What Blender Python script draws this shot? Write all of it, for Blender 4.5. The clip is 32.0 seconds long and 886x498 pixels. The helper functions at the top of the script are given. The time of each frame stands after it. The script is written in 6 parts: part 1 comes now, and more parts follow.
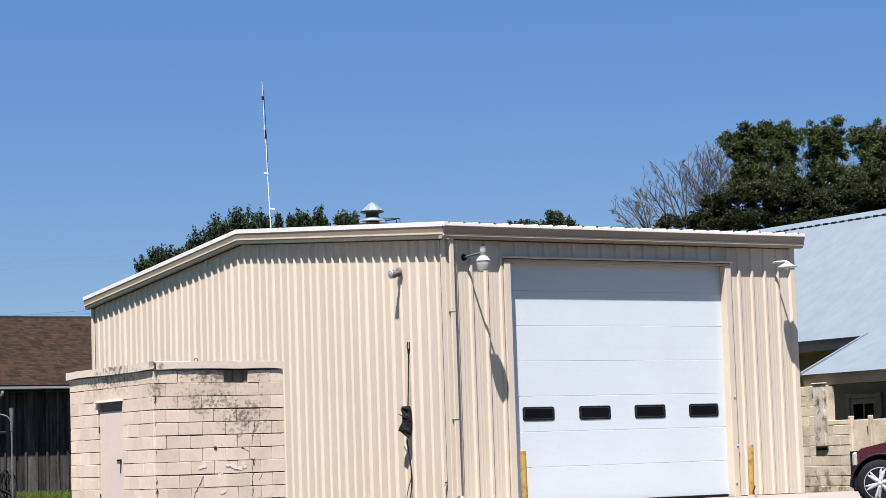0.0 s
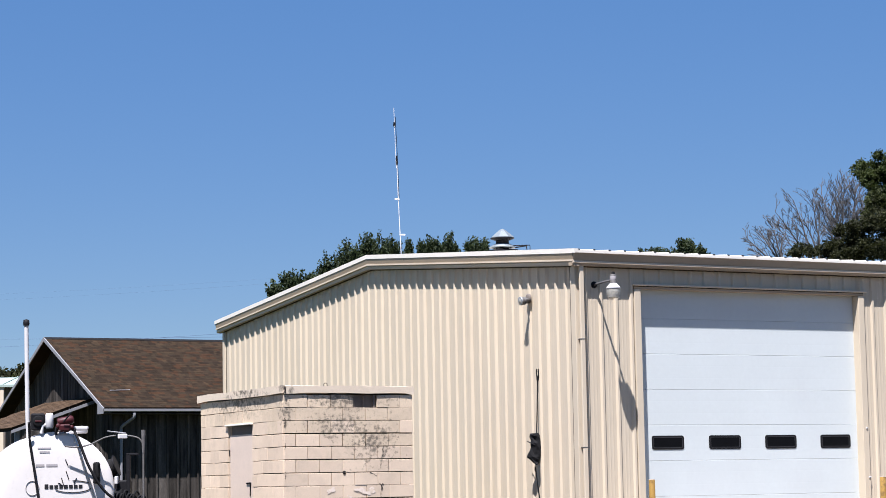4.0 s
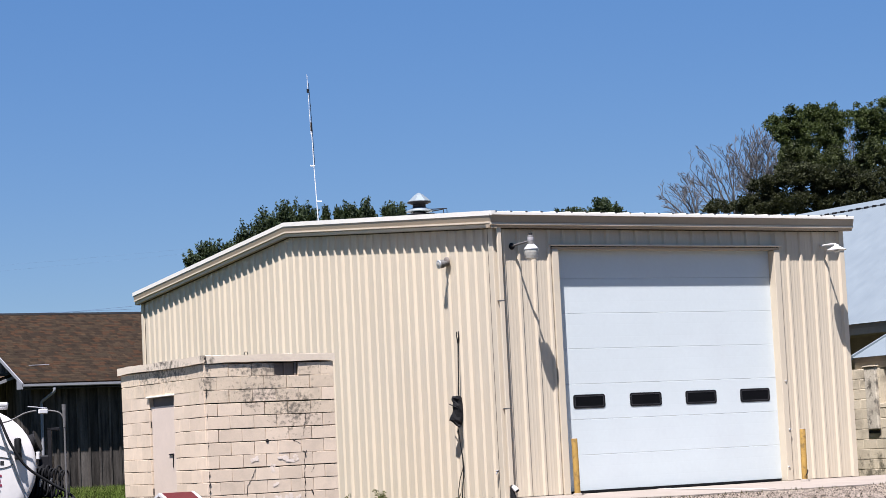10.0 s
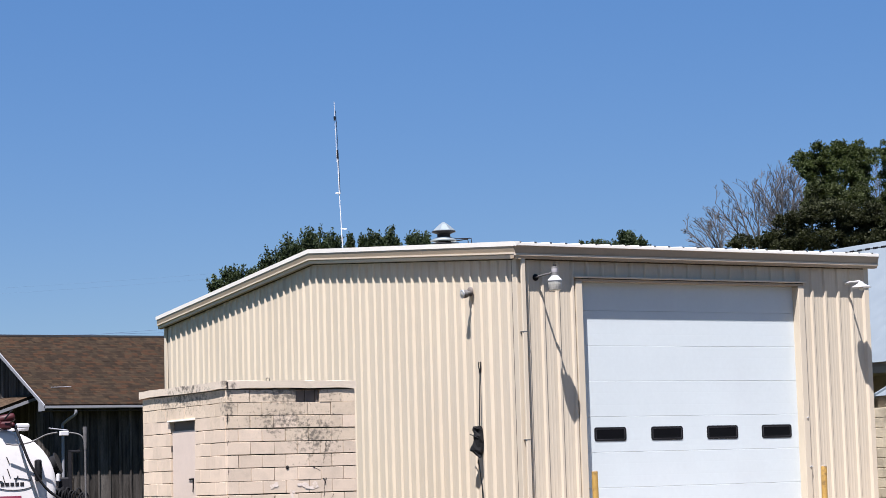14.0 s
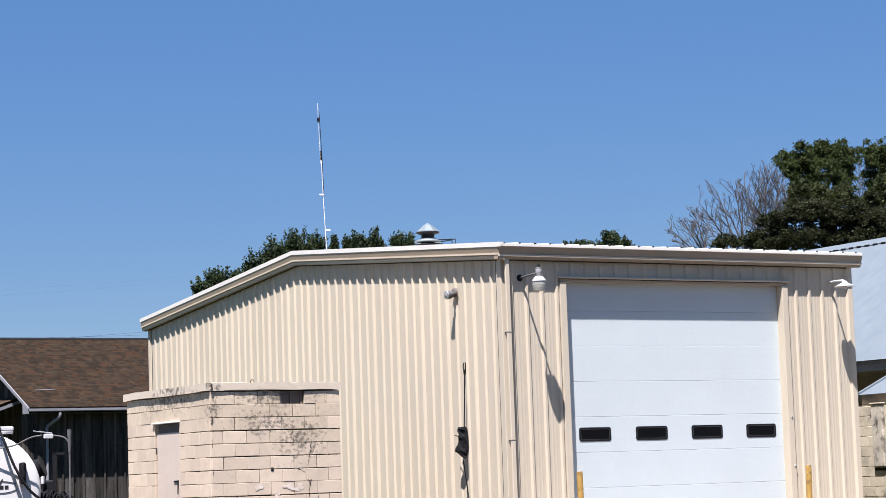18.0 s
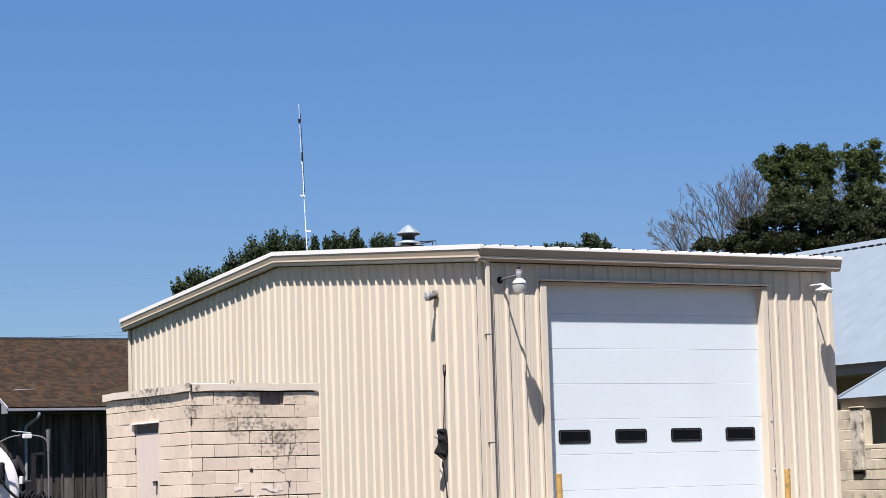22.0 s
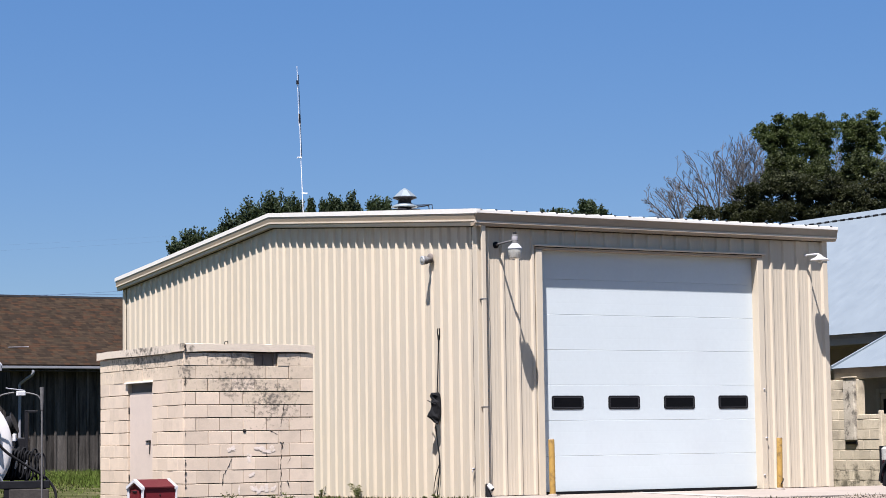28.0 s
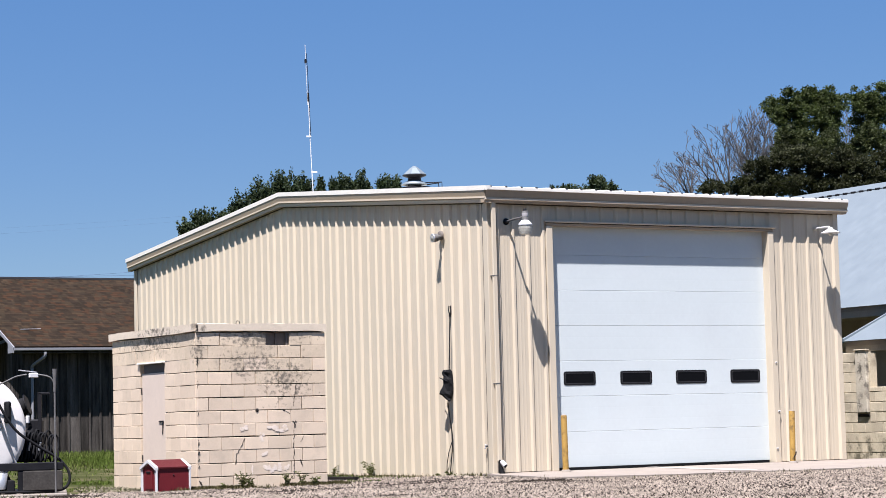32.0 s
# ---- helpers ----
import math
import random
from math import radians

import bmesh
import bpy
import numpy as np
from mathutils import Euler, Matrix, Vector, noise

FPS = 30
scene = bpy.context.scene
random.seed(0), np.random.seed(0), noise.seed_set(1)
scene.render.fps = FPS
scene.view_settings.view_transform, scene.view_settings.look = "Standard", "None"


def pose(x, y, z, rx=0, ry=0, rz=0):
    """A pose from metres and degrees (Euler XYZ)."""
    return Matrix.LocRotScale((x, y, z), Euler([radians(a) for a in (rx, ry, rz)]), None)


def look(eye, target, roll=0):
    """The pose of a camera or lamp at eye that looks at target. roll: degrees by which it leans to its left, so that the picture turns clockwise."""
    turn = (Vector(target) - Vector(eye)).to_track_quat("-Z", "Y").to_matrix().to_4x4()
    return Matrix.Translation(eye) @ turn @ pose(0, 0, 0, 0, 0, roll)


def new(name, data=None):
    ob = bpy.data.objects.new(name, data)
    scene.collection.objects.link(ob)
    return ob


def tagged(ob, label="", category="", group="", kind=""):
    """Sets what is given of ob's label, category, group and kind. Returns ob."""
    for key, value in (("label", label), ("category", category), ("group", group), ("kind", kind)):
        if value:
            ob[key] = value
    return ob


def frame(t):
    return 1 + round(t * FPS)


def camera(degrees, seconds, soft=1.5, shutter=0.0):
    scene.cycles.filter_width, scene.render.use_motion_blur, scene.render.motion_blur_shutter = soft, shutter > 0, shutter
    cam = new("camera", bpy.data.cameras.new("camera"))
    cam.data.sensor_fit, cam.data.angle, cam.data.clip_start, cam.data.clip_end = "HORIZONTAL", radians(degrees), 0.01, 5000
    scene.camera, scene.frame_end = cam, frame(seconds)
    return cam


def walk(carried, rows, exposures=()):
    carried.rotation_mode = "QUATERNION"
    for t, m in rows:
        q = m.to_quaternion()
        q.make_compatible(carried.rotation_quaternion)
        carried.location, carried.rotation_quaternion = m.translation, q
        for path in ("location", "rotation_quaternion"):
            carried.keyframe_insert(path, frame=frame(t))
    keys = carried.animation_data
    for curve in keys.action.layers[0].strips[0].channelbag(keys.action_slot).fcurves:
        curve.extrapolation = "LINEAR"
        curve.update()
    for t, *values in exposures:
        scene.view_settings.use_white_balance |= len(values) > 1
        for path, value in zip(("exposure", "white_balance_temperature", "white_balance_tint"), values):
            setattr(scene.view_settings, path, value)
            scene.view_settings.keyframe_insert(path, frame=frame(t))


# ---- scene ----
# ---- camera ----
cam = camera(22.929, 32.0, soft=0.6)
EYE = Vector((-19.129, -31.321, 0.887))
# seconds, yaw, pitch, roll in degrees; the camera turns where it stands
PATH = [
    (0.0, -31.35, 5.428, -1.869), (0.5, -30.58, 5.819, -1.919), (1.0, -30.123, 6.163, -2.034), (1.5, -29.94, 6.068, -2.092),
    (2.0, -29.344, 5.629, -2.05), (2.5, -28.134, 5.484, -2.206), (3.0, -27.545, 5.59, -2.073), (3.5, -27.519, 5.93, -1.605),
    (4.0, -27.943, 6.211, -1.048), (4.5, -28.703, 6.139, -0.647), (5.0, -29.891, 5.677, -0.326), (5.5, -30.629, 5.286, -0.521),
    (6.0, -30.896, 4.748, -0.932), (6.5, -30.889, 4.212, -1.314), (7.0, -30.723, 3.875, -1.572), (7.5, -30.473, 3.714, -1.729),
    (8.0, -30.303, 3.748, -1.738), (8.5, -30.257, 3.915, -1.7), (9.0, -30.307, 4.31, -1.875), (9.5, -30.229, 4.823, -2.374),
    (10.0, -30.084, 5.206, -2.804), (10.5, -30.042, 5.282, -3.035), (11.0, -30.086, 5.22, -3.157), (11.5, -29.946, 5.18, -3.154),
    (12.0, -29.716, 5.288, -2.919), (12.5, -29.552, 5.601, -2.45), (13.0, -29.398, 5.967, -1.975), (13.5, -29.378, 6.092, -1.765),
    (14.0, -29.482, 6.006, -1.655), (14.5, -29.782, 6.012, -1.625), (15.0, -29.968, 5.992, -1.663), (15.5, -30.08, 5.947, -1.776),
    (16.0, -30.122, 5.91, -1.893), (16.5, -30.098, 5.917, -1.946), (17.0, -30.025, 5.97, -1.942), (17.5, -29.96, 6.039, -1.962),
    (18.0, -29.903, 6.017, -1.946), (18.5, -29.871, 5.929, -1.951), (19.0, -29.882, 5.86, -1.943), (19.5, -30.005, 5.888, -1.919),
    (20.0, -30.179, 6.005, -1.864), (20.5, -30.33, 6.167, -1.852), (21.0, -30.427, 6.242, -1.816), (21.5, -30.47, 6.18, -1.734),
    (22.0, -30.418, 6.048, -1.685), (22.5, -30.325, 5.872, -1.675), (23.0, -30.373, 5.963, -1.679), (23.5, -30.601, 6.631, -1.234),
    (24.0, -30.875, 7.557, -0.549), (24.5, -30.893, 7.994, -0.122), (25.0, -30.663, 7.745, -0.231), (25.5, -30.526, 7.077, -0.448),
    (26.0, -30.636, 6.275, -0.591), (26.5, -30.829, 5.656, -0.657), (27.0, -30.852, 5.315, -0.706), (27.5, -30.706, 5.16, -0.756),
    (28.0, -30.505, 5.103, -0.808), (28.5, -30.361, 5.055, -0.864), (29.0, -30.257, 4.957, -0.941), (29.5, -30.186, 5.003, -1.042),
    (30.0, -30.199, 5.011, -1.194), (30.5, -30.284, 4.877, -1.317), (31.0, -30.34, 4.722, -1.374), (31.5, -30.334, 4.629, -1.405),
    (32.0, -30.22, 4.513, -1.453),
]


def turned(yaw, pitch, roll):
    a, p = radians(yaw), radians(pitch)
    ahead = Vector((-math.sin(a) * math.cos(p), math.cos(a) * math.cos(p), math.sin(p)))
    return look(EYE, EYE + ahead * 10, roll)


walk(cam, [(t, turned(a, p, r)) for t, a, p, r in PATH], exposures=[(0.0, 1.34, 6150, 17), (6.0, 1.33, 6150, 17), (8.0, 1.31, 6150, 17), (10.0, 1.32, 6150, 17), (14.0, 1.33, 6150, 17), (22.0, 1.36, 6150, 17), (25.0, 1.44, 6150, 17), (26.5, 1.39, 6150, 17), (29.0, 1.34, 6150, 17), (32.0, 1.34, 6150, 17)])

# ---- sky and sun ----
SUN_WAY = Vector((0.65, 0.60, -2.0)).normalized()
world = bpy.data.worlds.new("sky")
scene.world = world
world.use_nodes = True
wn = world.node_tree
sky = wn.nodes.new("ShaderNodeTexSky")
sky.sky_type = "NISHITA"
sky.sun_disc = False
sky.sun_elevation = math.asin(-SUN_WAY.z)
sky.sun_rotation = math.atan2(-SUN_WAY.x, -SUN_WAY.y)
sky.air_density, sky.dust_density, sky.ozone_density = 1.0, 0.0, 3.0
back = wn.nodes["Background"]
rich = wn.nodes.new("ShaderNodeHueSaturation")
rich.inputs["Saturation"].default_value = 1.45
rich.inputs["Hue"].default_value = 0.515
soften = wn.nodes.new("ShaderNodeGamma")
soften.inputs["Gamma"].default_value = 0.74
tinted = wn.nodes.new("ShaderNodeMix")
tinted.data_type, tinted.blend_type = "RGBA", "MULTIPLY"
tinted.inputs[0].default_value = 1.0
tinted.inputs[7].default_value = (1.20, 1.40, 1.57, 1)
wn.links.new(sky.outputs[0], rich.inputs["Color"])
wn.links.new(rich.outputs[0], soften.inputs["Color"])
wn.links.new(soften.outputs[0], tinted.inputs[6])
even = wn.nodes.new("ShaderNodeMix")
even.data_type = "RGBA"
even.inputs[0].default_value = 0.32
even.inputs[7].default_value = (2.45, 4.45, 7.6, 1)
wn.links.new(tinted.outputs[2], even.inputs[6])
wn.links.new(even.outputs[2], back.inputs[0])
back.inputs[1].default_value = 0.0362
sun = new("sun", bpy.data.lights.new("sun", "SUN"))
sun.data.energy = 5.0
sun.data.angle = radians(0.53)
sun.data.color = (1.0, 0.97, 0.93)
sun.matrix_world = look((-12, -12, 40), Vector((-12, -12, 40)) + SUN_WAY)


# ---- mesh tools ----
class Geo:
    """Vertices and faces of one mesh, gathered piece by piece."""

    def __init__(self):
        self.v, self.f, self.smooth = [], [], []

    def add(self, verts, faces, m=None, smooth=False):
        n = len(self.v)
        self.v += [tuple(m @ Vector(p)) if m else tuple(p) for p in verts]
        self.f += [tuple(n + i for i in f) for f in faces]
        self.smooth += [smooth] * len(faces)
        return self

    def box(self, a, b, m=None):
        (x0, y0, z0), (x1, y1, z1) = a, b
        v = [(x0, y0, z0), (x1, y0, z0), (x1, y1, z0), (x0, y1, z0), (x0, y0, z1), (x1, y0, z1), (x1, y1, z1), (x0, y1, z1)]
        return self.add(v, [(0, 3, 2, 1), (4, 5, 6, 7), (0, 1, 5, 4), (1, 2, 6, 5), (2, 3, 7, 6), (3, 0, 4, 7)], m)

    def cbox(self, a, b, c=0.01, m=None):
        """A box with all its edges chamfered by c."""
        lo, hi = Vector(a), Vector(b)
        v, idx = [], {}
        for s in [(i, j, k) for i in (0, 1) for j in (0, 1) for k in (0, 1)]:
            for ax in range(3):
                p = []
                for n in range(3):
                    e = lo[n] if s[n] == 0 else hi[n]
                    p.append(e if n == ax else e + (c if s[n] == 0 else -c))
                idx[s, ax] = len(v)
                v.append(tuple(p))
        f = []
        for ax in range(3):
            o = [n for n in range(3) if n != ax]
            for side in (0, 1):
                q = []
                for i, j in ((0, 0), (1, 0), (1, 1), (0, 1)):
                    s = [0, 0, 0]
                    s[ax], s[o[0]], s[o[1]] = side, i, j
                    q.append(idx[tuple(s), ax])
                f.append(tuple(q))
        for ax in range(3):
            o = [n for n in range(3) if n != ax]
            for i in (0, 1):
                for j in (0, 1):
                    s0, s1 = [0, 0, 0], [0, 0, 0]
                    s0[ax], s1[ax] = 0, 1
                    s0[o[0]] = s1[o[0]] = i
                    s0[o[1]] = s1[o[1]] = j
                    f.append((idx[tuple(s0), o[0]], idx[tuple(s1), o[0]], idx[tuple(s1), o[1]], idx[tuple(s0), o[1]]))
        for s in [(i, j, k) for i in (0, 1) for j in (0, 1) for k in (0, 1)]:
            f.append((idx[s, 0], idx[s, 1], idx[s, 2]))
        return self.add(v, f, m)

    def tube(self, pts, r, n=8, caps=True, smooth=True):
        """A round bar along points; r is one radius or one per point."""
        pts = [Vector(p) for p in pts]
        rs = r if isinstance(r, (list, tuple)) else [r] * len(pts)
        v, f = [], []
        side = None
        for i, p in enumerate(pts):
            d = (pts[min(i + 1, len(pts) - 1)] - pts[max(i - 1, 0)]).normalized()
            if side is None:
                side = d.orthogonal().normalized()
            side = (side - d * side.dot(d)).normalized()
            up = d.cross(side)
            v += [tuple(p + (side * math.cos(2 * math.pi * k / n) + up * math.sin(2 * math.pi * k / n)) * rs[i]) for k in range(n)]
        for i in range(len(pts) - 1):
            f += [(i * n + k, i * n + (k + 1) % n, (i + 1) * n + (k + 1) % n, (i + 1) * n + k) for k in range(n)]
        self.add(v, f, None, smooth)
        if caps:
            self.add(v[:n], [tuple(reversed(range(n)))])
            self.add(v[-n:], [tuple(range(n))])
        return self

    def lathe(self, prof, n=20, m=None, smooth=True):
        """A turned shape about z from (radius, z) points."""
        v = [(r * math.cos(2 * math.pi * k / n), r * math.sin(2 * math.pi * k / n), z) for r, z in prof for k in range(n)]
        f = [(i * n + k, i * n + (k + 1) % n, (i + 1) * n + (k + 1) % n, (i + 1) * n + k) for i in range(len(prof) - 1) for k in range(n)]
        self.add(v, f, m, smooth)
        for i, flip in ((0, True), (len(prof) - 1, False)):
            if prof[i][0] > 1e-3:
                ring = list(range(n))
                self.add(v[i * n:(i + 1) * n], [tuple(reversed(ring)) if flip else tuple(ring)], m)
        return self

    def prism(self, poly, a, b):
        """A polygon of 3D points swept by the vector from a to b."""
        d = Vector(b) - Vector(a)
        n = len(poly)
        v = [tuple(Vector(p)) for p in poly] + [tuple(Vector(p) + d) for p in poly]
        f = [tuple(reversed(range(n))), tuple(range(n, 2 * n))] + [(i, (i + 1) % n, n + (i + 1) % n, n + i) for i in range(n)]
        return self.add(v, f)

    def sheet(self, rows):
        """A grid of points as a sheet."""
        n, k = len(rows), len(rows[0])
        v = [p for row in rows for p in row]
        f = [(i * k + j, i * k + j + 1, (i + 1) * k + j + 1, (i + 1) * k + j) for i in range(n - 1) for j in range(k - 1)]
        return self.add(v, f)

    def mesh(self, name):
        me = bpy.data.meshes.new(name)
        me.from_pydata(self.v, [], self.f)
        me.polygons.foreach_set("use_smooth", self.smooth)
        bm = bmesh.new()
        bm.from_mesh(me)
        bmesh.ops.recalc_face_normals(bm, faces=bm.faces)
        bm.to_mesh(me)
        bm.free()
        me.update()
        return me


def part(name, geo, material, parent=None, label="", kind=""):
    """One mesh object under a thing or under a part."""
    me = geo.mesh(name) if isinstance(geo, Geo) else geo
    ob = new(name, me)
    if not me.materials:
        me.materials.append(material)
    ob.parent = parent
    return tagged(ob, label, kind=kind)


def thing(name, label, category, group="", at=(0, 0, 0), turn=0.0, kind=""):
    """An empty at a thing's base, which carries its parts."""
    ob = new(name)
    ob.empty_display_size = 0.2
    ob.matrix_basis = pose(*at, rz=turn)
    return tagged(ob, label, category, group, kind)


# ---- materials ----
def material(name, color, rough=0.7, metal=0.0, vary=0.12, scale=3.0, fine=40.0, bump=0.1, stain=None, stain_amount=0.0, stain_scale=1.2,
             per_object=0.0, per_island=0.0, stretch=(1, 1, 1), depth=0.01, second=None, second_amount=0.0, spec=0.25):
    m = bpy.data.materials.new(name)
    m.use_nodes = True
    nt = m.node_tree
    N, L = nt.nodes.new, nt.links.new
    bsdf = nt.nodes["Principled BSDF"]
    bsdf.inputs["Roughness"].default_value = rough
    bsdf.inputs["Metallic"].default_value = metal
    bsdf.inputs["Specular IOR Level"].default_value = spec
    tc = N("ShaderNodeNewGeometry")
    mp = N("ShaderNodeMapping")
    mp.inputs["Scale"].default_value = stretch
    L(tc.outputs["Position"], mp.inputs["Vector"])

    def noised(s, detail=5.0):
        n = N("ShaderNodeTexNoise")
        n.inputs["Scale"].default_value = s
        n.inputs["Detail"].default_value = detail
        n.inputs["Roughness"].default_value = 0.6
        L(mp.outputs[0], n.inputs["Vector"])
        return n.outputs["Fac"]

    def ramp(fac, lo, hi, a=0.0, b=1.0):
        r = N("ShaderNodeMapRange")
        r.inputs[1].default_value, r.inputs[2].default_value = lo, hi
        r.inputs[3].default_value, r.inputs[4].default_value = a, b
        L(fac, r.inputs[0])
        return r.outputs[0]

    def mixed(fac, a, b, mode="MIX"):
        x = N("ShaderNodeMix")
        x.data_type, x.blend_type = "RGBA", mode
        for sock, val in ((x.inputs[0], fac), (x.inputs[6], a), (x.inputs[7], b)):
            if isinstance(val, (int, float)):
                sock.default_value = val
            elif isinstance(val, tuple):
                sock.default_value = (*val, 1)
            else:
                L(val, sock)
        return x.outputs[2]

    big, small = noised(scale), noised(fine)
    col = color
    if second:
        col = mixed(ramp(noised(scale * 2.3), 0.52 - 0.3 * second_amount, 0.62), color, second)
    if stain:
        f = N("ShaderNodeMath")
        f.operation = "MULTIPLY"
        L(ramp(noised(stain_scale, 8.0), 0.50, 0.68), f.inputs[0])
        f.inputs[1].default_value = stain_amount
        col = mixed(f.outputs[0], col, stain)
    v1 = ramp(big, 0.3, 0.7, 1 - vary, 1 + vary * 0.6)
    v2 = ramp(small, 0.3, 0.7, 1 - vary * 0.7, 1 + vary * 0.5)
    vm = N("ShaderNodeMath")
    vm.operation = "MULTIPLY"
    L(v1, vm.inputs[0]), L(v2, vm.inputs[1])
    val = vm.outputs[0]
    for amount, node, out in ((per_object, "ShaderNodeObjectInfo", "Random"), (per_island, "ShaderNodeNewGeometry", "Random Per Island")):
        if amount:
            o = N(node)
            r = ramp(o.outputs[out], 0, 1, 1 - amount, 1 + amount)
            k = N("ShaderNodeMath")
            k.operation = "MULTIPLY"
            L(val, k.inputs[0]), L(r, k.inputs[1])
            val = k.outputs[0]
    comb = N("ShaderNodeCombineColor")
    for i in range(3):
        L(val, comb.inputs[i])
    L(mixed(1.0, col, comb.outputs[0], "MULTIPLY"), bsdf.inputs["Base Color"])
    L(ramp(small, 0.2, 0.8, max(rough - 0.12, 0.02), min(rough + 0.12, 1)), bsdf.inputs["Roughness"])
    if bump:
        b = N("ShaderNodeBump")
        b.inputs["Strength"].default_value = bump
        b.inputs["Distance"].default_value = depth
        L(small, b.inputs["Height"])
        L(b.outputs[0], bsdf.inputs["Normal"])
    return m


M_WALL = material("cream_sheet_metal", (0.533, 0.457, 0.342), 0.45, 0, 0.05, 0.6, 9.0, 0.03, (0.46, 0.389, 0.283), 0.25, 0.5, stretch=(1, 1, 0.25))
M_TRIM = material("tan_trim_metal", (0.36, 0.285, 0.20), 0.45, 0, 0.06, 1.0, 12.0, 0.03)
M_EDGE = material("white_roof_edge", (0.72, 0.68, 0.60), 0.4, 0, 0.05, 2.0, 20.0, 0.03)
M_LIP = material("cream_lip_metal", (0.56, 0.475, 0.36), 0.5, 0, 0.05, 1.0, 12.0, 0.03)
M_DOOR = material("white_door_steel", (0.53, 0.572, 0.562), 0.62, 0, 0.03, 0.8, 14.0, 0.04, (0.487, 0.496, 0.496), 0.15, 0.7)
M_GLASS = material("dark_glass", (0.00531, 0.00531, 0.00619), 0.2, 0, 0.1, 3, 20, 0.0, spec=0.06)
M_RUBBER = material("black_rubber", (0.0106, 0.0106, 0.0115), 0.85, 0, 0.2, 5, 60, 0.1, spec=0.15)
M_BLACK = material("black_paint", (0.0124, 0.0124, 0.0142), 0.6, 0, 0.25, 6, 50, 0.1, spec=0.1)
M_OLDGALV = material("weathered_grey_metal", (0.12, 0.115, 0.11), 0.6, 0.0, 0.25, 9, 60, 0.1)
M_YELLOW = material("worn_yellow_paint", (0.34, 0.205, 0.05), 0.6, 0, 0.15, 4, 40, 0.15, (0.09, 0.055, 0.03), 0.7, 12)
M_GALV = material("galvanised_steel", (0.443, 0.451, 0.46), 0.42, 0.6, 0.12, 8, 60, 0.05)
M_WHITE = material("white_enamel", (0.549, 0.54, 0.531), 0.35, 0, 0.04, 3, 30, 0.03)
M_TANK = material("white_tank_paint", (0.64, 0.61, 0.575), 0.32, 0, 0.04, 1.2, 12, 0.02, (0.584, 0.549, 0.513), 0.18, 1.5)
M_BLOCK = material("painted_concrete_block", (0.61, 0.49, 0.365), 0.9, 0, 0.07, 1.3, 55, 0.2, (0.443, 0.363, 0.274), 0.35, 5.0, per_object=0.08, depth=0.006)
M_BLOCK_WORN = material("worn_top_blocks", (0.575, 0.465, 0.336), 0.92, 0, 0.10, 2.5, 50, 0.3, (0.443, 0.363, 0.274), 0.5, 7.0, per_object=0.08, depth=0.008)
M_MORTAR = material("dark_mortar", (0.0796, 0.0637, 0.0496), 0.95, 0, 0.2, 4, 60, 0.4)
M_CAP = material("weathered_concrete_cap", (0.59, 0.50, 0.385), 0.9, 0, 0.06, 2.5, 45, 0.3, (0.2, 0.17, 0.13), 0.25, 5.0)
M_SHEDDOOR = material("pinkish_cream_paint", (0.59, 0.485, 0.395), 0.6, 0, 0.06, 1.5, 25, 0.06, (0.443, 0.354, 0.301), 0.2, 2)
M_DARKTIMBER = material("dark_oiled_timber", (0.02, 0.018, 0.016), 0.85, 0, 0.3, 2, 30, 0.4, stretch=(1, 1, 5), spec=0.1)
M_CRACK = material("crack_shadow_filler", (0.0266, 0.0221, 0.0195), 0.95, 0, 0.2, 5, 60, 0.2)
M_PATCH = material("bare_whitish_patch", (0.70, 0.595, 0.50), 0.9, 0, 0.10, 9, 60, 0.3, (0.602, 0.487, 0.35), 0.9, 16.0)
M_RED = material("red_barn_paint", (0.118, 0.0095, 0.013), 0.6, 0, 0.1, 3, 40, 0.1)
M_DARKRED = material("dark_red_roof", (0.075, 0.008, 0.010), 0.55, 0, 0.1, 3, 40, 0.1)
M_SHINGLE = material("brown_asphalt_shingle", (0.026, 0.0175, 0.0115), 0.92, 0, 0.35, 2.2, 30, 0.5, (0.050, 0.030, 0.017), 0.6, 3.5, per_island=0.3, spec=0.05)
M_BOARD = material("weathered_grey_board", (0.082, 0.073, 0.064), 0.9, 0, 0.5, 1.2, 22, 0.5, (0.020, 0.0185, 0.018), 0.85, 1.6, per_object=0.45, stretch=(6, 6, 0.6), spec=0.03)
M_BARNTRIM = material("greyed_white_trim", (0.23, 0.23, 0.24), 0.6, 0, 0.1, 2, 30, 0.1)
M_ROOFBLUE = material("galvalume_roof", (0.19, 0.219, 0.234), 0.55, 0.35, 0.02, 0.35, 3, 0.0, (0.179, 0.208, 0.223), 0.3, 0.35, stretch=(0.6, 1, 1))
M_RBLOCK = material("tan_old_block", (0.50, 0.43, 0.31), 0.95, 0, 0.2, 1.6, 40, 0.6, (0.124, 0.106, 0.0796), 0.5, 1.8, per_object=0.12, depth=0.008)
M_DARKWALL = material("brown_grey_siding", (0.15, 0.128, 0.111), 0.85, 0, 0.12, 1.5, 25, 0.2)
M_PORCHWALL = material("brown_porch_siding", (0.33, 0.275, 0.22), 0.85, 0, 0.12, 1.5, 25, 0.2)
M_RTRIM = material("tan_porch_paint", (0.372, 0.319, 0.248), 0.75, 0, 0.12, 2, 30, 0.1)
M_STUCCO = material("stained_stucco", (0.46, 0.41, 0.32), 0.95, 0, 0.25, 4, 40, 0.6, (0.062, 0.0531, 0.0443), 0.9, 6.0, depth=0.01)
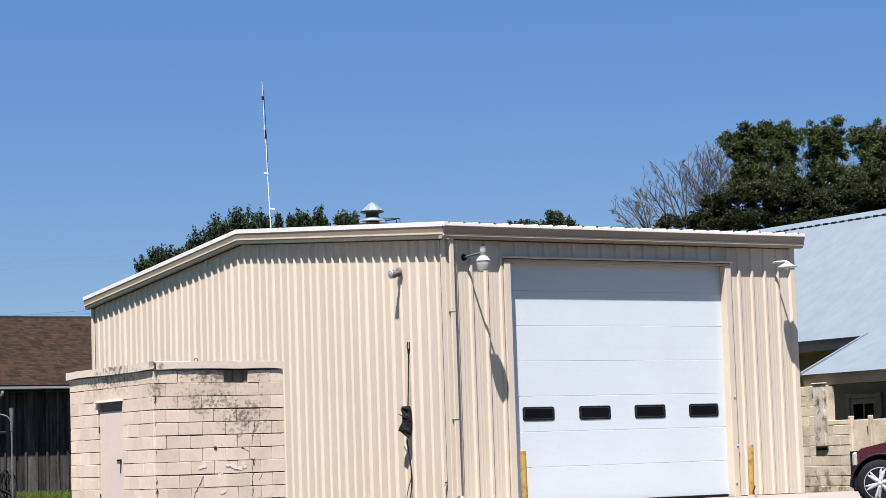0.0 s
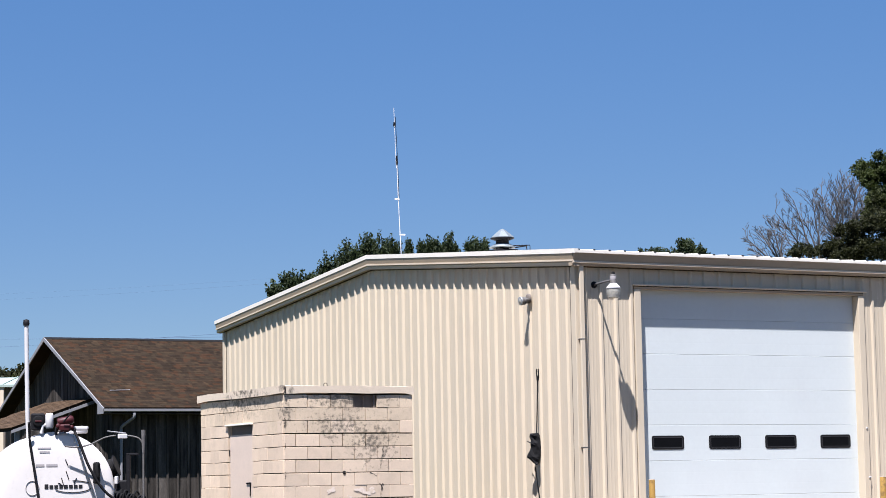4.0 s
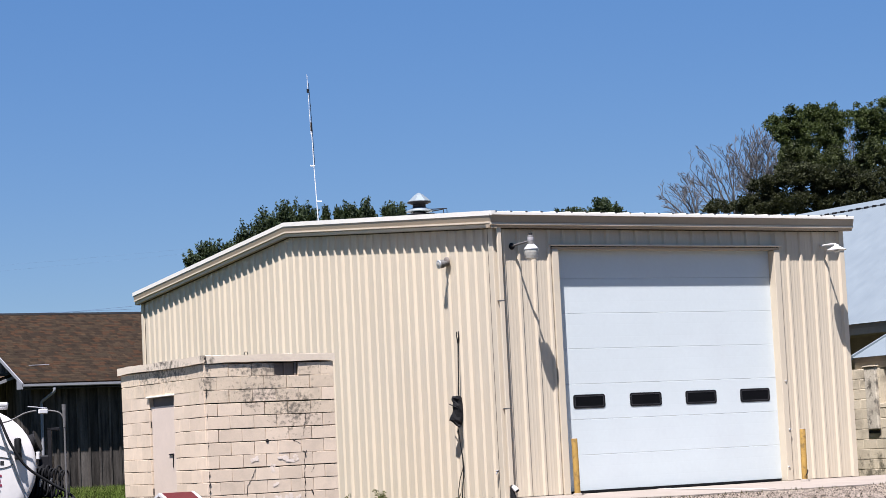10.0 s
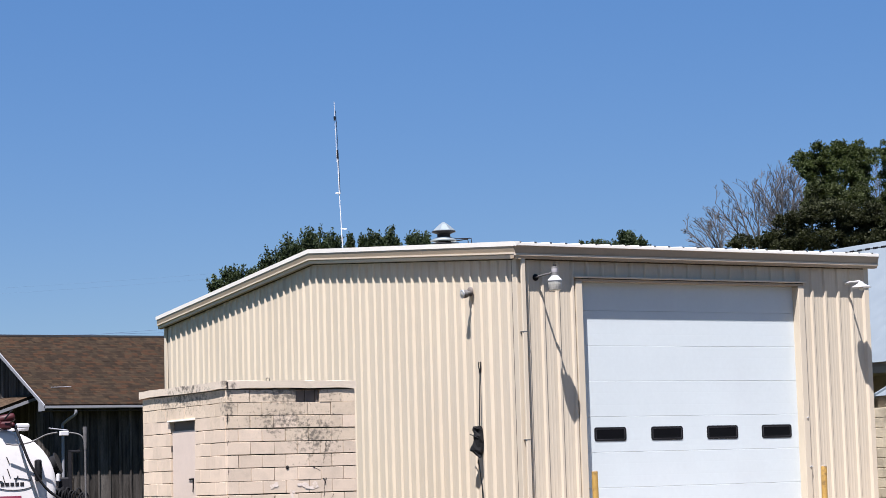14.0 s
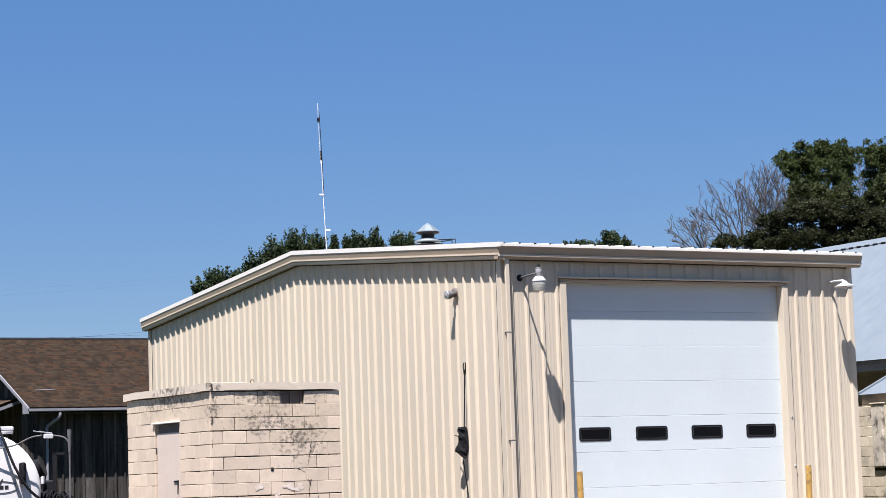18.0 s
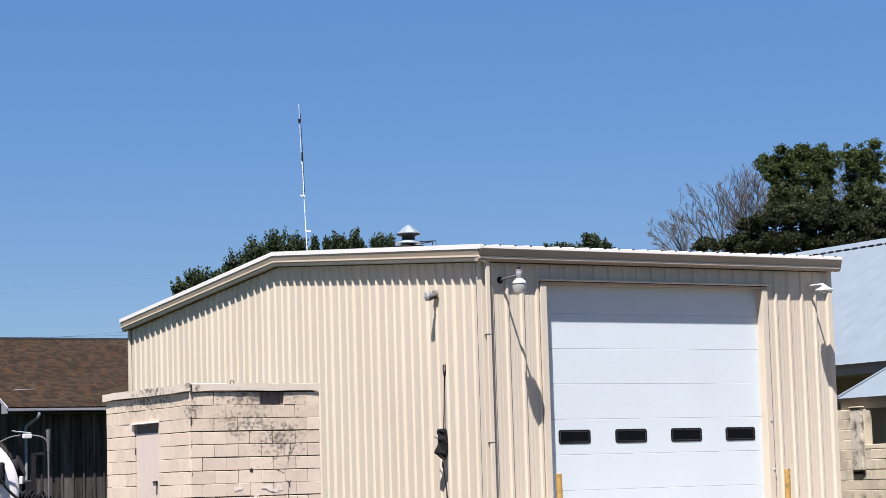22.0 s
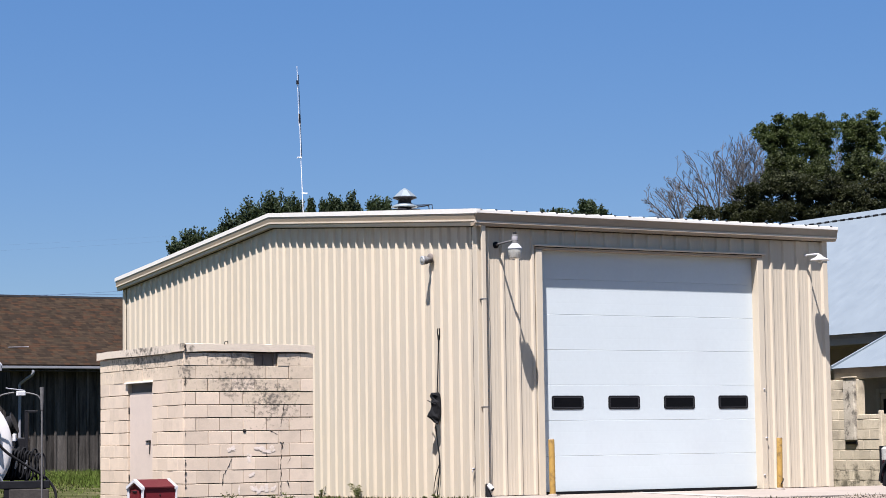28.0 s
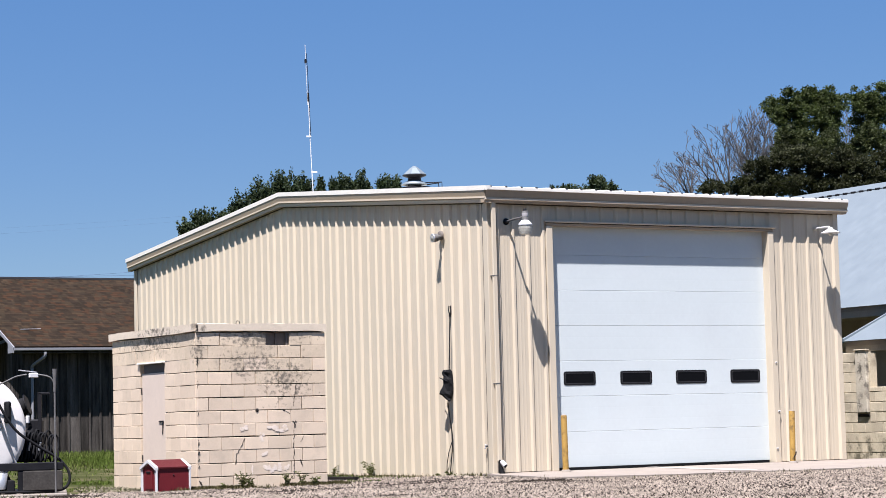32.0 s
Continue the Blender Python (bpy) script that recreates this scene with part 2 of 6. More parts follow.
M_CONC = material("pale_concrete", (0.25, 0.215, 0.182), 0.9, 0, 0.12, 0.9, 35, 0.3, (0.239, 0.204, 0.159), 0.4, 1.2, spec=0.05)
M_GROUND = material("gravel_bed", (0.055, 0.044, 0.034), 0.95, 0, 0.35, 0.6, 26, 0.9, (0.0266, 0.023, 0.0177), 0.7, 7, depth=0.03, spec=0.0)
M_STONE = material("crushed_limestone", (0.195, 0.161, 0.130), 0.9, 0, 0.24, 0.6, 60, 0.2, per_island=0.5, spec=0.0)
M_DARKSTONE = material("dark_gravel_stone", (0.022, 0.018, 0.015), 0.9, 0, 0.2, 0.5, 60, 0.2, per_island=0.6, spec=0.0)
M_GRASS = material("grass_blades", (0.07, 0.10, 0.02), 0.75, 0, 0.3, 0.8, 9, 0.0, (0.133, 0.115, 0.0531), 0.5, 0.8, per_island=0.35, spec=0.0)
M_DRY = material("dry_weed_blades", (0.0752, 0.0664, 0.031), 0.8, 0, 0.3, 2, 12, 0.0, per_island=0.5, spec=0.0)
M_SOIL = material("grassy_soil", (0.05, 0.055, 0.022), 0.95, 0, 0.35, 0.5, 14, 0.8, (0.142, 0.115, 0.0708), 0.7, 0.7, depth=0.04, spec=0.0)
M_BARK = material("grey_bark", (0.0664, 0.0575, 0.0487), 0.95, 0, 0.25, 3, 25, 0.6)
M_DEADWOOD = material("bleached_dead_wood", (0.086, 0.082, 0.082), 0.9, 0, 0.2, 2, 20, 0.3)
M_TRUCK = material("maroon_car_paint", (0.055, 0.006, 0.009), 0.3, 0.0, 0.05, 3, 50, 0.0, spec=0.6)
M_CHROME = material("bright_metal", (0.62, 0.61, 0.60), 0.35, 0.5, 0.05, 4, 40, 0.0)
M_REDPUMP = material("red_pump_casting", (0.05, 0.009, 0.011), 0.5, 0, 0.2, 9, 60, 0.2)
M_LOGORED = material("maroon_decal", (0.23, 0.03, 0.06), 0.5, 0, 0.05, 5, 40, 0.0)
M_LOGOBLACK = material("dark_decal", (0.015, 0.015, 0.017), 0.5, 0, 0.05, 5, 40, 0.0)
M_GREYDECAL = material("grey_decal", (0.319, 0.301, 0.301), 0.5, 0, 0.05, 5, 40, 0.0)


def leafy(name, color, vary):
    m = material(name, color, 0.6, 0, vary, 0.9, 3.2, 0.0, per_island=0.35, spec=0.1)
    nt = m.node_tree
    bsdf, out = nt.nodes["Principled BSDF"], nt.nodes["Material Output"]
    tr = nt.nodes.new("ShaderNodeBsdfTranslucent")
    tr.inputs[0].default_value = (color[0] * 1.5, color[1] * 1.6, color[2], 1)
    mx = nt.nodes.new("ShaderNodeMixShader")
    mx.inputs[0].default_value = 0.22
    nt.links.new(bsdf.outputs[0], mx.inputs[1])
    nt.links.new(tr.outputs[0], mx.inputs[2])
    nt.links.new(mx.outputs[0], out.inputs[0])
    return m


M_LEAF = leafy("broadleaf_green", (0.060, 0.076, 0.028), 0.6)
M_LEAF_ROW = leafy("ash_green", (0.040, 0.054, 0.026), 0.5)
# Dark leaf colour; on the lower crowns it holds their shade.
M_LEAF_DARK = leafy("dark_broadleaf", (0.034, 0.037, 0.018), 0.6)
M_WEED = leafy("weed_leaves", (0.085, 0.09, 0.035), 0.25)
M_BOWL = material("ribbed_lamp_glass", (0.40, 0.385, 0.335), 0.25, 0, 0.2, 12, 60, 0.1, spec=0.6)
M_FROST = material("frosted_glass_bowl", (0.549, 0.531, 0.478), 0.3, 0, 0.08, 8, 60, 0.0, spec=0.6)

M_BEAD = material("dull_grey_bead", (0.045, 0.045, 0.048), 0.6, 0, 0.1, 3, 30, 0.0)
M_STRIP = material("whitish_concrete", (0.36, 0.325, 0.285), 0.9, 0, 0.12, 2, 35, 0.3, spec=0.05)
# Leaf tone between lit and shaded crowns, with half shade painted in.
M_LEAF_HALF_SHADE = leafy("half_shaded_broadleaf", (0.048, 0.057, 0.023), 0.6)
# Dark colour that stands for the shade beneath the gutter and the rake.
M_EAVE_SHADE = material("painted_eave_shade", (0.055, 0.045, 0.035), 0.95, 0, 0.2, 4, 40, 0.1, spec=0.05)
M_STRAW = material("bleached_litter", (0.24, 0.21, 0.15), 0.9, 0, 0.2, 2, 20, 0.0, per_island=0.35, spec=0.0)
# Blue haze of the distance is painted into the wire's colour.
M_WIRE = material("hazed_blue_wire", (0.09, 0.14, 0.22), 0.7, 0, 0.1, 3, 30, 0.0)
M_CRIB = material("greyed_crib_timber", (0.055, 0.05, 0.045), 0.9, 0, 0.35, 2, 30, 0.4, (0.03, 0.027, 0.024), 0.6, 5, spec=0.05)
M_LEANROOF = material("tan_brown_shingle", (0.075, 0.050, 0.032), 0.92, 0, 0.35, 2.0, 30, 0.5, (0.035, 0.024, 0.016), 0.6, 4, per_object=0.25, spec=0.05)
M_PALEMETAL = material("pale_green_sheet_metal", (0.30, 0.37, 0.33), 0.5, 0, 0.08, 0.8, 12, 0.05)


def blotched(m, color, spots, scale, strength):
    """Dirt that has gathered in blotches: each spot is a centre and its three radii."""
    nt = m.node_tree
    N, L = nt.nodes.new, nt.links.new
    bsdf = nt.nodes["Principled BSDF"]
    base = bsdf.inputs["Base Color"].links[0].from_socket
    where = N("ShaderNodeNewGeometry").outputs["Position"]
    near = None
    for centre, radii in spots:
        sub, div, far = N("ShaderNodeVectorMath"), N("ShaderNodeVectorMath"), N("ShaderNodeVectorMath")
        sub.operation, div.operation, far.operation = "SUBTRACT", "DIVIDE", "LENGTH"
        sub.inputs[1].default_value, div.inputs[1].default_value = centre, radii
        L(where, sub.inputs[0]), L(sub.outputs[0], div.inputs[0]), L(div.outputs[0], far.inputs[0])
        fall = N("ShaderNodeMapRange")
        fall.inputs[3].default_value, fall.inputs[4].default_value = 1.0, 0.0
        L(far.outputs["Value"], fall.inputs[0])
        if near is None:
            near = fall.outputs[0]
        else:
            most = N("ShaderNodeMath")
            most.operation = "MAXIMUM"
            L(near, most.inputs[0]), L(fall.outputs[0], most.inputs[1])
            near = most.outputs[0]
    grain = N("ShaderNodeTexNoise")
    grain.inputs["Scale"].default_value, grain.inputs["Detail"].default_value, grain.inputs["Roughness"].default_value = scale, 9.0, 0.72
    L(where, grain.inputs["Vector"])
    mixed = N("ShaderNodeMath")
    mixed.operation = "MULTIPLY_ADD"
    mixed.inputs[1].default_value = 0.30
    L(near, mixed.inputs[0]), L(grain.outputs["Fac"], mixed.inputs[2])
    cut = N("ShaderNodeMapRange")
    cut.inputs[1].default_value, cut.inputs[2].default_value = 0.69, 0.83
    cut.inputs[4].default_value = strength
    L(mixed.outputs[0], cut.inputs[0])
    mx = N("ShaderNodeMix")
    mx.data_type = "RGBA"
    L(cut.outputs[0], mx.inputs[0]), L(base, mx.inputs[6])
    mx.inputs[7].default_value = (*color, 1)
    L(mx.outputs[2], bsdf.inputs["Base Color"])


def island_tints(m, tints, amount):
    """Each loose piece takes one of a few colours."""
    nt = m.node_tree
    bsdf = nt.nodes["Principled BSDF"]
    base = bsdf.inputs["Base Color"].links[0].from_socket
    ramp = nt.nodes.new("ShaderNodeValToRGB")
    ramp.color_ramp.interpolation = "CONSTANT"
    while len(ramp.color_ramp.elements) < len(tints):
        ramp.color_ramp.elements.new(0.5)
    for i, c in enumerate(tints):
        ramp.color_ramp.elements[i].position = i / len(tints)
        ramp.color_ramp.elements[i].color = (*c, 1)
    nt.links.new(nt.nodes.new("ShaderNodeNewGeometry").outputs["Random Per Island"], ramp.inputs[0])
    mx = nt.nodes.new("ShaderNodeMix")
    mx.data_type = "RGBA"
    mx.inputs[0].default_value = amount
    nt.links.new(base, mx.inputs[6]), nt.links.new(ramp.outputs[0], mx.inputs[7])
    nt.links.new(mx.outputs[2], bsdf.inputs["Base Color"])


SOOT = [((-4.2, 0.15, 2.3), (1.9, 0.6, 0.45)), ((-5.3, 1.9, 2.32), (0.5, 2.8, 0.5)), ((-3.75, 0.15, 1.62), (1.0, 0.6, 0.75)), ((-4.35, 0.15, 1.88), (1.1, 0.6, 0.5)), ((-5.31, 0.15, 2.1), (0.3, 0.4, 0.7))]
for m in (M_BLOCK, M_BLOCK_WORN):
    blotched(m, (0.13, 0.112, 0.088), SOOT, 15.0, 0.9)
blotched(M_CAP, (0.07, 0.062, 0.05), [((-5.35, 1.6, 2.45), (0.3, 1.7, 0.25)), ((-5.3, 0.15, 2.45), (0.35, 0.35, 0.3))], 9.0, 0.9)
blotched(M_STUCCO, (0.06, 0.052, 0.042), [((10.4, 2.75, 1.05), (0.3, 0.28, 0.35)), ((10.4, 2.7, 1.75), (0.3, 0.22, 0.5))], 8.0, 0.9)
blotched(M_RBLOCK, (0.085, 0.075, 0.05), [((10.45, 2.9, -0.05), (0.6, 1.6, 0.8)), ((10.45, 2.9, 0.1), (0.6, 0.8, 0.45)), ((10.45, 2.2, 0.15), (0.6, 0.5, 0.55))], 4.0, 0.9)
island_tints(M_SHINGLE, [(0.060, 0.030, 0.016), (0.018, 0.014, 0.010), (0.032, 0.025, 0.016), (0.014, 0.011, 0.008), (0.042, 0.029, 0.017), (0.024, 0.017, 0.011)], 0.42)

# ---- ground ----
def step(a, b, x):
    s = min(max((x - a) / (b - a), 0.0), 1.0)
    return s * s * (3 - 2 * s)


def ground_z(x, y):
    """The height of the ground: flat by the buildings, rising to the barn, falling towards the camera to fit its eye
    height.
    """
    z = -0.09 - 0.07 * step(9, 13, x)
    z += 0.31 * step(7, 23, y) * (1 - step(6, 12, x))
    z -= 0.50 * step(-6, -34, y)
    z += 0.045 * step(-3.0, -0.6, x) * (1 - step(-0.25, 0.3, x)) * (1 - step(-1.5, -4.0, y)) * (1 - step(0.3, 1.5, y))
    z -= 0.016 * step(-2.0, -0.4, x) * step(0.0, -0.4, y) * (1 - step(-3.5, -8.0, y)) * (1 - step(6, 9, x))
    return z


def spread(lo, hi, near_lo, near_hi, step_near, step_far):
    out, v = [], lo
    while v < hi:
        out.append(v)
        far = v + step_far
        v = v + step_near if near_lo <= v < near_hi else (near_lo if v < near_lo < far else far)
    return out + [hi]


gx = spread(-1500, 1500, -40, 40, 1.0, 40.0)
gy = spread(-1500, 1500, -45, 60, 1.0, 40.0)
geo = Geo().sheet([[(x, y, ground_z(x, y) - 0.07 * step(0.0, -1.0, y) * (1 - step(40, 44, abs(x))) * (1 - step(-42, -45, y))) for x in gx] for y in gy])
tagged(part("ground", geo, M_SOIL), "grassy soil with sparse weeds around the yard", "ground", kind="structure")

# gravel yard, a sheet just over the soil with a ragged rim
random.seed(3)


def yard_edge(x):
    """How far back the gravel reaches."""
    if x < -3.0:
        return 0.25 + 0.25 * math.sin(x * 1.7) + 0.12 * math.sin(x * 5.1)
    return 3.0 if x < -0.2 else (-0.2 if x < 12 else 1.0)


rows = []
for i in range(46):
    row = []
    for j in range(121):
        x = -42 + 84 * j / 120
        y = -44 + (yard_edge(x) + 44) * i / 45
        row.append((x, y, ground_z(x, y) + 0.012))
    rows.append(row)
tagged(part("gravel_yard", Geo().sheet(rows), M_GROUND), "pale crushed limestone gravel yard", "gravel", kind="structure")

# the stones themselves
rng = np.random.default_rng(5)


def stones(count, x0, x1, y0, y1, smin, smax, keep=None):
    xs, ys = rng.uniform(x0, x1, count), rng.uniform(y0, y1, count)
    ok = np.array([y < yard_edge(x) - 0.02 and not (x > -0.4 and y > -1.86 - 0.24 * min(max(x, 0), 2.1) - 0.09 * max(0, x - 2.1)) and (keep is None or keep(x, y)) for x, y in zip(xs, ys)])
    xs, ys = xs[ok], ys[ok]
    n = len(xs)
    s = smin + (smax - smin) * rng.random(n) ** 2
    base = np.array([(1, 0, 0), (-1, 0, 0), (0, 1, 0), (0, -1, 0), (0, 0, 1)], float)
    v = base[None] * rng.uniform(0.6, 1.2, (n, 5, 1)) + rng.normal(0, 0.16, (n, 5, 3))
    v[:, :4, 2] -= 0.25
    ang = rng.uniform(0, 6.283, n)
    c, sn = np.cos(ang)[:, None], np.sin(ang)[:, None]
    x = v[..., 0] * c - v[..., 1] * sn
    y = v[..., 0] * sn + v[..., 1] * c
    z = v[..., 2] * 0.8
    zz = np.array([ground_z(a, b) for a, b in zip(xs, ys)])
    pts = np.stack([x * s[:, None] + xs[:, None], y * s[:, None] + ys[:, None], z * s[:, None] + zz[:, None] + 0.012 + 0.12 * s[:, None]], -1).reshape(-1, 3)
    tri = np.array([(0, 2, 4), (2, 1, 4), (1, 3, 4), (3, 0, 4)])
    faces = (tri[None] + 5 * np.arange(n)[:, None, None]).reshape(-1, 3)
    return pts, faces


def yard_in_view(x, y):
    """The wedge of yard within the camera's view, where the stones are laid."""
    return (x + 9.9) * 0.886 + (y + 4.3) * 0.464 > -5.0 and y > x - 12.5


def pebbled(x, y):
    """Thinner gravel over dirt near the buildings, with bare streaks."""
    if not yard_in_view(x, y):
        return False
    near = step(-6.0, -1.0, y + 0.25 * max(0.0, x))
    bare = noise.noise(Vector((x * 0.7, y * 1.6, 3.0))) + 0.4 * noise.noise(Vector((x * 2.3, y * 4.0, 9.0)))
    return bare < 0.62 - 0.5 * near


def gravel(name, count, smin, smax, mat, label, keep):
    pts, faces = stones(count, -15, 13, -20, 3.0, smin, smax, keep)
    me = bpy.data.meshes.new(name)
    me.vertices.add(len(pts))
    me.vertices.foreach_set("co", pts.ravel())
    me.loops.add(faces.size)
    me.loops.foreach_set("vertex_index", faces.ravel().astype(np.int32))
    me.polygons.add(len(faces))
    me.polygons.foreach_set("loop_start", np.arange(0, faces.size, 3, dtype=np.int32))
    me.update(calc_edges=True)
    tagged(part(name, me, mat), label, "gravel", kind="stuff")


# Stones cover only the part of the yard that the camera sees.
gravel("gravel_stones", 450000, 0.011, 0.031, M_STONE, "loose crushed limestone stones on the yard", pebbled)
gravel("dark_gravel", 180000, 0.010, 0.029, M_DARKSTONE, "scattered dark stones among the pale gravel", yard_in_view)


def blades(name, spots, h0, h1, mat, label, w=0.012):
    n = len(spots)
    p = np.array(spots)
    h = rng.uniform(h0, h1, n)
    a = rng.uniform(0, 6.283, n)
    lean = rng.normal(0, 0.35, (n, 2)) * h[:, None]
    d = np.stack([np.cos(a), np.sin(a), 0 * a], 1) * w
    v = np.stack([p - d, p + d, p + np.c_[lean, h]], 1).reshape(-1, 3)
    m = bpy.data.meshes.new(name)
    m.from_pydata(v.tolist(), [], np.arange(3 * n).reshape(-1, 3).tolist())
    return tagged(part(name, m, mat), label, "grass", kind="stuff")


spots, short = [], []
while len(spots) < 60000:
    x, y = rng.uniform(-14, 3), rng.uniform(0.2, 26)
    if -5.4 < x < -2.9 and 0 < y < 3.8 or (x > -0.2 and y < 15.8) or y < yard_edge(x) + 0.05 and x < -3:
        continue
    if rng.random() < 0.06 + 0.94 * step(11, 19, y) or noise.noise(Vector((x * 0.8, y * 0.5, 1.0))) > 0.12 and rng.random() < 0.6:
        (spots if y > 15 else short).append((x, y, ground_z(x, y)))
blades("grass", spots, 0.05, 0.18, M_GRASS, "uneven green grass in front of the barn", 0.009)
blades("low_grass", short, 0.02, 0.06, M_GRASS, "short patchy grass and moss on bare soil", 0.012)
litter = []
while len(litter) < 5000:
    x, y = rng.uniform(-10, -5.4), rng.uniform(0.5, 15)
    if noise.noise(Vector((x * 0.9, y * 0.45, 5.0))) > 0.08:
        litter.append((x, y, ground_z(x, y) + 0.004))
blades("pale_litter", litter, 0.012, 0.035, M_STRAW, "pale straw and stone litter on the bare soil", 0.035)

fringe = []
for _ in range(9000):
    u = rng.random()
    if u < 0.10:
        x, y = -abs(rng.normal(0.05, 0.22)) - 0.04, rng.uniform(-0.2, 9)
    elif u < 0.97:
        x, y = rng.uniform(-5.9, -2.8), 0.14 - abs(rng.normal(0.04, 0.16))
    else:
        x = rng.uniform(-0.5, 7.5)
        y = (-1.9 - 0.24 * min(x, 2.1) - 0.09 * max(0, x - 2.1) if x > 0.2 else -1.2) - abs(rng.normal(0.05, 0.3))
    if noise.noise(Vector((x * 1.3, y * 1.3, 7.0))) > -0.12:
        fringe.append((x, y, ground_z(x, y) + 0.01))
blades("dry_weeds", fringe, 0.02, 0.075, M_DRY, "sparse dry weeds along the walls and the apron", 0.012)

# concrete apron before the big door
slab = [(-0.22, 0.0, 0), (-0.19, -0.55, 0), (-0.02, -1.80, 0), (1.2, -2.1, 0), (2.1, -2.36, 0), (3.3, -2.33, 0), (4.3, -2.6, 0), (5.6, -2.62, 0), (12.6, -4.1, 0), (12.6, 0.0, 0)]


def slab_z(y):
    return 0.0 + 0.026 * y


geo = Geo()
n = len(slab)
geo.add([(x, y, slab_z(y)) for x, y, _ in slab] + [(x, y, -0.5) for x, y, _ in slab],
        [tuple(range(n))] + [(i, n + i, n + (i + 1) % n, (i + 1) % n) for i in range(n)])
apron = tagged(part("concrete_apron", geo, M_CONC), "pale worn concrete apron at the overhead door", "pavement", kind="structure")
geo = Geo().prism([(3.05, -0.05, slab_z(-0.05) + 0.004), (3.25, -0.05, slab_z(-0.05) + 0.004), (3.95, -2.2, slab_z(-2.2) + 0.004), (3.45, -2.2, slab_z(-2.2) + 0.004)], (0, 0, 0), (0, 0, 0.006))
part("repair_strip", geo, M_STRIP, apron, "whitish repaired strip in the concrete")

# ---- metal garage ----
W, LEN, EAVE = 7.55, 15.58, 4.62
RIDGE_Y = 7.72
SLOPE = (5.30 - EAVE) / RIDGE_Y
garage = thing("metal_garage", "cream ribbed metal garage with a low gable roof", "building")


def under_roof(y):
    return EAVE + SLOPE * (RIDGE_Y - abs(y - RIDGE_Y))


RIB = 0.3048


def rib_profile(a, b, first):
    """Along-wall stations and how far each stands proud, for ribs at first + k * RIB."""
    out = [(a, 0.0)]
    k = math.floor((a - first) / RIB)
    while True:
        c = first + k * RIB
        if c > b + 0.1:
            break
        for d, h in ((-0.046, 0.0), (-0.019, 0.034), (0.019, 0.034), (0.046, 0.0), (0.106, 0.0), (0.116, 0.002), (0.132, 0.002), (0.142, 0.0), (0.170, 0.0), (0.180, 0.002), (0.196, 0.002), (0.206, 0.0)):
            if a < c + d < b:
                out.append((c + d, h))
        k += 1
    out.append((b, 0.0))
    return out


def side_panel(a, b, first, z0, top):
    """A sheet of the wall that faces -x, from y = a to b."""
    prof = rib_profile(a, b, first)
    geo = Geo().sheet([[(-h, y, z0) for y, h in prof], [(-h, y, top(y)) for y, h in prof]])
    geo.sheet([[(0.03, a, z0), (0.03, b, z0)], [(0.03, a, top(a)), (0.03, b, top(b))]])
    return geo


def front_panel(a, b, first, z0, z1, y=0.0):
    """A sheet of the wall that faces -y, from x = a to b."""
    prof = rib_profile(a, b, first)
    geo = Geo().sheet([[(x, y - h, z0) for x, h in prof], [(x, y - h, z1) for x, h in prof]])
    geo.sheet([[(a, y + 0.03, z0), (b, y + 0.03, z0)], [(a, y + 0.03, z1), (b, y + 0.03, z1)]])
    return geo


gable_wall = part("gable_wall", Geo().prism([(0.04, 0.05, -0.12), (0.04, LEN - 0.05, -0.12), (0.04, LEN - 0.05, under_roof(LEN)), (0.04, RIDGE_Y, under_roof(RIDGE_Y)), (0.04, 0.05, under_roof(0))], (0, 0, 0), (0.12, 0, 0)), M_WALL, garage)
y = 0.0
while y < LEN - 0.05:
    e = min(y + 3 * RIB, LEN)
    part("wall_panel", side_panel(y, e, 0.626 - 2 * RIB, -0.06, under_roof), M_WALL, gable_wall)
    y = e
DX0, DX1, DZ1 = 1.27, 5.94, 4.24
front_wall = part("front_wall", Geo().box((0.05, 0.035, -0.1), (DX0 - 0.03, 0.16, EAVE)).box((DX1 + 0.03, 0.035, -0.1), (W, 0.16, EAVE)).box((DX0 - 0.03, 0.035, DZ1 + 0.036), (DX1 + 0.03, 0.16, EAVE)), M_WALL, garage)
for a, b in ((0.0, 0.62), (0.62, DX0 - 0.02), (DX1 + 0.02, 6.75), (6.75, W)):
    part("wall_panel", front_panel(a, b, 1.397 - 4 * RIB if a < 1 else 6.28, 0.012, EAVE), M_WALL, front_wall)
x = DX0 - 0.02
while x < DX1:
    e = min(x + 3 * RIB, DX1 + 0.02)
    part("wall_panel", front_panel(x, e, 1.397, DZ1 + 0.03, EAVE), M_WALL, front_wall)
    x = e
part("back_wall", Geo().box((0, LEN - 0.1, -0.1), (W, LEN, EAVE)), M_WALL, garage)
part("far_wall", Geo().prism([(W - 0.1, 0.16, -0.1), (W - 0.1, LEN - 0.1, -0.1), (W - 0.1, LEN - 0.1, EAVE), (W - 0.1, RIDGE_Y, under_roof(RIDGE_Y)), (W - 0.1, 0.16, EAVE)], (0, 0, 0), (0.1, 0, 0)), M_WALL, garage)
part("base_trim", Geo().cbox((-0.012, 0.0, -0.1), (0.03, LEN, -0.055), 0.004), M_TRIM, garage)
# jambs and head of the door opening
part("jamb", Geo().cbox((DX0 - 0.13, -0.045, 0.0), (DX0, 0.22, DZ1 - 0.058), 0.006), M_WALL, garage)
part("jamb", Geo().cbox((DX1, -0.045, 0.0), (DX1 + 0.13, 0.22, DZ1 - 0.058), 0.006), M_WALL, garage)
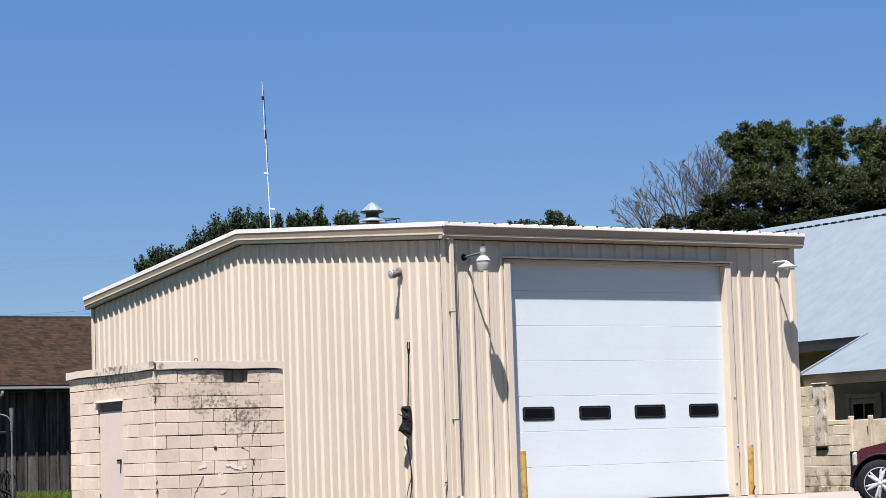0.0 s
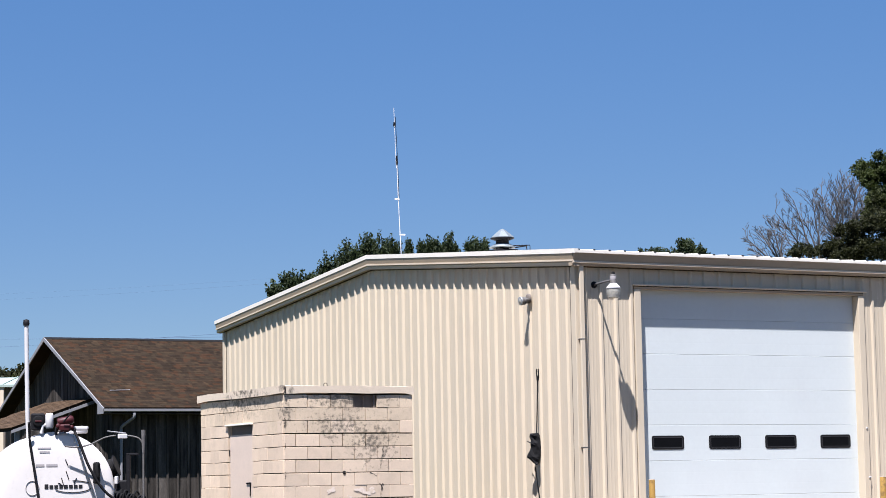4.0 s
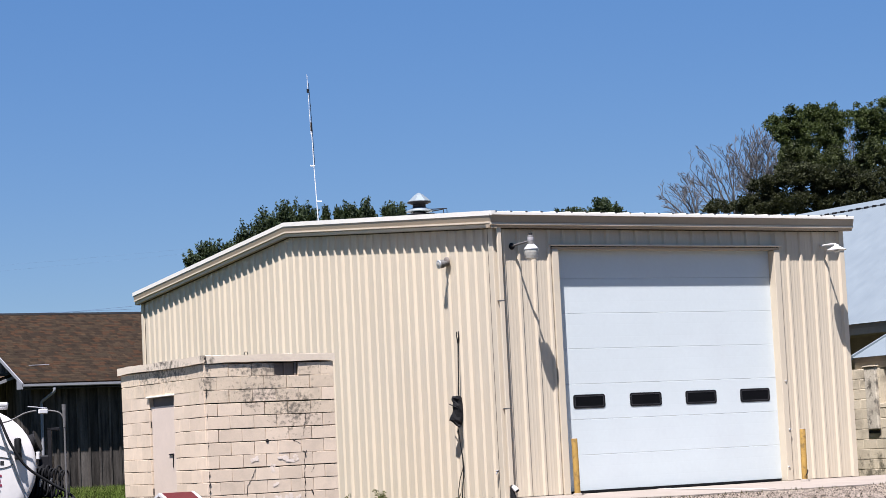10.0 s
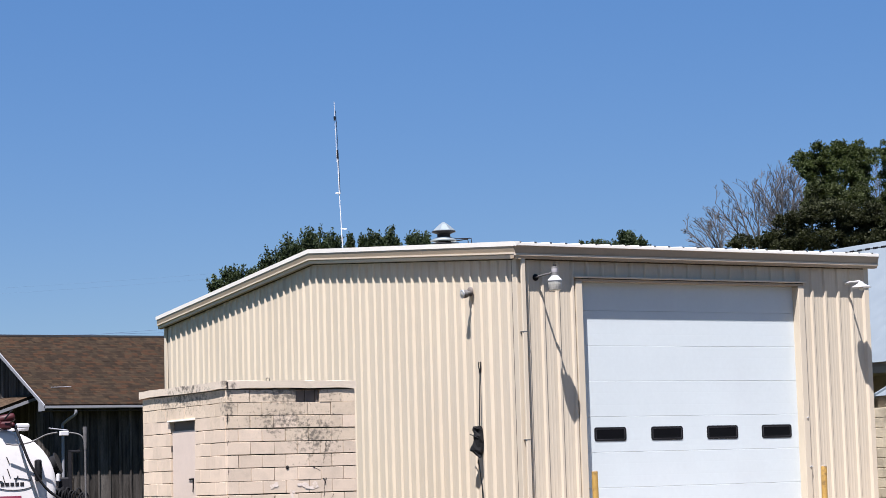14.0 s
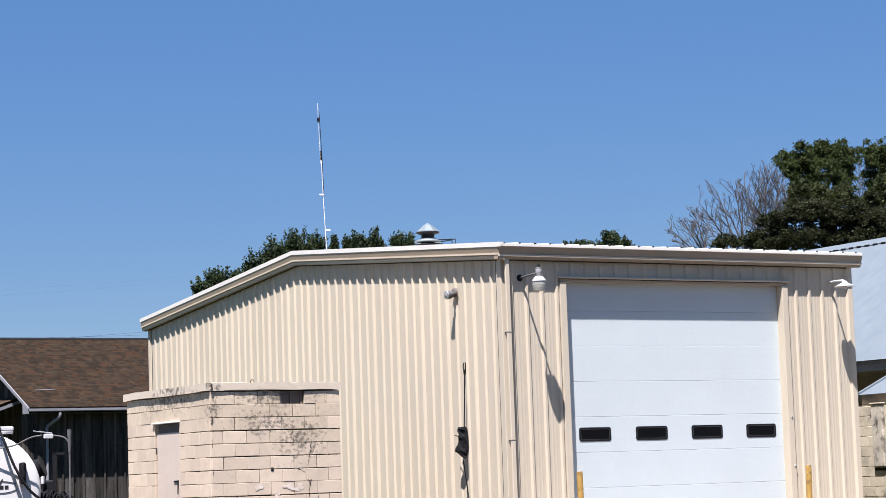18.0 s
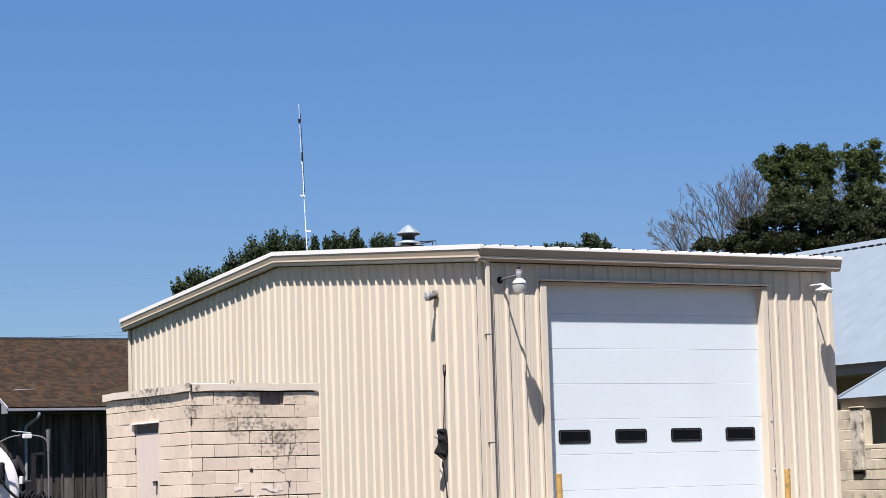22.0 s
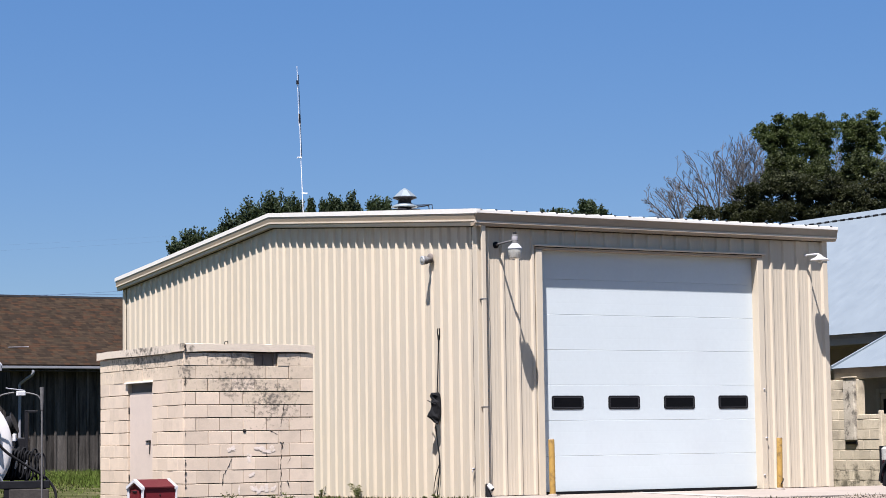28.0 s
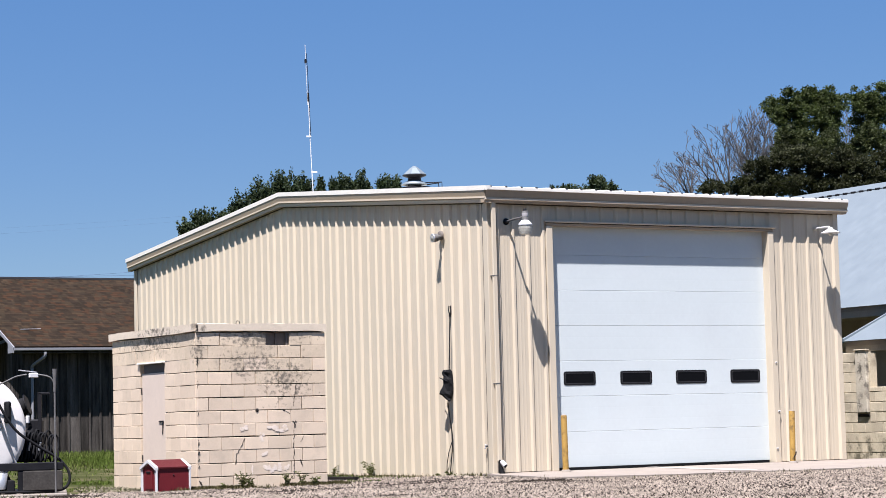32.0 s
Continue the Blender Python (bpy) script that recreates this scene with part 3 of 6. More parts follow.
part("door_head", Geo().cbox((DX0 - 0.13, -0.035, DZ1 - 0.055), (DX1 + 0.13, 0.24, DZ1 - 0.012), 0.006), M_TRIM, garage)
# Added black strip that draws the shadow between drip cap and head.
part("head_seal", Geo().box((DX0 - 0.12, -0.03, DZ1 - 0.0125), (DX1 + 0.12, 0.04, DZ1 - 0.0005)), M_RUBBER, garage, "black strip painted as the shaded gap under the drip cap")
part("drip_cap", Geo().cbox((DX0 - 0.17, -0.075, DZ1 + 0.0), (DX1 + 0.18, 0.05, DZ1 + 0.032), 0.006), M_LIP, garage, "cream drip cap over the door")
# corner trims
part("corner_trim", Geo().cbox((-0.045, -0.045, -0.05), (0.055, 0.108, EAVE), 0.008), M_WALL, garage)
part("corner_trim", Geo().cbox((W - 0.07, -0.045, 0.0), (W + 0.045, 0.07, EAVE), 0.008), M_WALL, garage)
part("corner_trim", Geo().cbox((-0.045, LEN - 0.05, -0.05), (0.05, LEN + 0.04, EAVE + 0.0), 0.008), M_WALL, garage)

# The thin shadow along the corner trim is drawn as a dark strip.
part("corner_seam", Geo().box((-0.043, 0.108, -0.05), (-0.02, 0.118, EAVE)), M_CRACK, garage, "dark strip painted as the shadow line beside the corner trim")

# roof: sheets with ribs, and trims along eave and rake
RX0, RX1 = -0.155, W + 0.16


def roof_z(y):
    return 4.80 + SLOPE * (RIDGE_Y - abs(y - RIDGE_Y)) - 0.0


roof = part("roof", Geo().prism([(RX0 + 0.03, -0.18, 4.70), (RX0 + 0.03, -0.18, roof_z(-0.18) - 0.02), (RX0 + 0.03, RIDGE_Y, roof_z(RIDGE_Y) - 0.02), (RX0 + 0.03, LEN + 0.18, roof_z(LEN + 0.18) - 0.02), (RX0 + 0.03, LEN + 0.18, 4.70), (RX0 + 0.03, RIDGE_Y, roof_z(RIDGE_Y) - 0.14)], (0, 0, 0), (RX1 - RX0 - 0.06, 0, 0)), M_EDGE, garage, "bright white metal roof")
x, k = RX0, 0
while x < RX1 - 0.05:
    e = min(x + 3 * RIB, RX1)
    prof = rib_profile(x, e, RX0 + 0.1)
    geo = Geo().sheet([[(px, yy, roof_z(yy) + h) for px, h in prof] for yy in (-0.21, RIDGE_Y, LEN + 0.23)])
    part("roof_panel", geo, M_EDGE, roof)
    x = e
part("eave_edge", Geo().cbox((RX0 - 0.015, -0.226, roof_z(-0.23) - 0.035), (RX1 + 0.015, -0.19, roof_z(-0.23) + 0.022), 0.006), M_EDGE, roof, "white folded eave edge")
for k in range(int((RX1 - RX0) / RIB) + 1):
    px = RX0 + 0.1 + k * RIB
    if px < RX1 - 0.03:
        part("rib_closure", Geo().cbox((px - 0.02, -0.229, roof_z(-0.23) + 0.016), (px + 0.02, -0.205, roof_z(-0.23) + 0.036), 0.004), M_RUBBER, roof)
# eave gutter with a face that leans inwards below
gut = [(-0.214, 4.79), (-0.214, 4.755), (-0.206, 4.74), (-0.165, 4.61), (-0.165, 4.59), (-0.15, 4.575), (-0.14, 4.54), (-0.02, 4.54), (-0.02, 4.79)]
part("gutter", Geo().prism([(RX0 + 0.012, y, z) for y, z in gut], (0, 0, 0), (RX1 - RX0 + 0.008, 0, 0)), M_TRIM, garage)
part("gutter_lip", Geo().prism([(RX0 + 0.006, y, z) for y, z in ((-0.178, 4.618), (-0.178, 4.586), (-0.158, 4.580), (-0.158, 4.618))], (0, 0, 0), (RX1 - RX0 + 0.016, 0, 0)), M_LIP, garage)
# Two added dark strips draw the shadow line under gutter and rake.
part("eave_closure", Geo().box((0.06, -0.05, 4.522), (W - 0.08, -0.036, 4.545)), M_EAVE_SHADE, garage, "dark strip painted as the shade under the gutter")
part("rake_closure", Geo().prism([(-0.052, 0.06, roof_z(0.06) - 0.275), (-0.052, 0.06, roof_z(0.06) - 0.25), (-0.052, RIDGE_Y, roof_z(RIDGE_Y) - 0.25), (-0.052, LEN, roof_z(LEN) - 0.25), (-0.052, LEN, roof_z(LEN) - 0.275), (-0.052, RIDGE_Y, roof_z(RIDGE_Y) - 0.275)], (0, 0, 0), (0.016, 0, 0)), M_EAVE_SHADE, garage, "dark strip painted as the shade under the rake")


def rake(prof, mat, name, y0, y1):
    """A trim along the gable's edge, from (x, height above the roof line) points."""
    rows = []
    for x, dz in prof:
        ys = [y0] + ([RIDGE_Y] if y0 < RIDGE_Y < y1 else []) + [y1]
        rows.append([(x, yy, roof_z(yy) + dz) for yy in ys])
    rows.append(rows[0])
    geo = Geo().sheet(rows)
    for end in (0, -1):
        geo.add([r[end] for r in rows[:-1]], [tuple(range(len(rows) - 1))])
    part(name, geo, mat, garage)


for y0, y1 in ((-0.165, 3.05), (3.05, 6.1), (6.1, 9.15), (9.15, LEN + 0.2)):
    rake([(-0.155, 0.0), (-0.155, -0.07), (-0.14, -0.16), (-0.136, -0.165), (-0.120, -0.19), (-0.112, -0.255), (-0.02, -0.26), (-0.02, 0.0)], M_TRIM, "rake_trim", y0, y1 - 0.006)
rake([(-0.165, 0.035), (-0.165, -0.045), (-0.15, -0.045), (-0.05, 0.02), (-0.05, 0.035)], M_EDGE, "rake_edge", -0.228, LEN + 0.23)
rake([(-0.149, -0.150), (-0.149, -0.178), (-0.126, -0.182), (-0.126, -0.150)], M_LIP, "rake_lip", -0.172, LEN + 0.2)
rake([(-0.126, -0.198), (-0.118, -0.252), (-0.106, -0.252), (-0.114, -0.198)], M_LIP, "rake_band", -0.165, LEN + 0.2)

# overhead door: seven sections, four windows
def rounded_frame(x0, z0, x1, z1, r, w, y0, y1):
    """A flat ring with rounded corners in a plane that faces -y."""
    def loop(o):
        pts = []
        for cx, cz, a0 in ((x1 - r, z1 - r, 0), (x0 + r, z1 - r, 90), (x0 + r, z0 + r, 180), (x1 - r, z0 + r, 270)):
            for k in range(5):
                a = radians(a0 + 22.5 * k)
                pts.append((cx + (r - o) * math.cos(a), cz + (r - o) * math.sin(a)))
        return pts
    out, inn = loop(0.0), loop(min(w, r - 0.004))
    m = len(out)
    v = [(x, y0, z) for x, z in out] + [(x, y0, z) for x, z in inn] + [(x, y1, z) for x, z in out] + [(x, y1, z) for x, z in inn]
    f = []
    for i in range(m):
        j = (i + 1) % m
        f += [(i, j, m + j, m + i), (i, 2 * m + i, 2 * m + j, j), (m + i, m + j, 3 * m + j, 3 * m + i)]
    return Geo().add(v, f)


door = thing("overhead_door", "closed white sectional overhead door with four windows", "garage door")
DY = 0.14
for k in range(7):
    z0, z1 = 0.045 + 0.609 * k, 0.045 + 0.609 * (k + 1) - 0.002
    z1 = min(z1, DZ1 + 0.05)
    geo = Geo()
    g = [(DY - 0.002, z0 + 0.0), (DY - 0.006, z0 + 0.004), (DY - 0.006, z0 + 0.185), (DY - 0.0057, z0 + 0.2), (DY - 0.006, z0 + 0.215), (DY - 0.006, z0 + 0.395), (DY - 0.0057, z0 + 0.41), (DY - 0.006, z0 + 0.425), (DY - 0.006, z1 - 0.004), (DY - 0.002, z1), (DY + 0.045, z1), (DY + 0.045, z0)]
    geo.prism([(DX0 - 0.02, y, min(z, z1)) for y, z in g], (0, 0, 0), (DX1 - DX0 + 0.04, 0, 0))
    part("section", geo, M_DOOR, door)
part("bottom_seal", Geo().cbox((DX0 + 0.01, DY - 0.005, 0.0), (DX1 - 0.01, DY + 0.05, 0.046), 0.008), M_RUBBER, door, "black rubber bottom seal")
for a, b in ((1.545, 2.165), (2.725, 3.36), (3.92, 4.56), (5.13, 5.76)):
    z0, z1 = 1.465, 1.675
    win = part("window", rounded_frame(a - 0.02, z0 - 0.015, b + 0.02, z1 + 0.015, 0.045, 0.04, DY - 0.012, DY - 0.002), M_RUBBER, door, "black rounded oblong door window")
    part("pane", Geo().box((a + 0.02, DY - 0.010, z0 + 0.02), (b - 0.02, DY - 0.007, z1 - 0.02)), M_GLASS, win)
    part("bead", rounded_frame(a + 0.014, z0 + 0.014, b - 0.014, z1 - 0.014, 0.02, 0.006, DY - 0.0135, DY - 0.010), M_BEAD, win, "thin grey inner bead")

# bollards
for i, (bx, by, lean, h) in enumerate(((1.15, -0.42, -0.6, 0.95), (5.95, -0.50, 1.2, 0.93))):
    b = thing("bollard", "worn yellow steel bollard beside the overhead door" if i == 0 else "yellow steel bollard with a dented foot beside the overhead door", "bollard", "bollards by the door", (bx, by, slab_z(by)))
    b.matrix_basis = pose(bx, by, slab_z(by), 0, lean, 0)
    part("post", Geo().lathe([(0.052, -0.02), (0.052, h - 0.01), (0.049, h)], 18), M_YELLOW, b)
    part("cap", Geo().lathe([(0.049, h), (0.042, h + 0.012), (0.0, h + 0.016)], 18), M_CONC, b, "pale concrete fill")
    part("collar", Geo().lathe([(0.085, -0.02), (0.075, 0.03), (0.06, 0.04)], 14), M_CONC, b)
    if i:
        part("chain_hook", Geo().tube([(-0.02, -0.06, 0.1), (0.0, -0.09, 0.16), (0.03, -0.06, 0.2)], 0.012, 6), M_BLACK, b)

# downspout at the corner
spout = thing("downspout", "square cream downspout with a white elbow at the garage corner", "downspout", at=(0.02, -0.05, 0))
part("pipe", Geo().cbox((-0.02, -0.088, 0.20), (0.065, -0.042, 4.55), 0.01), M_WALL, spout)
for bz in (1.49, 3.3):
    part("bracket", Geo().cbox((-0.024, -0.091, bz), (0.069, 0.006, bz + 0.016), 0.003), M_OLDGALV, spout)
part("boot", Geo().tube([(0.02, -0.09, 0.22), (0.02, -0.09, 0.12), (0.03, -0.09, 0.05), (0.05, -0.10, -0.02)], [0.03, 0.034, 0.042, 0.05], 10), M_RUBBER, spout, "black rubber boot")
part("elbow", Geo().tube([(0.03, -0.10, 0.20), (0.045, -0.13, 0.165), (0.065, -0.165, 0.125)], [0.038, 0.042, 0.042], 12), M_WHITE, spout, "white plastic elbow")
part("outlet", Geo().tube([(0.066, -0.167, 0.123), (0.070, -0.175, 0.115)], [0.034, 0.034], 10), M_RUBBER, spout)

# yard lamp on the front
lamp = thing("yard_lamp", "grey metal yard light with frosted glass bowl on an arm", "lamp", at=(0.36, 0, 4.235))
part("wall_plate", Geo().lathe([(0.06, 0), (0.055, 0.02), (0.0, 0.03)], 14, Matrix.Rotation(radians(90), 4, "X")), M_BLACK, lamp)
part("arm", Geo().tube([(0, -0.01, 0), (0.0, -0.25, 0.015), (0.01, -0.54, 0.03)], 0.018, 8), M_OLDGALV, lamp)
hm = Matrix.Translation((0.02, -0.58, 0))
part("housing", Geo().lathe([(0.0, 0.13), (0.045, 0.127), (0.052, 0.115), (0.052, -0.02), (0.058, -0.03)], 20, hm), M_OLDGALV, lamp, "grey ballast housing")
part("maker_plate", Geo().lathe([(0.053, 0.03), (0.0535, 0.032), (0.0535, 0.09), (0.053, 0.092)], 20, hm), M_GREYDECAL, lamp, "pale printed band")
part("collar", Geo().lathe([(0.054, -0.025), (0.075, -0.045), (0.112, -0.085), (0.128, -0.12), (0.10, -0.124)], 22, hm), M_WHITE, lamp, "white flared collar")
bv, bn = [], 48
for r, z in ((0.120, -0.115), (0.122, -0.135), (0.120, -0.17), (0.113, -0.215), (0.102, -0.262), (0.092, -0.272), (0.0, -0.274)):
    bv += [(r * (1.006 if k % 2 else 0.994) * math.cos(2 * math.pi * k / bn), r * (1.006 if k % 2 else 0.994) * math.sin(2 * math.pi * k / bn), z) for k in range(bn)]
ribbed_bowl = Geo().add(bv, [(i * bn + k, i * bn + (k + 1) % bn, (i + 1) * bn + (k + 1) % bn, (i + 1) * bn + k) for i in range(6) for k in range(bn)], hm)
part("photocell", Geo().lathe([(0.03, 0.125), (0.03, 0.155), (0.02, 0.17), (0.0, 0.172)], 12, hm), M_RUBBER, lamp)
part("glass_bowl", ribbed_bowl, M_BOWL, lamp, "frosted ribbed glass bowl")
# dish lamp near the far corner
dish = thing("dish_lamp", "white enamelled dish lamp on a short wall arm", "lamp", at=(7.06, 0, 4.30))
dm = Matrix.Translation((0.0, -0.46, -0.10))
part("wall_plate", Geo().cbox((-0.035, -0.045, -0.08), (0.035, -0.03, 0.0), 0.005), M_WALL, dish)
part("arm", Geo().tube([(0, -0.02, -0.04), (0, -0.2, -0.035), (0, -0.42, -0.04), (0, -0.46, -0.06)], 0.018, 8), M_WHITE, dish)
part("shade", Geo().lathe([(0.0, 0.05), (0.04, 0.045), (0.05, 0.02), (0.10, -0.01), (0.165, -0.04), (0.18, -0.06), (0.17, -0.06), (0.10, -0.03), (0.0, -0.02)], 26, dm), M_WHITE, dish)
part("bulb", Geo().lathe([(0.0, -0.02), (0.03, -0.03), (0.045, -0.07), (0.03, -0.10), (0.0, -0.11)], 14, dm), M_FROST, dish)
# floodlight on the gable wall
flood = thing("floodlight", "weathered grey floodlight with a round head on the gable wall", "lamp", at=(0, 1.51, 4.09))
part("wall_plate", Geo().lathe([(0.085, 0.0), (0.085, 0.03), (0.06, 0.045), (0, 0.05)], 18, Matrix.Translation((-0.032, 0, 0.03)) @ Matrix.Rotation(radians(-90), 4, "Y")), M_DARKWALL, flood, "dark round base plate")
part("arm", Geo().tube([(-0.06, 0, 0.03), (-0.09, -0.01, 0.0), (-0.10, -0.02, -0.05)], 0.026, 10), M_OLDGALV, flood)
part("knuckle", Geo().lathe([(0.0, -0.04), (0.04, -0.035), (0.045, 0.0), (0.04, 0.035), (0.0, 0.04)], 14, Matrix.Translation((-0.10, -0.02, 0.0))), M_OLDGALV, flood)
fm = Matrix.Translation((-0.135, -0.03, -0.01)) @ Matrix.Rotation(radians(-96), 4, "Y") @ Matrix.Scale(0.82, 4)
part("head", Geo().lathe([(0.0, -0.06), (0.045, -0.055), (0.05, -0.01), (0.082, 0.0), (0.088, 0.03), (0.076, 0.035), (0.076, 0.05), (0.09, 0.055), (0.09, 0.10), (0.0, 0.10)], 20, fm), M_OLDGALV, flood)
part("lens_ring", Geo().lathe([(0.082, 0.095), (0.094, 0.10), (0.094, 0.12), (0.08, 0.125)], 20, fm), M_GALV, flood)
part("lens", Geo().lathe([(0.08, 0.115), (0.05, 0.128), (0.0, 0.132)], 20, fm), M_BOWL, flood)

# cable with a black bag against the gable wall
pouch = thing("cable_and_bag", "black plastic bag hanging on a dark cable on the gable wall", "cable", at=(0, 1.31, 0))
part("cable", Geo().tube([(-0.05, -0.06, 2.72), (-0.055, -0.05, 2.5), (-0.06, -0.03, 2.1), (-0.07, -0.01, 1.72)], 0.011, 6), M_BLACK, pouch)
part("clamp", Geo().tube([(-0.05, -0.055, 2.68), (-0.05, -0.06, 2.76)], [0.02, 0.024], 8), M_BLACK, pouch)
for dy in (-0.035, 0.035):
    part("prong", Geo().tube([(-0.05, -0.06 + dy * 0.6, 2.74), (-0.055, -0.06 + dy, 2.80), (-0.05, -0.06 + dy * 0.8, 2.88)], 0.011, 6), M_BLACK, pouch)
random.seed(8)
geo = Geo()
# height, reach to either side of the cable
bag_rows = [(1.76, -0.09, 0.05), (1.735, -0.105, 0.07), (1.70, -0.11, 0.075), (1.66, -0.085, 0.09), (1.60, -0.095, 0.095), (1.54, -0.09, 0.10), (1.47, -0.105, 0.095), (1.41, -0.145, 0.09), (1.365, -0.165, 0.08), (1.32, -0.12, 0.065), (1.275, -0.05, 0.05), (1.24, 0.0, 0.035)]
across, off = Vector((0.86, -0.51, 0)), Vector((0.51, 0.86, 0))
v, f, n = [], [], 12
for i, (z, l, r) in enumerate(bag_rows):
    for k in range(n):
        a = 2 * math.pi * k / n
        p = Vector((-0.098, -0.031, z)) + across * ((l + r) / 2 + (r - l) / 2 * math.cos(a)) + off * (0.055 * math.sin(a) * random.uniform(0.6, 1.3))
        v.append((min(p.x, -0.036), p.y, z + random.uniform(-0.018, 0.018)))
for i in range(len(bag_rows) - 1):
    f += [(i * n + k, i * n + (k + 1) % n, (i + 1) * n + (k + 1) % n, (i + 1) * n + k) for k in range(n)]
f += [tuple(range(n)), tuple(range(len(v) - n, len(v)))]
geo.add(v, f)
part("bag", geo, M_RUBBER, pouch, "crumpled black plastic bag")
part("strap", Geo().tube([(-0.22, 0.06, 1.64), (-0.20, -0.02, 1.61), (-0.14, -0.08, 1.57)], 0.008, 6), M_BLACK, pouch)
part("tail", Geo().tube([(-0.1, 0.0, 1.2), (-0.05, -0.02, 0.7), (-0.045, -0.02, 0.45), (-0.05, 0.02, 0.2), (-0.06, 0.06, -0.06)], 0.01, 6), M_BLACK, pouch)
part("tail", Geo().tube([(-0.045, -0.02, 0.55), (-0.05, 0.1, 0.35), (-0.05, 0.17, 0.15), (-0.06, 0.17, -0.06)], 0.008, 6), M_BLACK, pouch)

# small fixtures on the walls
tap = thing("wall_tap", "small white hose tap on the gable wall", "tap", at=(0, 0.17, 0.45))
part("body", Geo().tube([(0, 0, 0), (-0.05, 0, 0), (-0.065, 0, -0.04)], 0.014, 8), M_BARNTRIM, tap)
part("handle", Geo().lathe([(0.026, 0.015), (0.03, 0.025), (0.026, 0.032)], 10, Matrix.Translation((-0.045, 0, 0))), M_WHITE, tap)
for dx, dz, s in ((6.02, 1.80, 0.018), (6.05, 0.92, 0.026), (5.98, 0.25, 0.02)):
    c = thing("jamb_clip", "bent pale metal clip on the door jamb", "clip", "jamb clips", at=(dx, -0.05, dz))
    part("tab", Geo().cbox((-s, -0.008, -0.012), (s, 0.008, 0.012), 0.003), M_WHITE, c)
    part("screw", Geo().lathe([(0.008, 0), (0.006, 0.006), (0, 0.007)], 8, Matrix.Translation((0, -0.007, 0)) @ Matrix.Rotation(radians(90), 4, "X")), M_BLACK, c)

# roof ventilator and antenna mast
vent = thing("roof_ventilator", "blue-grey metal roof ventilator with a conical cap", "vent", at=(2.45, 6.8, roof_z(6.8)))
vent.matrix_basis = pose(2.45, 6.8, roof_z(6.8) + 0.065) @ Matrix.Scale(0.92, 4)
part("curb", Geo().cbox((-0.26, -0.26, -0.09), (0.26, 0.26, 0.16), 0.02), M_BLACK, vent)
part("throat", Geo().lathe([(0.15, 0.14), (0.14, 0.44)], 20), M_BLACK, vent)
part("skirt", Geo().lathe([(0.15, 0.20), (0.30, 0.205), (0.30, 0.22), (0.16, 0.29)], 20), M_ROOFBLUE, vent, "blue-grey flared skirt")
part("brim", Geo().lathe([(0.17, 0.37), (0.265, 0.405), (0.265, 0.42), (0.20, 0.43)], 20), M_BLACK, vent, "dark underside of the cap")
part("cap", Geo().lathe([(0.262, 0.42), (0.264, 0.435), (0.10, 0.575), (0.03, 0.62), (0.0, 0.625)], 8, smooth=False), M_ROOFBLUE, vent, "blue-grey conical cap")
part("stay", Geo().tube([(0.2, -0.2, 0.2), (0.42, -0.32, 0.23), (0.44, -0.33, 0.02)], 0.014, 6), M_BLACK, vent)
part("stay", Geo().tube([(0.2, 0.0, 0.26), (0.55, -0.25, 0.26), (0.55, -0.26, 0.02)], 0.012, 6), M_BLACK, vent)
mast = thing("antenna_mast", "thin pale antenna mast above the garage roof", "antenna", at=(0.67, 7.80, roof_z(7.8)))
part("lower_tube", Geo().tube([(0.0, 0.0, -0.05), (-0.05, 0, 1.2), (-0.07, 0, 1.95)], 0.0085, 8), M_WHITE, mast)
part("lead", Geo().tube([(-0.03, 0, 1.2), (-0.05, 0, 1.95), (-0.09, 0, 2.9)], 0.006, 6), M_BLACK, mast, "dark aerial lead")
part("upper_tube", Geo().tube([(-0.085, 0, 1.85), (-0.12, 0, 3.08)], 0.006, 8), M_WHITE, mast)
part("clamp", Geo().cbox((-0.092, -0.016, 1.92), (-0.06, 0.016, 2.10), 0.006), M_BLACK, mast)
part("bracket", Geo().cbox((-0.13, -0.02, 1.20), (-0.03, 0.02, 1.225), 0.005), M_WHITE, mast)
part("bracket", Geo().cbox((-0.03, -0.02, 0.48), (0.09, 0.02, 0.505), 0.005), M_WHITE, mast)
part("tip", Geo().tube([(-0.115, 0, 2.7), (-0.117, 0, 2.78)], 0.022, 6), M_BLACK, mast)

# ---- block shed ----
SX0, SX1, SY0, SY1 = -5.31, -3.05, 0.15, 3.66
SZ0, COURSE = -0.09, 0.2053
shed = thing("block_shed", "small painted concrete block shed with a flat slab roof", "shed")
part("core", Geo().box((SX0 + 0.12, SY0 + 0.10, SZ0 - 0.2), (SX1 - 0.012, SY1 - 0.012, SZ0 + 12 * COURSE)), M_MORTAR, shed)
front = part("front_wall", Geo().box((SX0 + 0.009, SY0 + 0.009, SZ0 - 0.15), (SX1 - 0.02, SY0 + 0.05, SZ0 + 0.02)), M_MORTAR, shed)
side = part("door_wall", Geo().box((SX0 + 0.009, SY0 + 0.05, SZ0 - 0.15), (SX0 + 0.05, SY1 - 0.02, SZ0 + 0.02)), M_MORTAR, shed)
DOOR_A, DOOR_B, DOOR_Z = 1.43, 2.46, SZ0 + 10 * COURSE - 0.02
random.seed(12)


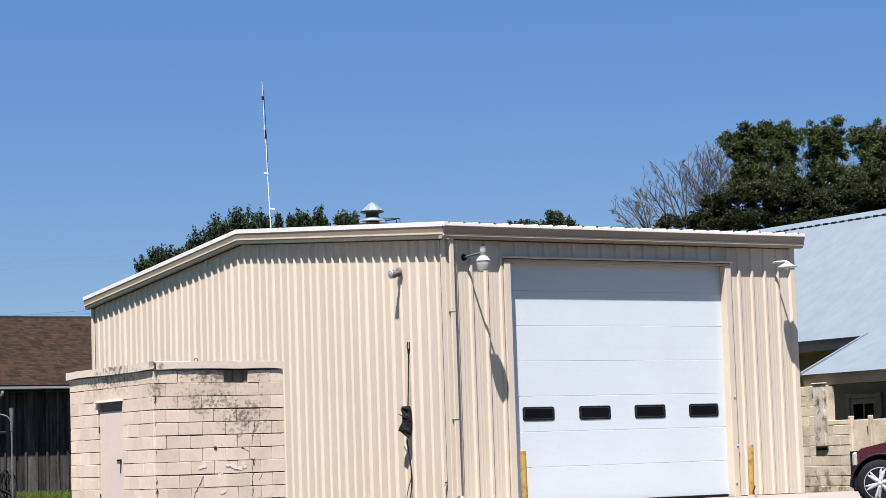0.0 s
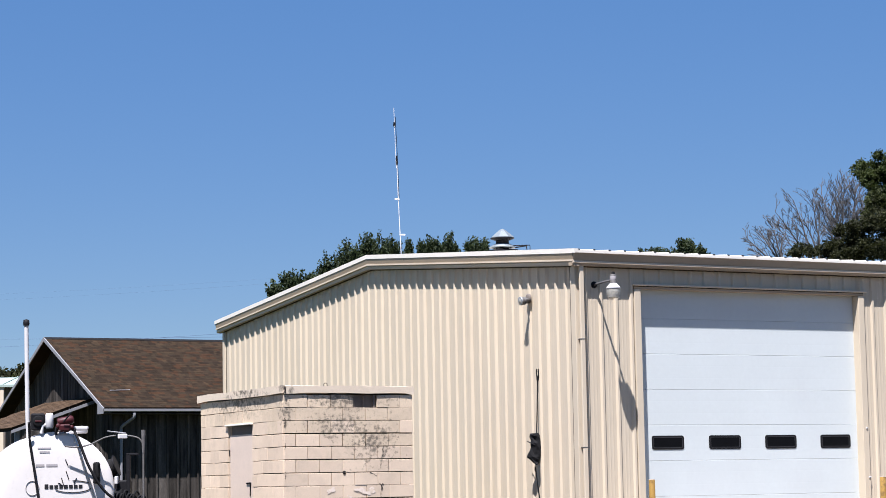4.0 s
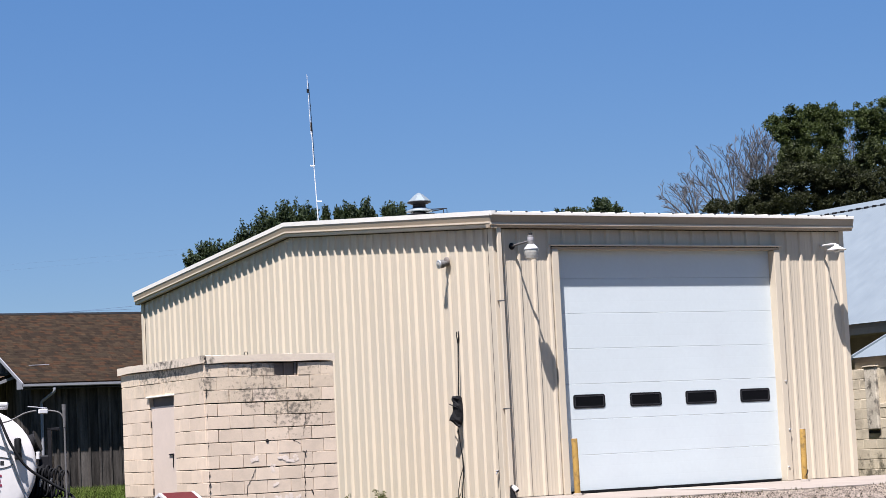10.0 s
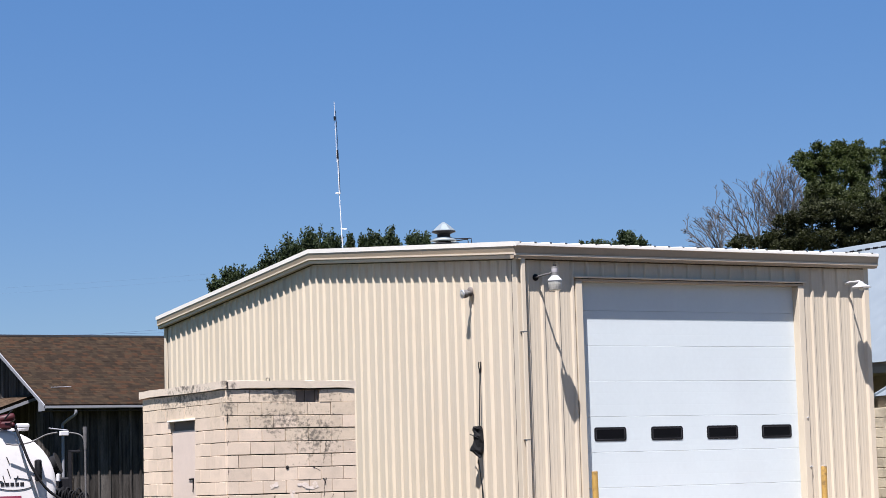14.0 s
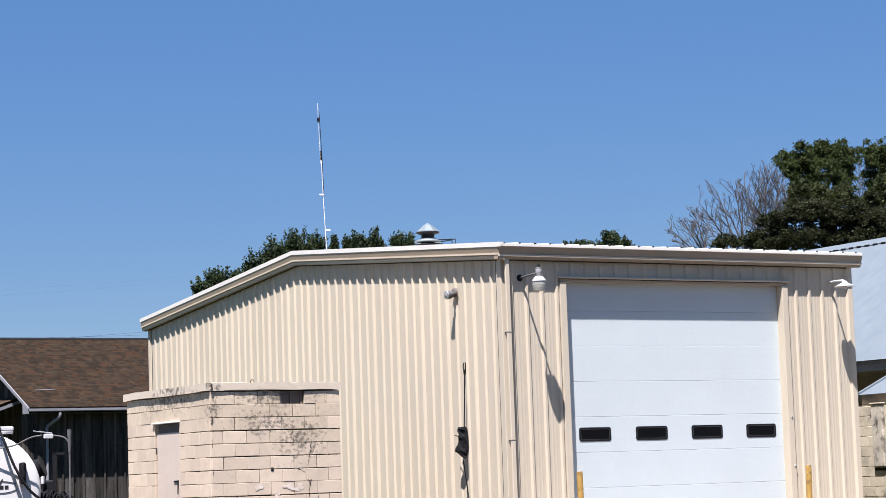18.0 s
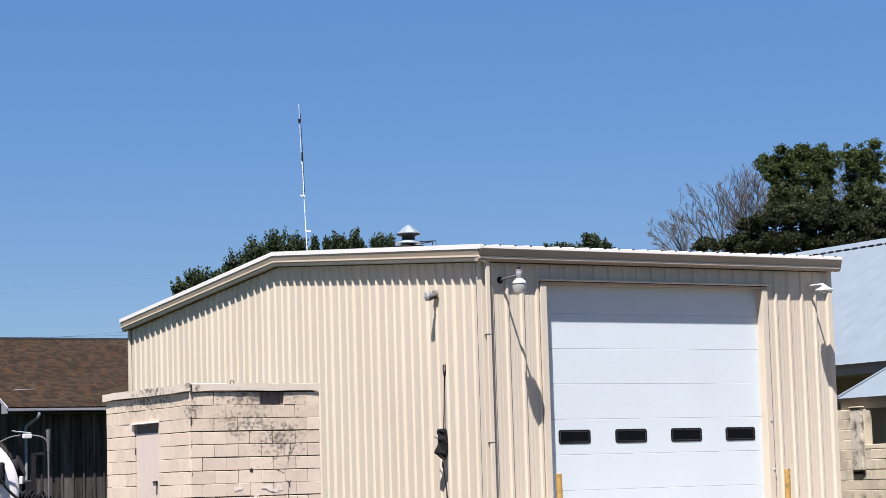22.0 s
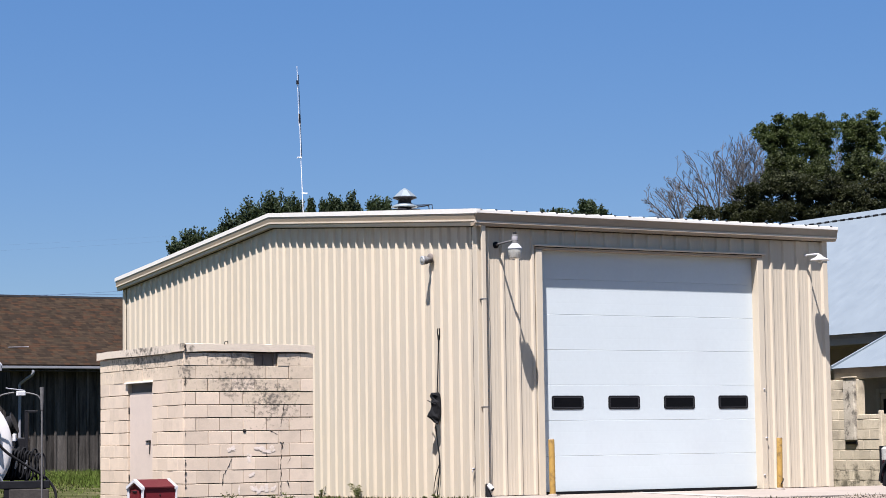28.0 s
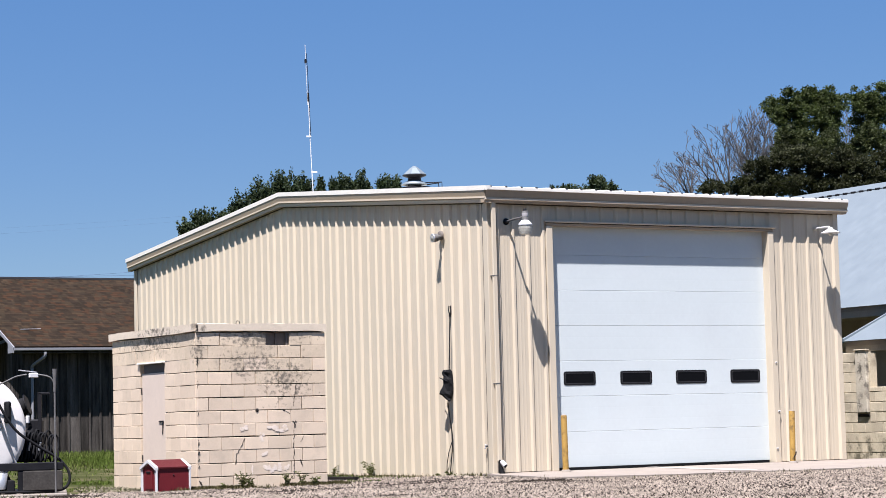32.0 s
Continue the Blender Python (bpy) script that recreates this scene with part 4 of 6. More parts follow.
def lay(wall, along, a, b, fixed, hole, shift):
    """Courses of blocks on one face; hole is (from, to, first course, last course) left open."""
    gaps = [random.choice((0.002, 0.004, 0.006, 0.009)) for _ in range(13)]
    if along == "y":
        gaps = [g * 0.6 for g in gaps]
    for c in range(12):
        z0, z1 = SZ0 + c * COURSE + gaps[c], SZ0 + (c + 1) * COURSE - gaps[c + 1]
        if z0 < SZ0 + 0.01:
            z0 -= 0.12
        s = a
        cut = a + (0.406 if (c + shift) % 2 else 0.2)
        while s < b - 0.02:
            e = min(cut, b)
            cut += 0.406
            if b - e < 0.08:
                e = b
            pieces = [(s, e)]
            if hole and hole[2] <= c <= hole[3]:
                pieces = [(s, min(e, hole[0])), (max(s, hole[1]), e)]
            for p, q in pieces:
                if q - p > 0.05:
                    g = random.choice((0.0012, 0.002, 0.004, 0.007)) if along == "x" or random.random() < 0.25 else 0.0003
                    za, zb = z0 + random.uniform(-0.002, 0.003), z1 - random.uniform(-0.002, 0.003)
                    out = random.uniform(-0.003, 0.004)
                    geo = Geo()
                    if along == "x":
                        geo.cbox((p + g, fixed - out, za), (q - g, fixed + 0.102, zb), 0.003)
                    else:
                        geo.cbox((fixed - out, p + g, za), (fixed + 0.122, q - g, zb), 0.003)
                    part("block", geo, M_BLOCK_WORN if c >= 10 or (c == 9 and random.random() < 0.5) or (along == "x" and 7 <= c <= 9 and -4.25 < (p + q) / 2 < -3.2 and random.random() < 0.75) else M_BLOCK, wall)
            s = e


lay(front, "x", SX0, SX1, SY0, (-4.10, -3.70, 11, 11), 0)
lay(side, "y", SY0 + 0.052, SY1, SX0, (DOOR_A, DOOR_B, 0, 9), 1)
part("rear_wall", Geo().box((SX0 + 0.02, SY1 - 0.012, SZ0 - 0.15), (SX1 - 0.02, SY1, SZ0 + 12 * COURSE)), M_BLOCK, shed)
part("end_wall", Geo().box((SX1 - 0.012, SY0 + 0.02, SZ0 - 0.15), (SX1, SY1 - 0.02, SZ0 + 12 * COURSE)), M_BLOCK, shed)
# slab roof, in two pours with a broken joint at the corner
capz = SZ0 + 12 * COURSE


def slab_piece(x0, y0, x1, y1, seed):
    rnd = random.Random(seed)
    nx, ny = 14, 14
    geo = Geo()
    top = [[(x0 + (x1 - x0) * i / nx, y0 + (y1 - y0) * j / ny, capz + 0.135 + rnd.uniform(-0.006, 0.006)) for i in range(nx + 1)] for j in range(ny + 1)]
    geo.sheet(top)
    rim = [top[0][i] for i in range(nx + 1)] + [top[j][nx] for j in range(1, ny + 1)] + [top[ny][i] for i in range(nx - 1, -1, -1)] + [top[j][0] for j in range(ny - 1, 0, -1)]
    low = [(p[0], p[1], capz + 0.016 + rnd.uniform(-0.014, 0.012)) for p in rim]
    m = len(rim)
    geo.add(rim + low, [(i, (i + 1) % m, m + (i + 1) % m, m + i) for i in range(m)] + [tuple(range(m, 2 * m))])
    return geo


part("roof_slab", slab_piece(SX0 + 0.02, SY0 - 0.026, SX1 + 0.02, SY0 + 0.5, 4), M_CAP, shed, "weathered concrete roof slab")
part("roof_slab", slab_piece(SX0 - 0.042, SY0 + 0.02, SX1 + 0.02, SY1 + 0.07, 6), M_CAP, shed, "weathered concrete roof slab")
part("lifting_hook", Geo().tube([(-4.62, 0.14, capz + 0.13), (-4.62, 0.14, capz + 0.16), (-4.60, 0.14, capz + 0.18), (-4.565, 0.14, capz + 0.175), (-4.56, 0.14, capz + 0.13)], 0.006, 6), M_BLACK, shed)
part("vent_frame", Geo().cbox((-4.10, SY0 + 0.07, capz - COURSE), (-3.70, SY0 + 0.09, capz), 0.004).cbox((-4.10, SY0 + 0.03, capz - COURSE), (-4.06, SY0 + 0.07, capz), 0.004).cbox((-3.92, SY0 + 0.04, capz - COURSE), (-3.90, SY0 + 0.07, capz), 0.004).cbox((-3.74, SY0 + 0.03, capz - COURSE), (-3.70, SY0 + 0.07, capz), 0.004), M_DARKWALL, shed, "dark wooden vent in a block gap")
sd = part("door", Geo().cbox((SX0 + 0.025, DOOR_A + 0.01, SZ0 + 0.01), (SX0 + 0.07, DOOR_B - 0.035, DOOR_Z - 0.15), 0.004), M_SHEDDOOR, shed, "flush cream painted door")
part("handle", Geo().tube([(SX0 + 0.02, 1.72, 1.0), (SX0 + 0.016, 1.70, 1.0), (SX0 + 0.016, 1.54, 1.005)], 0.012, 6).tube([(SX0 + 0.016, 1.545, 1.0), (SX0 + 0.018, 1.575, 0.79)], [0.013, 0.009], 6), M_BLACK, sd, "black lever handle with a hasp")
part("hinge", Geo().tube([(SX0 + 0.02, DOOR_B - 0.03, 1.45), (SX0 + 0.02, DOOR_B - 0.03, 1.56)], 0.014, 6), M_CRACK, sd)
part("hinge", Geo().tube([(SX0 + 0.02, DOOR_B - 0.03, 0.35), (SX0 + 0.02, DOOR_B - 0.03, 0.46)], 0.014, 6), M_CRACK, sd)
part("lintel", Geo().cbox((SX0 - 0.035, DOOR_A - 0.04, DOOR_Z + 0.0), (SX0 + 0.06, DOOR_B + 0.06, DOOR_Z + 0.025), 0.006), M_EDGE, shed, "whitish metal drip strip over the door")
# Dark colour here holds the shade that the lintel throws above the door.
part("transom", Geo().cbox((SX0 + 0.075, DOOR_A, DOOR_Z - 0.16), (SX0 + 0.11, DOOR_B, DOOR_Z), 0.004), M_DARKWALL, shed, "board above the door with lintel shade in its dark colour")


def crack(name, pts, r=0.008):
    """A dark ragged crack along (x, z) points on the front face."""
    rnd = random.Random(len(pts) * 7 + int(pts[0][0] * 100))
    out = []
    for (x0, z0), (x1, z1) in zip(pts, pts[1:]):
        n = max(2, int(math.hypot(x1 - x0, z1 - z0) / 0.022))
        out += [(x0 + (x1 - x0) * i / n + rnd.uniform(-0.009, 0.009), SY0 - 0.001, z0 + (z1 - z0) * i / n) for i in range(n)]
    out.append((pts[-1][0], SY0 - 0.001, pts[-1][1]))
    part(name, Geo().tube(out, [0.72 * r * rnd.choice((0.25, 0.6, 0.8, 1.0, 1.5)) for _ in out], 5), M_CRACK, front, "dark crack running through the blocks")


crack("crack", [(-3.66, 0.955), (-3.62, 0.94), (-3.63, 0.85), (-3.64, 0.74), (-3.645, 0.45), (-3.64, 0.20), (-3.65, 0.03)], 0.009)
crack("crack", [(-3.59, 0.955), (-3.62, 0.93), (-3.615, 0.87)], 0.013)
crack("crack", [(-3.83, 1.135), (-3.76, 1.11), (-3.70, 1.07)], 0.008)
crack("crack", [(-4.50, 0.70), (-4.56, 0.58), (-4.62, 0.49), (-4.64, 0.46), (-4.665, 0.29)], 0.008)
crack("crack", [(-3.57, 1.60), (-3.60, 1.45), (-3.64, 1.20)], 0.005)
crack("crack", [(-3.53, 0.335), (-3.50, 0.25)], 0.012)
crack("crack", [(-3.46, 0.72), (-3.52, 0.62)], 0.005)
for z0, z1, r in ((0.70, 0.60, 0.010), (0.55, 0.46, 0.016), (0.42, 0.36, 0.012), (0.31, 0.25, 0.012), (1.16, 1.05, 0.007), (1.62, 1.5, 0.007), (2.0, 1.85, 0.008)):
    crack("corner_chip", [(-5.297, z0), (-5.285, (z0 + z1) / 2), (-5.297, z1)], r)
crack("crack", [(-5.30, 0.06), (-5.26, 0.03), (-5.25, 0.0)], 0.015)
part("slab_joint", Geo().tube([(SX0 + 0.004, SY0 - 0.024, capz + 0.02), (SX0 + 0.018, SY0 - 0.028, capz + 0.05), (SX0 + 0.008, SY0 - 0.024, capz + 0.085), (SX0 + 0.016, SY0 - 0.024, capz + 0.12)], [0.022, 0.012, 0.018, 0.010], 6), M_CRACK, shed, "dark open joint between the roof slabs")
part("hole", Geo().lathe([(0.03, 0), (0.022, 0.004), (0, 0.005)], 9, Matrix.Translation((-4.28, SY0 - 0.004, 1.14)) @ Matrix.Rotation(radians(90), 4, "X")), M_CRACK, front, "dark chipped hole in a block")
random.seed(21)
for cx, cz, w, h in ((-4.51, 0.86, 0.05, 0.05), (-4.02, 0.87, 0.05, 0.035), (-3.93, 0.83, 0.07, 0.05), (-3.80, 0.85, 0.05, 0.04), (-4.21, 0.68, 0.045, 0.04), (-4.19, 0.76, 0.03, 0.03), (-4.155, 0.45, 0.04, 0.035), (-4.12, 0.23, 0.05, 0.055), (-4.0, 0.21, 0.04, 0.06), (-3.90, 0.23, 0.05, 0.05), (-3.78, 0.22, 0.03, 0.06), (-4.38, 0.21, 0.02, 0.05)):
    n = 26
    f1, f2 = random.uniform(0, 6), random.uniform(0, 6)
    wob = [max(0.25, 0.85 + 0.35 * math.sin(2 * 6.283 * k / n + f1) + 0.12 * math.sin(3 * 6.283 * k / n + f2) + random.uniform(-0.28, 0.22)) for k in range(n)]
    w, h = w * 1.35, h * 1.2
    ring = [(cx + w * math.cos(6.283 * k / n) * wob[k], SY0 - 0.0044, cz + h * math.sin(6.283 * k / n) * wob[k]) for k in range(n)]
    part("bare_patch", Geo().add([(cx, SY0 - 0.0046, cz)] + ring, [(0, 1 + i, 1 + (i + 1) % n) for i in range(n)]), M_PATCH, front, "pale patch of flaked paint")

# ---- little red house ----
hut = thing("dog_house", "small dark red wooden dog house with white trim", "dog house", at=(-5.88, 0.10, ground_z(-6, 0) + 0.004), turn=4)
HW, HL, HH, HR = 0.24, 0.56, 0.385, 0.475
# the gable faces -x; local x runs along the length
P = lambda s, w, z: (s, w, z)
part("body", Geo().prism([P(-0.27, w, z) for w, z in ((-HW, 0), (HW, 0), (HW, HH), (0, HR), (-HW, HH))], (0, 0, 0), (HL, 0, 0)), M_RED, hut)
for sgn in (-1, 1):
    part("roof_panel", Geo().prism([P(-0.30, sgn * (HW + 0.02), HH - 0.02), P(-0.30, 0, HR + 0.003), P(-0.30, 0, HR + 0.022), P(-0.30, sgn * (HW + 0.02), HH)], (0, 0, 0), (HL + 0.06, 0, 0)), M_DARKRED, hut)
for s in (-0.275, HL - 0.268):
    for sgn in (-1, 1):
        part("trim", Geo().cbox((s - 0.012, sgn * HW - 0.03, 0), (s + 0.012, sgn * HW + 0.03, HH - 0.02), 0.004), M_WHITE, hut, "white corner board")
        part("trim", Geo().prism([P(s - 0.03, sgn * (HW + 0.03), HH - 0.045), P(s - 0.03, 0, HR - 0.02), P(s - 0.03, 0, HR + 0.026), P(s - 0.03, sgn * (HW + 0.03), HH + 0.002)], (0, 0, 0), (0.05, 0, 0)), M_WHITE, hut, "white gable board")
part("door_panel", Geo().cbox((-0.285, -0.12, 0.05), (-0.27, 0.12, 0.33), 0.004), M_RED, hut)
part("latch", Geo().cbox((-0.295, -0.07, 0.30), (-0.284, 0.07, 0.325), 0.003), M_BLACK, hut)
part("vent", Geo().lathe([(0.012, 0), (0.012, 0.006), (0, 0.007)], 8, Matrix.Translation((0.02, -HW - 0.001, 0.26)) @ Matrix.Rotation(radians(90), 4, "X")), M_BLACK, hut)

# ---- weeds and debris along the walls ----
random.seed(31)


def weed(x, y, h, n, label="low green weed growing at the wall"):
    w = thing("weed", label, "plant", "weeds along the walls", at=(x, y, ground_z(x, y) + 0.01))
    geo, leaf = Geo(), Geo()
    for _ in range(n):
        a, l = random.uniform(0, 6.283), random.uniform(0.5, 1.0) * h
        t = random.uniform(0.15, 0.6) * l
        tip = (math.cos(a) * t, math.sin(a) * t, l)
        geo.tube([(0, 0, 0), (tip[0] * 0.4, tip[1] * 0.4, l * 0.6), tip], 0.004, 4)
        for k in range(6):
            q = 0.3 + 0.7 * k / 5
            b = random.uniform(0, 6.283)
            s = random.uniform(0.02, 0.045)
            c = Vector((tip[0] * q, tip[1] * q, l * q))
            u = Vector((math.cos(b), math.sin(b), random.uniform(-0.3, 0.5))).normalized() * s
            v = u.cross(Vector((random.uniform(-1, 1), random.uniform(-1, 1), 1))).normalized() * s * 0.5
            leaf.add([c, c + u * 0.6 + v, c + u * 1.6, c + u * 0.6 - v], [(0, 1, 2, 3)])
    part("stems", geo, M_WEED, w)
    part("leaves", leaf, M_WEED, w)


for x, y, h, n in ((-4.65, -0.08, 0.26, 16), (-4.5, -0.02, 0.16, 10), (-3.85, -0.03, 0.22, 12), (-3.62, -0.06, 0.30, 9), (-3.4, -0.1, 0.16, 10), (-0.14, 4.15, 0.30, 14), (-0.2, 4.0, 0.2, 10), (-0.12, 5.6, 0.2, 5), (-0.12, 1.3, 0.12, 8), (-0.2, 1.55, 0.1, 6), (-5.0, -0.1, 0.1, 6)):
    weed(x, y, h, n)
plank = thing("timber_offcut", "dark weathered timber lying in the gravel beside the shed", "timber", at=(-1.83, 2.08, ground_z(-1.83, 2.08) + 0.005), turn=-74)
part("board", Geo().cbox((-0.40, -0.07, 0), (0.40, 0.07, 0.075), 0.01), M_DARKTIMBER, plank)
part("board", Geo().cbox((-0.9, -0.16, 0.0), (0.2, -0.08, 0.035), 0.008), M_DARKTIMBER, plank)

# ---- diesel tank on its skid ----
TC, TR = Vector((-8.65, 1.24, 0.93)), 0.905
tank = thing("fuel_tank", "white horizontal diesel tank with hoses on a dark skid", "tank", at=(TC.x, TC.y, 0), turn=-12)
# local -y faces the camera; the dished end is turned that way, so the body stays hidden from view
head = [(0.0, 0.035), (0.30, 0.034), (0.55, 0.030), (0.74, 0.022), (0.84, 0.010), (0.89, -0.02), (TR, -0.06), (TR, -0.9), (TR, -1.9), (TR, -2.7), (0.6, -2.9), (0, -2.95)]
tm = Matrix.Translation((0, 0, TC.z)) @ Matrix.Rotation(radians(90), 4, "X")
part("shell", Geo().lathe(head, 56, tm), M_TANK, tank)


def on_head(x, z, out=0.006):
    """A point just proud of the dished end, at x and z from its centre."""
    r = math.hypot(x, z)
    for (r0, h0), (r1, h1) in zip(head, head[1:]):
        if r0 <= r <= r1:
            return (x, -(h0 + (h1 - h0) * (r - r0) / max(r1 - r0, 1e-6)) - out, TC.z + z)
    return (x, 0.05, TC.z + z)


def decal(name, x0, z0, x1, z1, mat, label):
    nx = max(2, int((x1 - x0) / 0.05))
    rows = [[on_head(x0 + (x1 - x0) * i / nx, z) for i in range(nx + 1)] for z in (z0, (z0 + z1) / 2, z1)]
    back_rows = [[(p[0], p[1] + 0.004, p[2]) for p in r] for r in rows]
    part(name, Geo().sheet(rows).sheet(back_rows), mat, tank, label)


for k in range(8):
    decal("lettering_bar", -0.175 + k * 0.074, 0.035, -0.175 + k * 0.074 + 0.056, 0.105 if k == 0 else 0.09, M_LOGOBLACK, "dark bar of the maker's mark")
for z in (-0.15, -0.295):
    decal("red_band", -0.19, z, 0.36, z + 0.035, M_LOGORED, "maroon decal band")
for k in range(11):
    decal("red_bar", -0.19 + k * 0.0505, -0.232, -0.19 + k * 0.0505 + 0.026, -0.186, M_LOGORED, "maroon bar of a decal")
for x0, w in ((-0.31, 0.13), (-0.15, 0.17)):
    decal("notice_bar", x0, 0.375, x0 + w, 0.41, M_GREYDECAL, "grey bar of small writing")
decal("notice_bar", -0.28, 0.645, -0.08, 0.665, M_GREYDECAL, "grey label edge")
decal("notice_bar", -0.25, 0.585, -0.1, 0.61, M_GREYDECAL, "grey bar of small writing")
decal("notice_bar", 0.24, -0.37, 0.34, -0.35, M_GREYDECAL, "grey bar of small writing")
ring = [on_head(-0.36 + 0.10 * math.cos(6.283 * k / 24), 0.05 + 0.11 * math.sin(6.283 * k / 24)) for k in range(25)]
part("round_decal", Geo().tube(ring, 0.005, 5), M_GREYDECAL, tank, "thin grey ring decal")
ring = [on_head(0.25 + 0.30 * math.cos(a), 0.065 + 0.09 * math.sin(a)) for a in [radians(-150 + 240 * k / 24) for k in range(25)]]
part("swoosh_decal", Geo().tube(ring, 0.005, 5), M_LOGOBLACK, tank, "thin dark oval decal")
for x0, z0, x1, z1 in ((0.14, 0.48, 0.18, 0.38), (0.15, 0.30, 0.19, 0.18), (0.03, 0.12, 0.08, 0.10), (0.08, 0.20, 0.12, 0.06), (0.27, 0.11, 0.31, 0.19)):
    part("gauge_mark", Geo().tube([on_head(x0, z0), on_head(x1, z1)], 0.008, 5), M_LOGOBLACK, tank)
# valve body with its dark shadowed bracket on the face
part("nozzle_holster", Geo().cbox((0.56, -0.16, TC.z + 0.10), (0.66, -0.02, TC.z + 0.43), 0.02), M_BLACK, tank, "black nozzle holster")
part("nozzle", Geo().tube([(0.61, -0.17, TC.z + 0.42), (0.60, -0.2, TC.z + 0.36), (0.62, -0.18, TC.z + 0.2)], 0.025, 8), M_RUBBER, tank)


def hose(pts, r=0.022):
    """A drooping hose through points, rounded between them."""
    pts = [Vector(p) for p in pts]
    out = []
    for i in range(len(pts) - 1):
        p0, p1, p2, p3 = pts[max(i - 1, 0)], pts[i], pts[i + 1], pts[min(i + 2, len(pts) - 1)]
        for k in range(6):
            t = k / 6
            out.append(0.5 * (2 * p1 + (p2 - p0) * t + (2 * p0 - 5 * p1 + 4 * p2 - p3) * t * t + (3 * p1 - p0 - 3 * p2 + p3) * t ** 3))
    out.append(pts[-1])
    return Geo().tube(out, r, 8)


part("hose", hose([(0.27, -0.05, TC.z + 0.93), (0.33, -0.2, TC.z + 0.75), (0.48, -0.26, TC.z + 0.35), (0.72, -0.24, TC.z - 0.02), (1.08, -0.2, TC.z - 0.28), (1.38, -0.22, TC.z - 0.48), (1.52, -0.26, TC.z - 0.72), (1.42, -0.3, TC.z - 0.92), (1.0, -0.34, TC.z - 0.95), (0.2, -0.4, TC.z - 0.94)]), M_RUBBER, tank, "black delivery hose")
part("strap", Geo().tube([on_head(0.27, 0.84, 0.02), on_head(0.42, 0.4, 0.02), on_head(0.56, 0.0, 0.02), on_head(0.70, -0.4, 0.02), (0.80, -0.05, TC.z - 0.7)], 0.014, 6), M_GALV, tank)
part("strap", Geo().tube([(-0.42, -0.12, TC.z + 1.05), on_head(-0.40, 0.75, 0.03), on_head(-0.33, 0.3, 0.03), on_head(-0.27, -0.1, 0.03), on_head(-0.15, -0.6, 0.03), (-0.1, -0.1, TC.z - 0.85)], 0.02, 6), M_BLACK, tank, "black cable across the tank end")
# fittings on top
part("vent_pipe", Geo().tube([(-0.40, 0.15, TC.z + 0.72), (-0.42, 0.15, TC.z + 1.2), (-0.44, 0.15, TC.z + 2.57)], 0.034, 12), M_WHITE, tank, "tall white vent pipe")
part("vent_cap", Geo().lathe([(0.045, 0), (0.05, 0.03), (0.045, 0.09), (0, 0.1)], 14, Matrix.Translation((-0.44, 0.15, TC.z + 2.55))), M_BLACK, tank)
meter_box = part("meter_box", Geo().cbox((-0.375, -0.02, TC.z + 0.93), (-0.165, 0.14, TC.z + 1.19), 0.02), M_BLACK, tank, "dark square meter housing")
part("dial", Geo().lathe([(0.085, 0.0), (0.085, 0.012), (0.07, 0.018), (0.0, 0.012)], 20, Matrix.Translation((-0.27, -0.02, TC.z + 1.07)) @ Matrix.Rotation(radians(90), 4, "X")), M_RUBBER, meter_box)
part("dial_mark", Geo().cbox((-0.32, -0.044, TC.z + 1.055), (-0.22, -0.036, TC.z + 1.08), 0.003), M_REDPUMP, meter_box)
part("filter", Geo().lathe([(0.05, 0), (0.062, 0.02), (0.062, 0.20), (0.05, 0.23), (0, 0.235)], 16, Matrix.Translation((-0.10, 0.0, TC.z + 0.96))), M_WHITE, tank, "white spin-on filter")
part("elbow", Geo().tube([(-0.22, 0, TC.z + 0.88), (-0.2, 0, TC.z + 1.0), (-0.1, 0, TC.z + 1.03)], 0.03, 8), M_WHITE, tank)
pump = part("pump", Geo().cbox((0.04, -0.12, TC.z + 0.90), (0.22, 0.08, TC.z + 1.02), 0.03), M_REDPUMP, tank, "dark red cast transfer pump")
part("pump_motor", Geo().lathe([(0.05, -0.12), (0.065, -0.1), (0.065, 0.1), (0.05, 0.13), (0, 0.135)], 16, Matrix.Translation((0.14, 0.0, TC.z + 1.07)) @ Matrix.Rotation(radians(78), 4, "Y")), M_REDPUMP, pump)
for px, pz, pr in ((0.03, 0.99, 0.034), (0.23, 0.97, 0.03)):
    part("flange", Geo().lathe([(pr, -0.03), (pr * 1.2, -0.02), (pr * 1.2, 0.02), (pr, 0.03), (0, 0.032)], 12, Matrix.Translation((px, -0.06, TC.z + pz)) @ Matrix.Rotation(radians(90), 4, "X")), M_REDPUMP, pump)
part("suction_pipe", Geo().tube([(0.0, -0.02, TC.z + 0.86), (0.0, -0.04, TC.z + 0.95), (0.08, -0.05, TC.z + 0.97), (0.3, -0.04, TC.z + 0.93)], 0.025, 8), M_BLACK, pump)
part("pump_lever", Geo().tube([(0.1, -0.14, TC.z + 1.05), (0.22, -0.2, TC.z + 1.2)], 0.012, 6), M_BLACK, pump)
part("hatch", Geo().lathe([(0.16, 0), (0.17, 0.02), (0.17, 0.06), (0.0, 0.08)], 20, Matrix.Translation((0.42, 0.9, TC.z + 0.9))), M_WHITE, tank)
part("manifold", Geo().cbox((0.28, 0.02, TC.z + 0.92), (0.50, 0.12, TC.z + 0.99), 0.02), M_WHITE, tank)
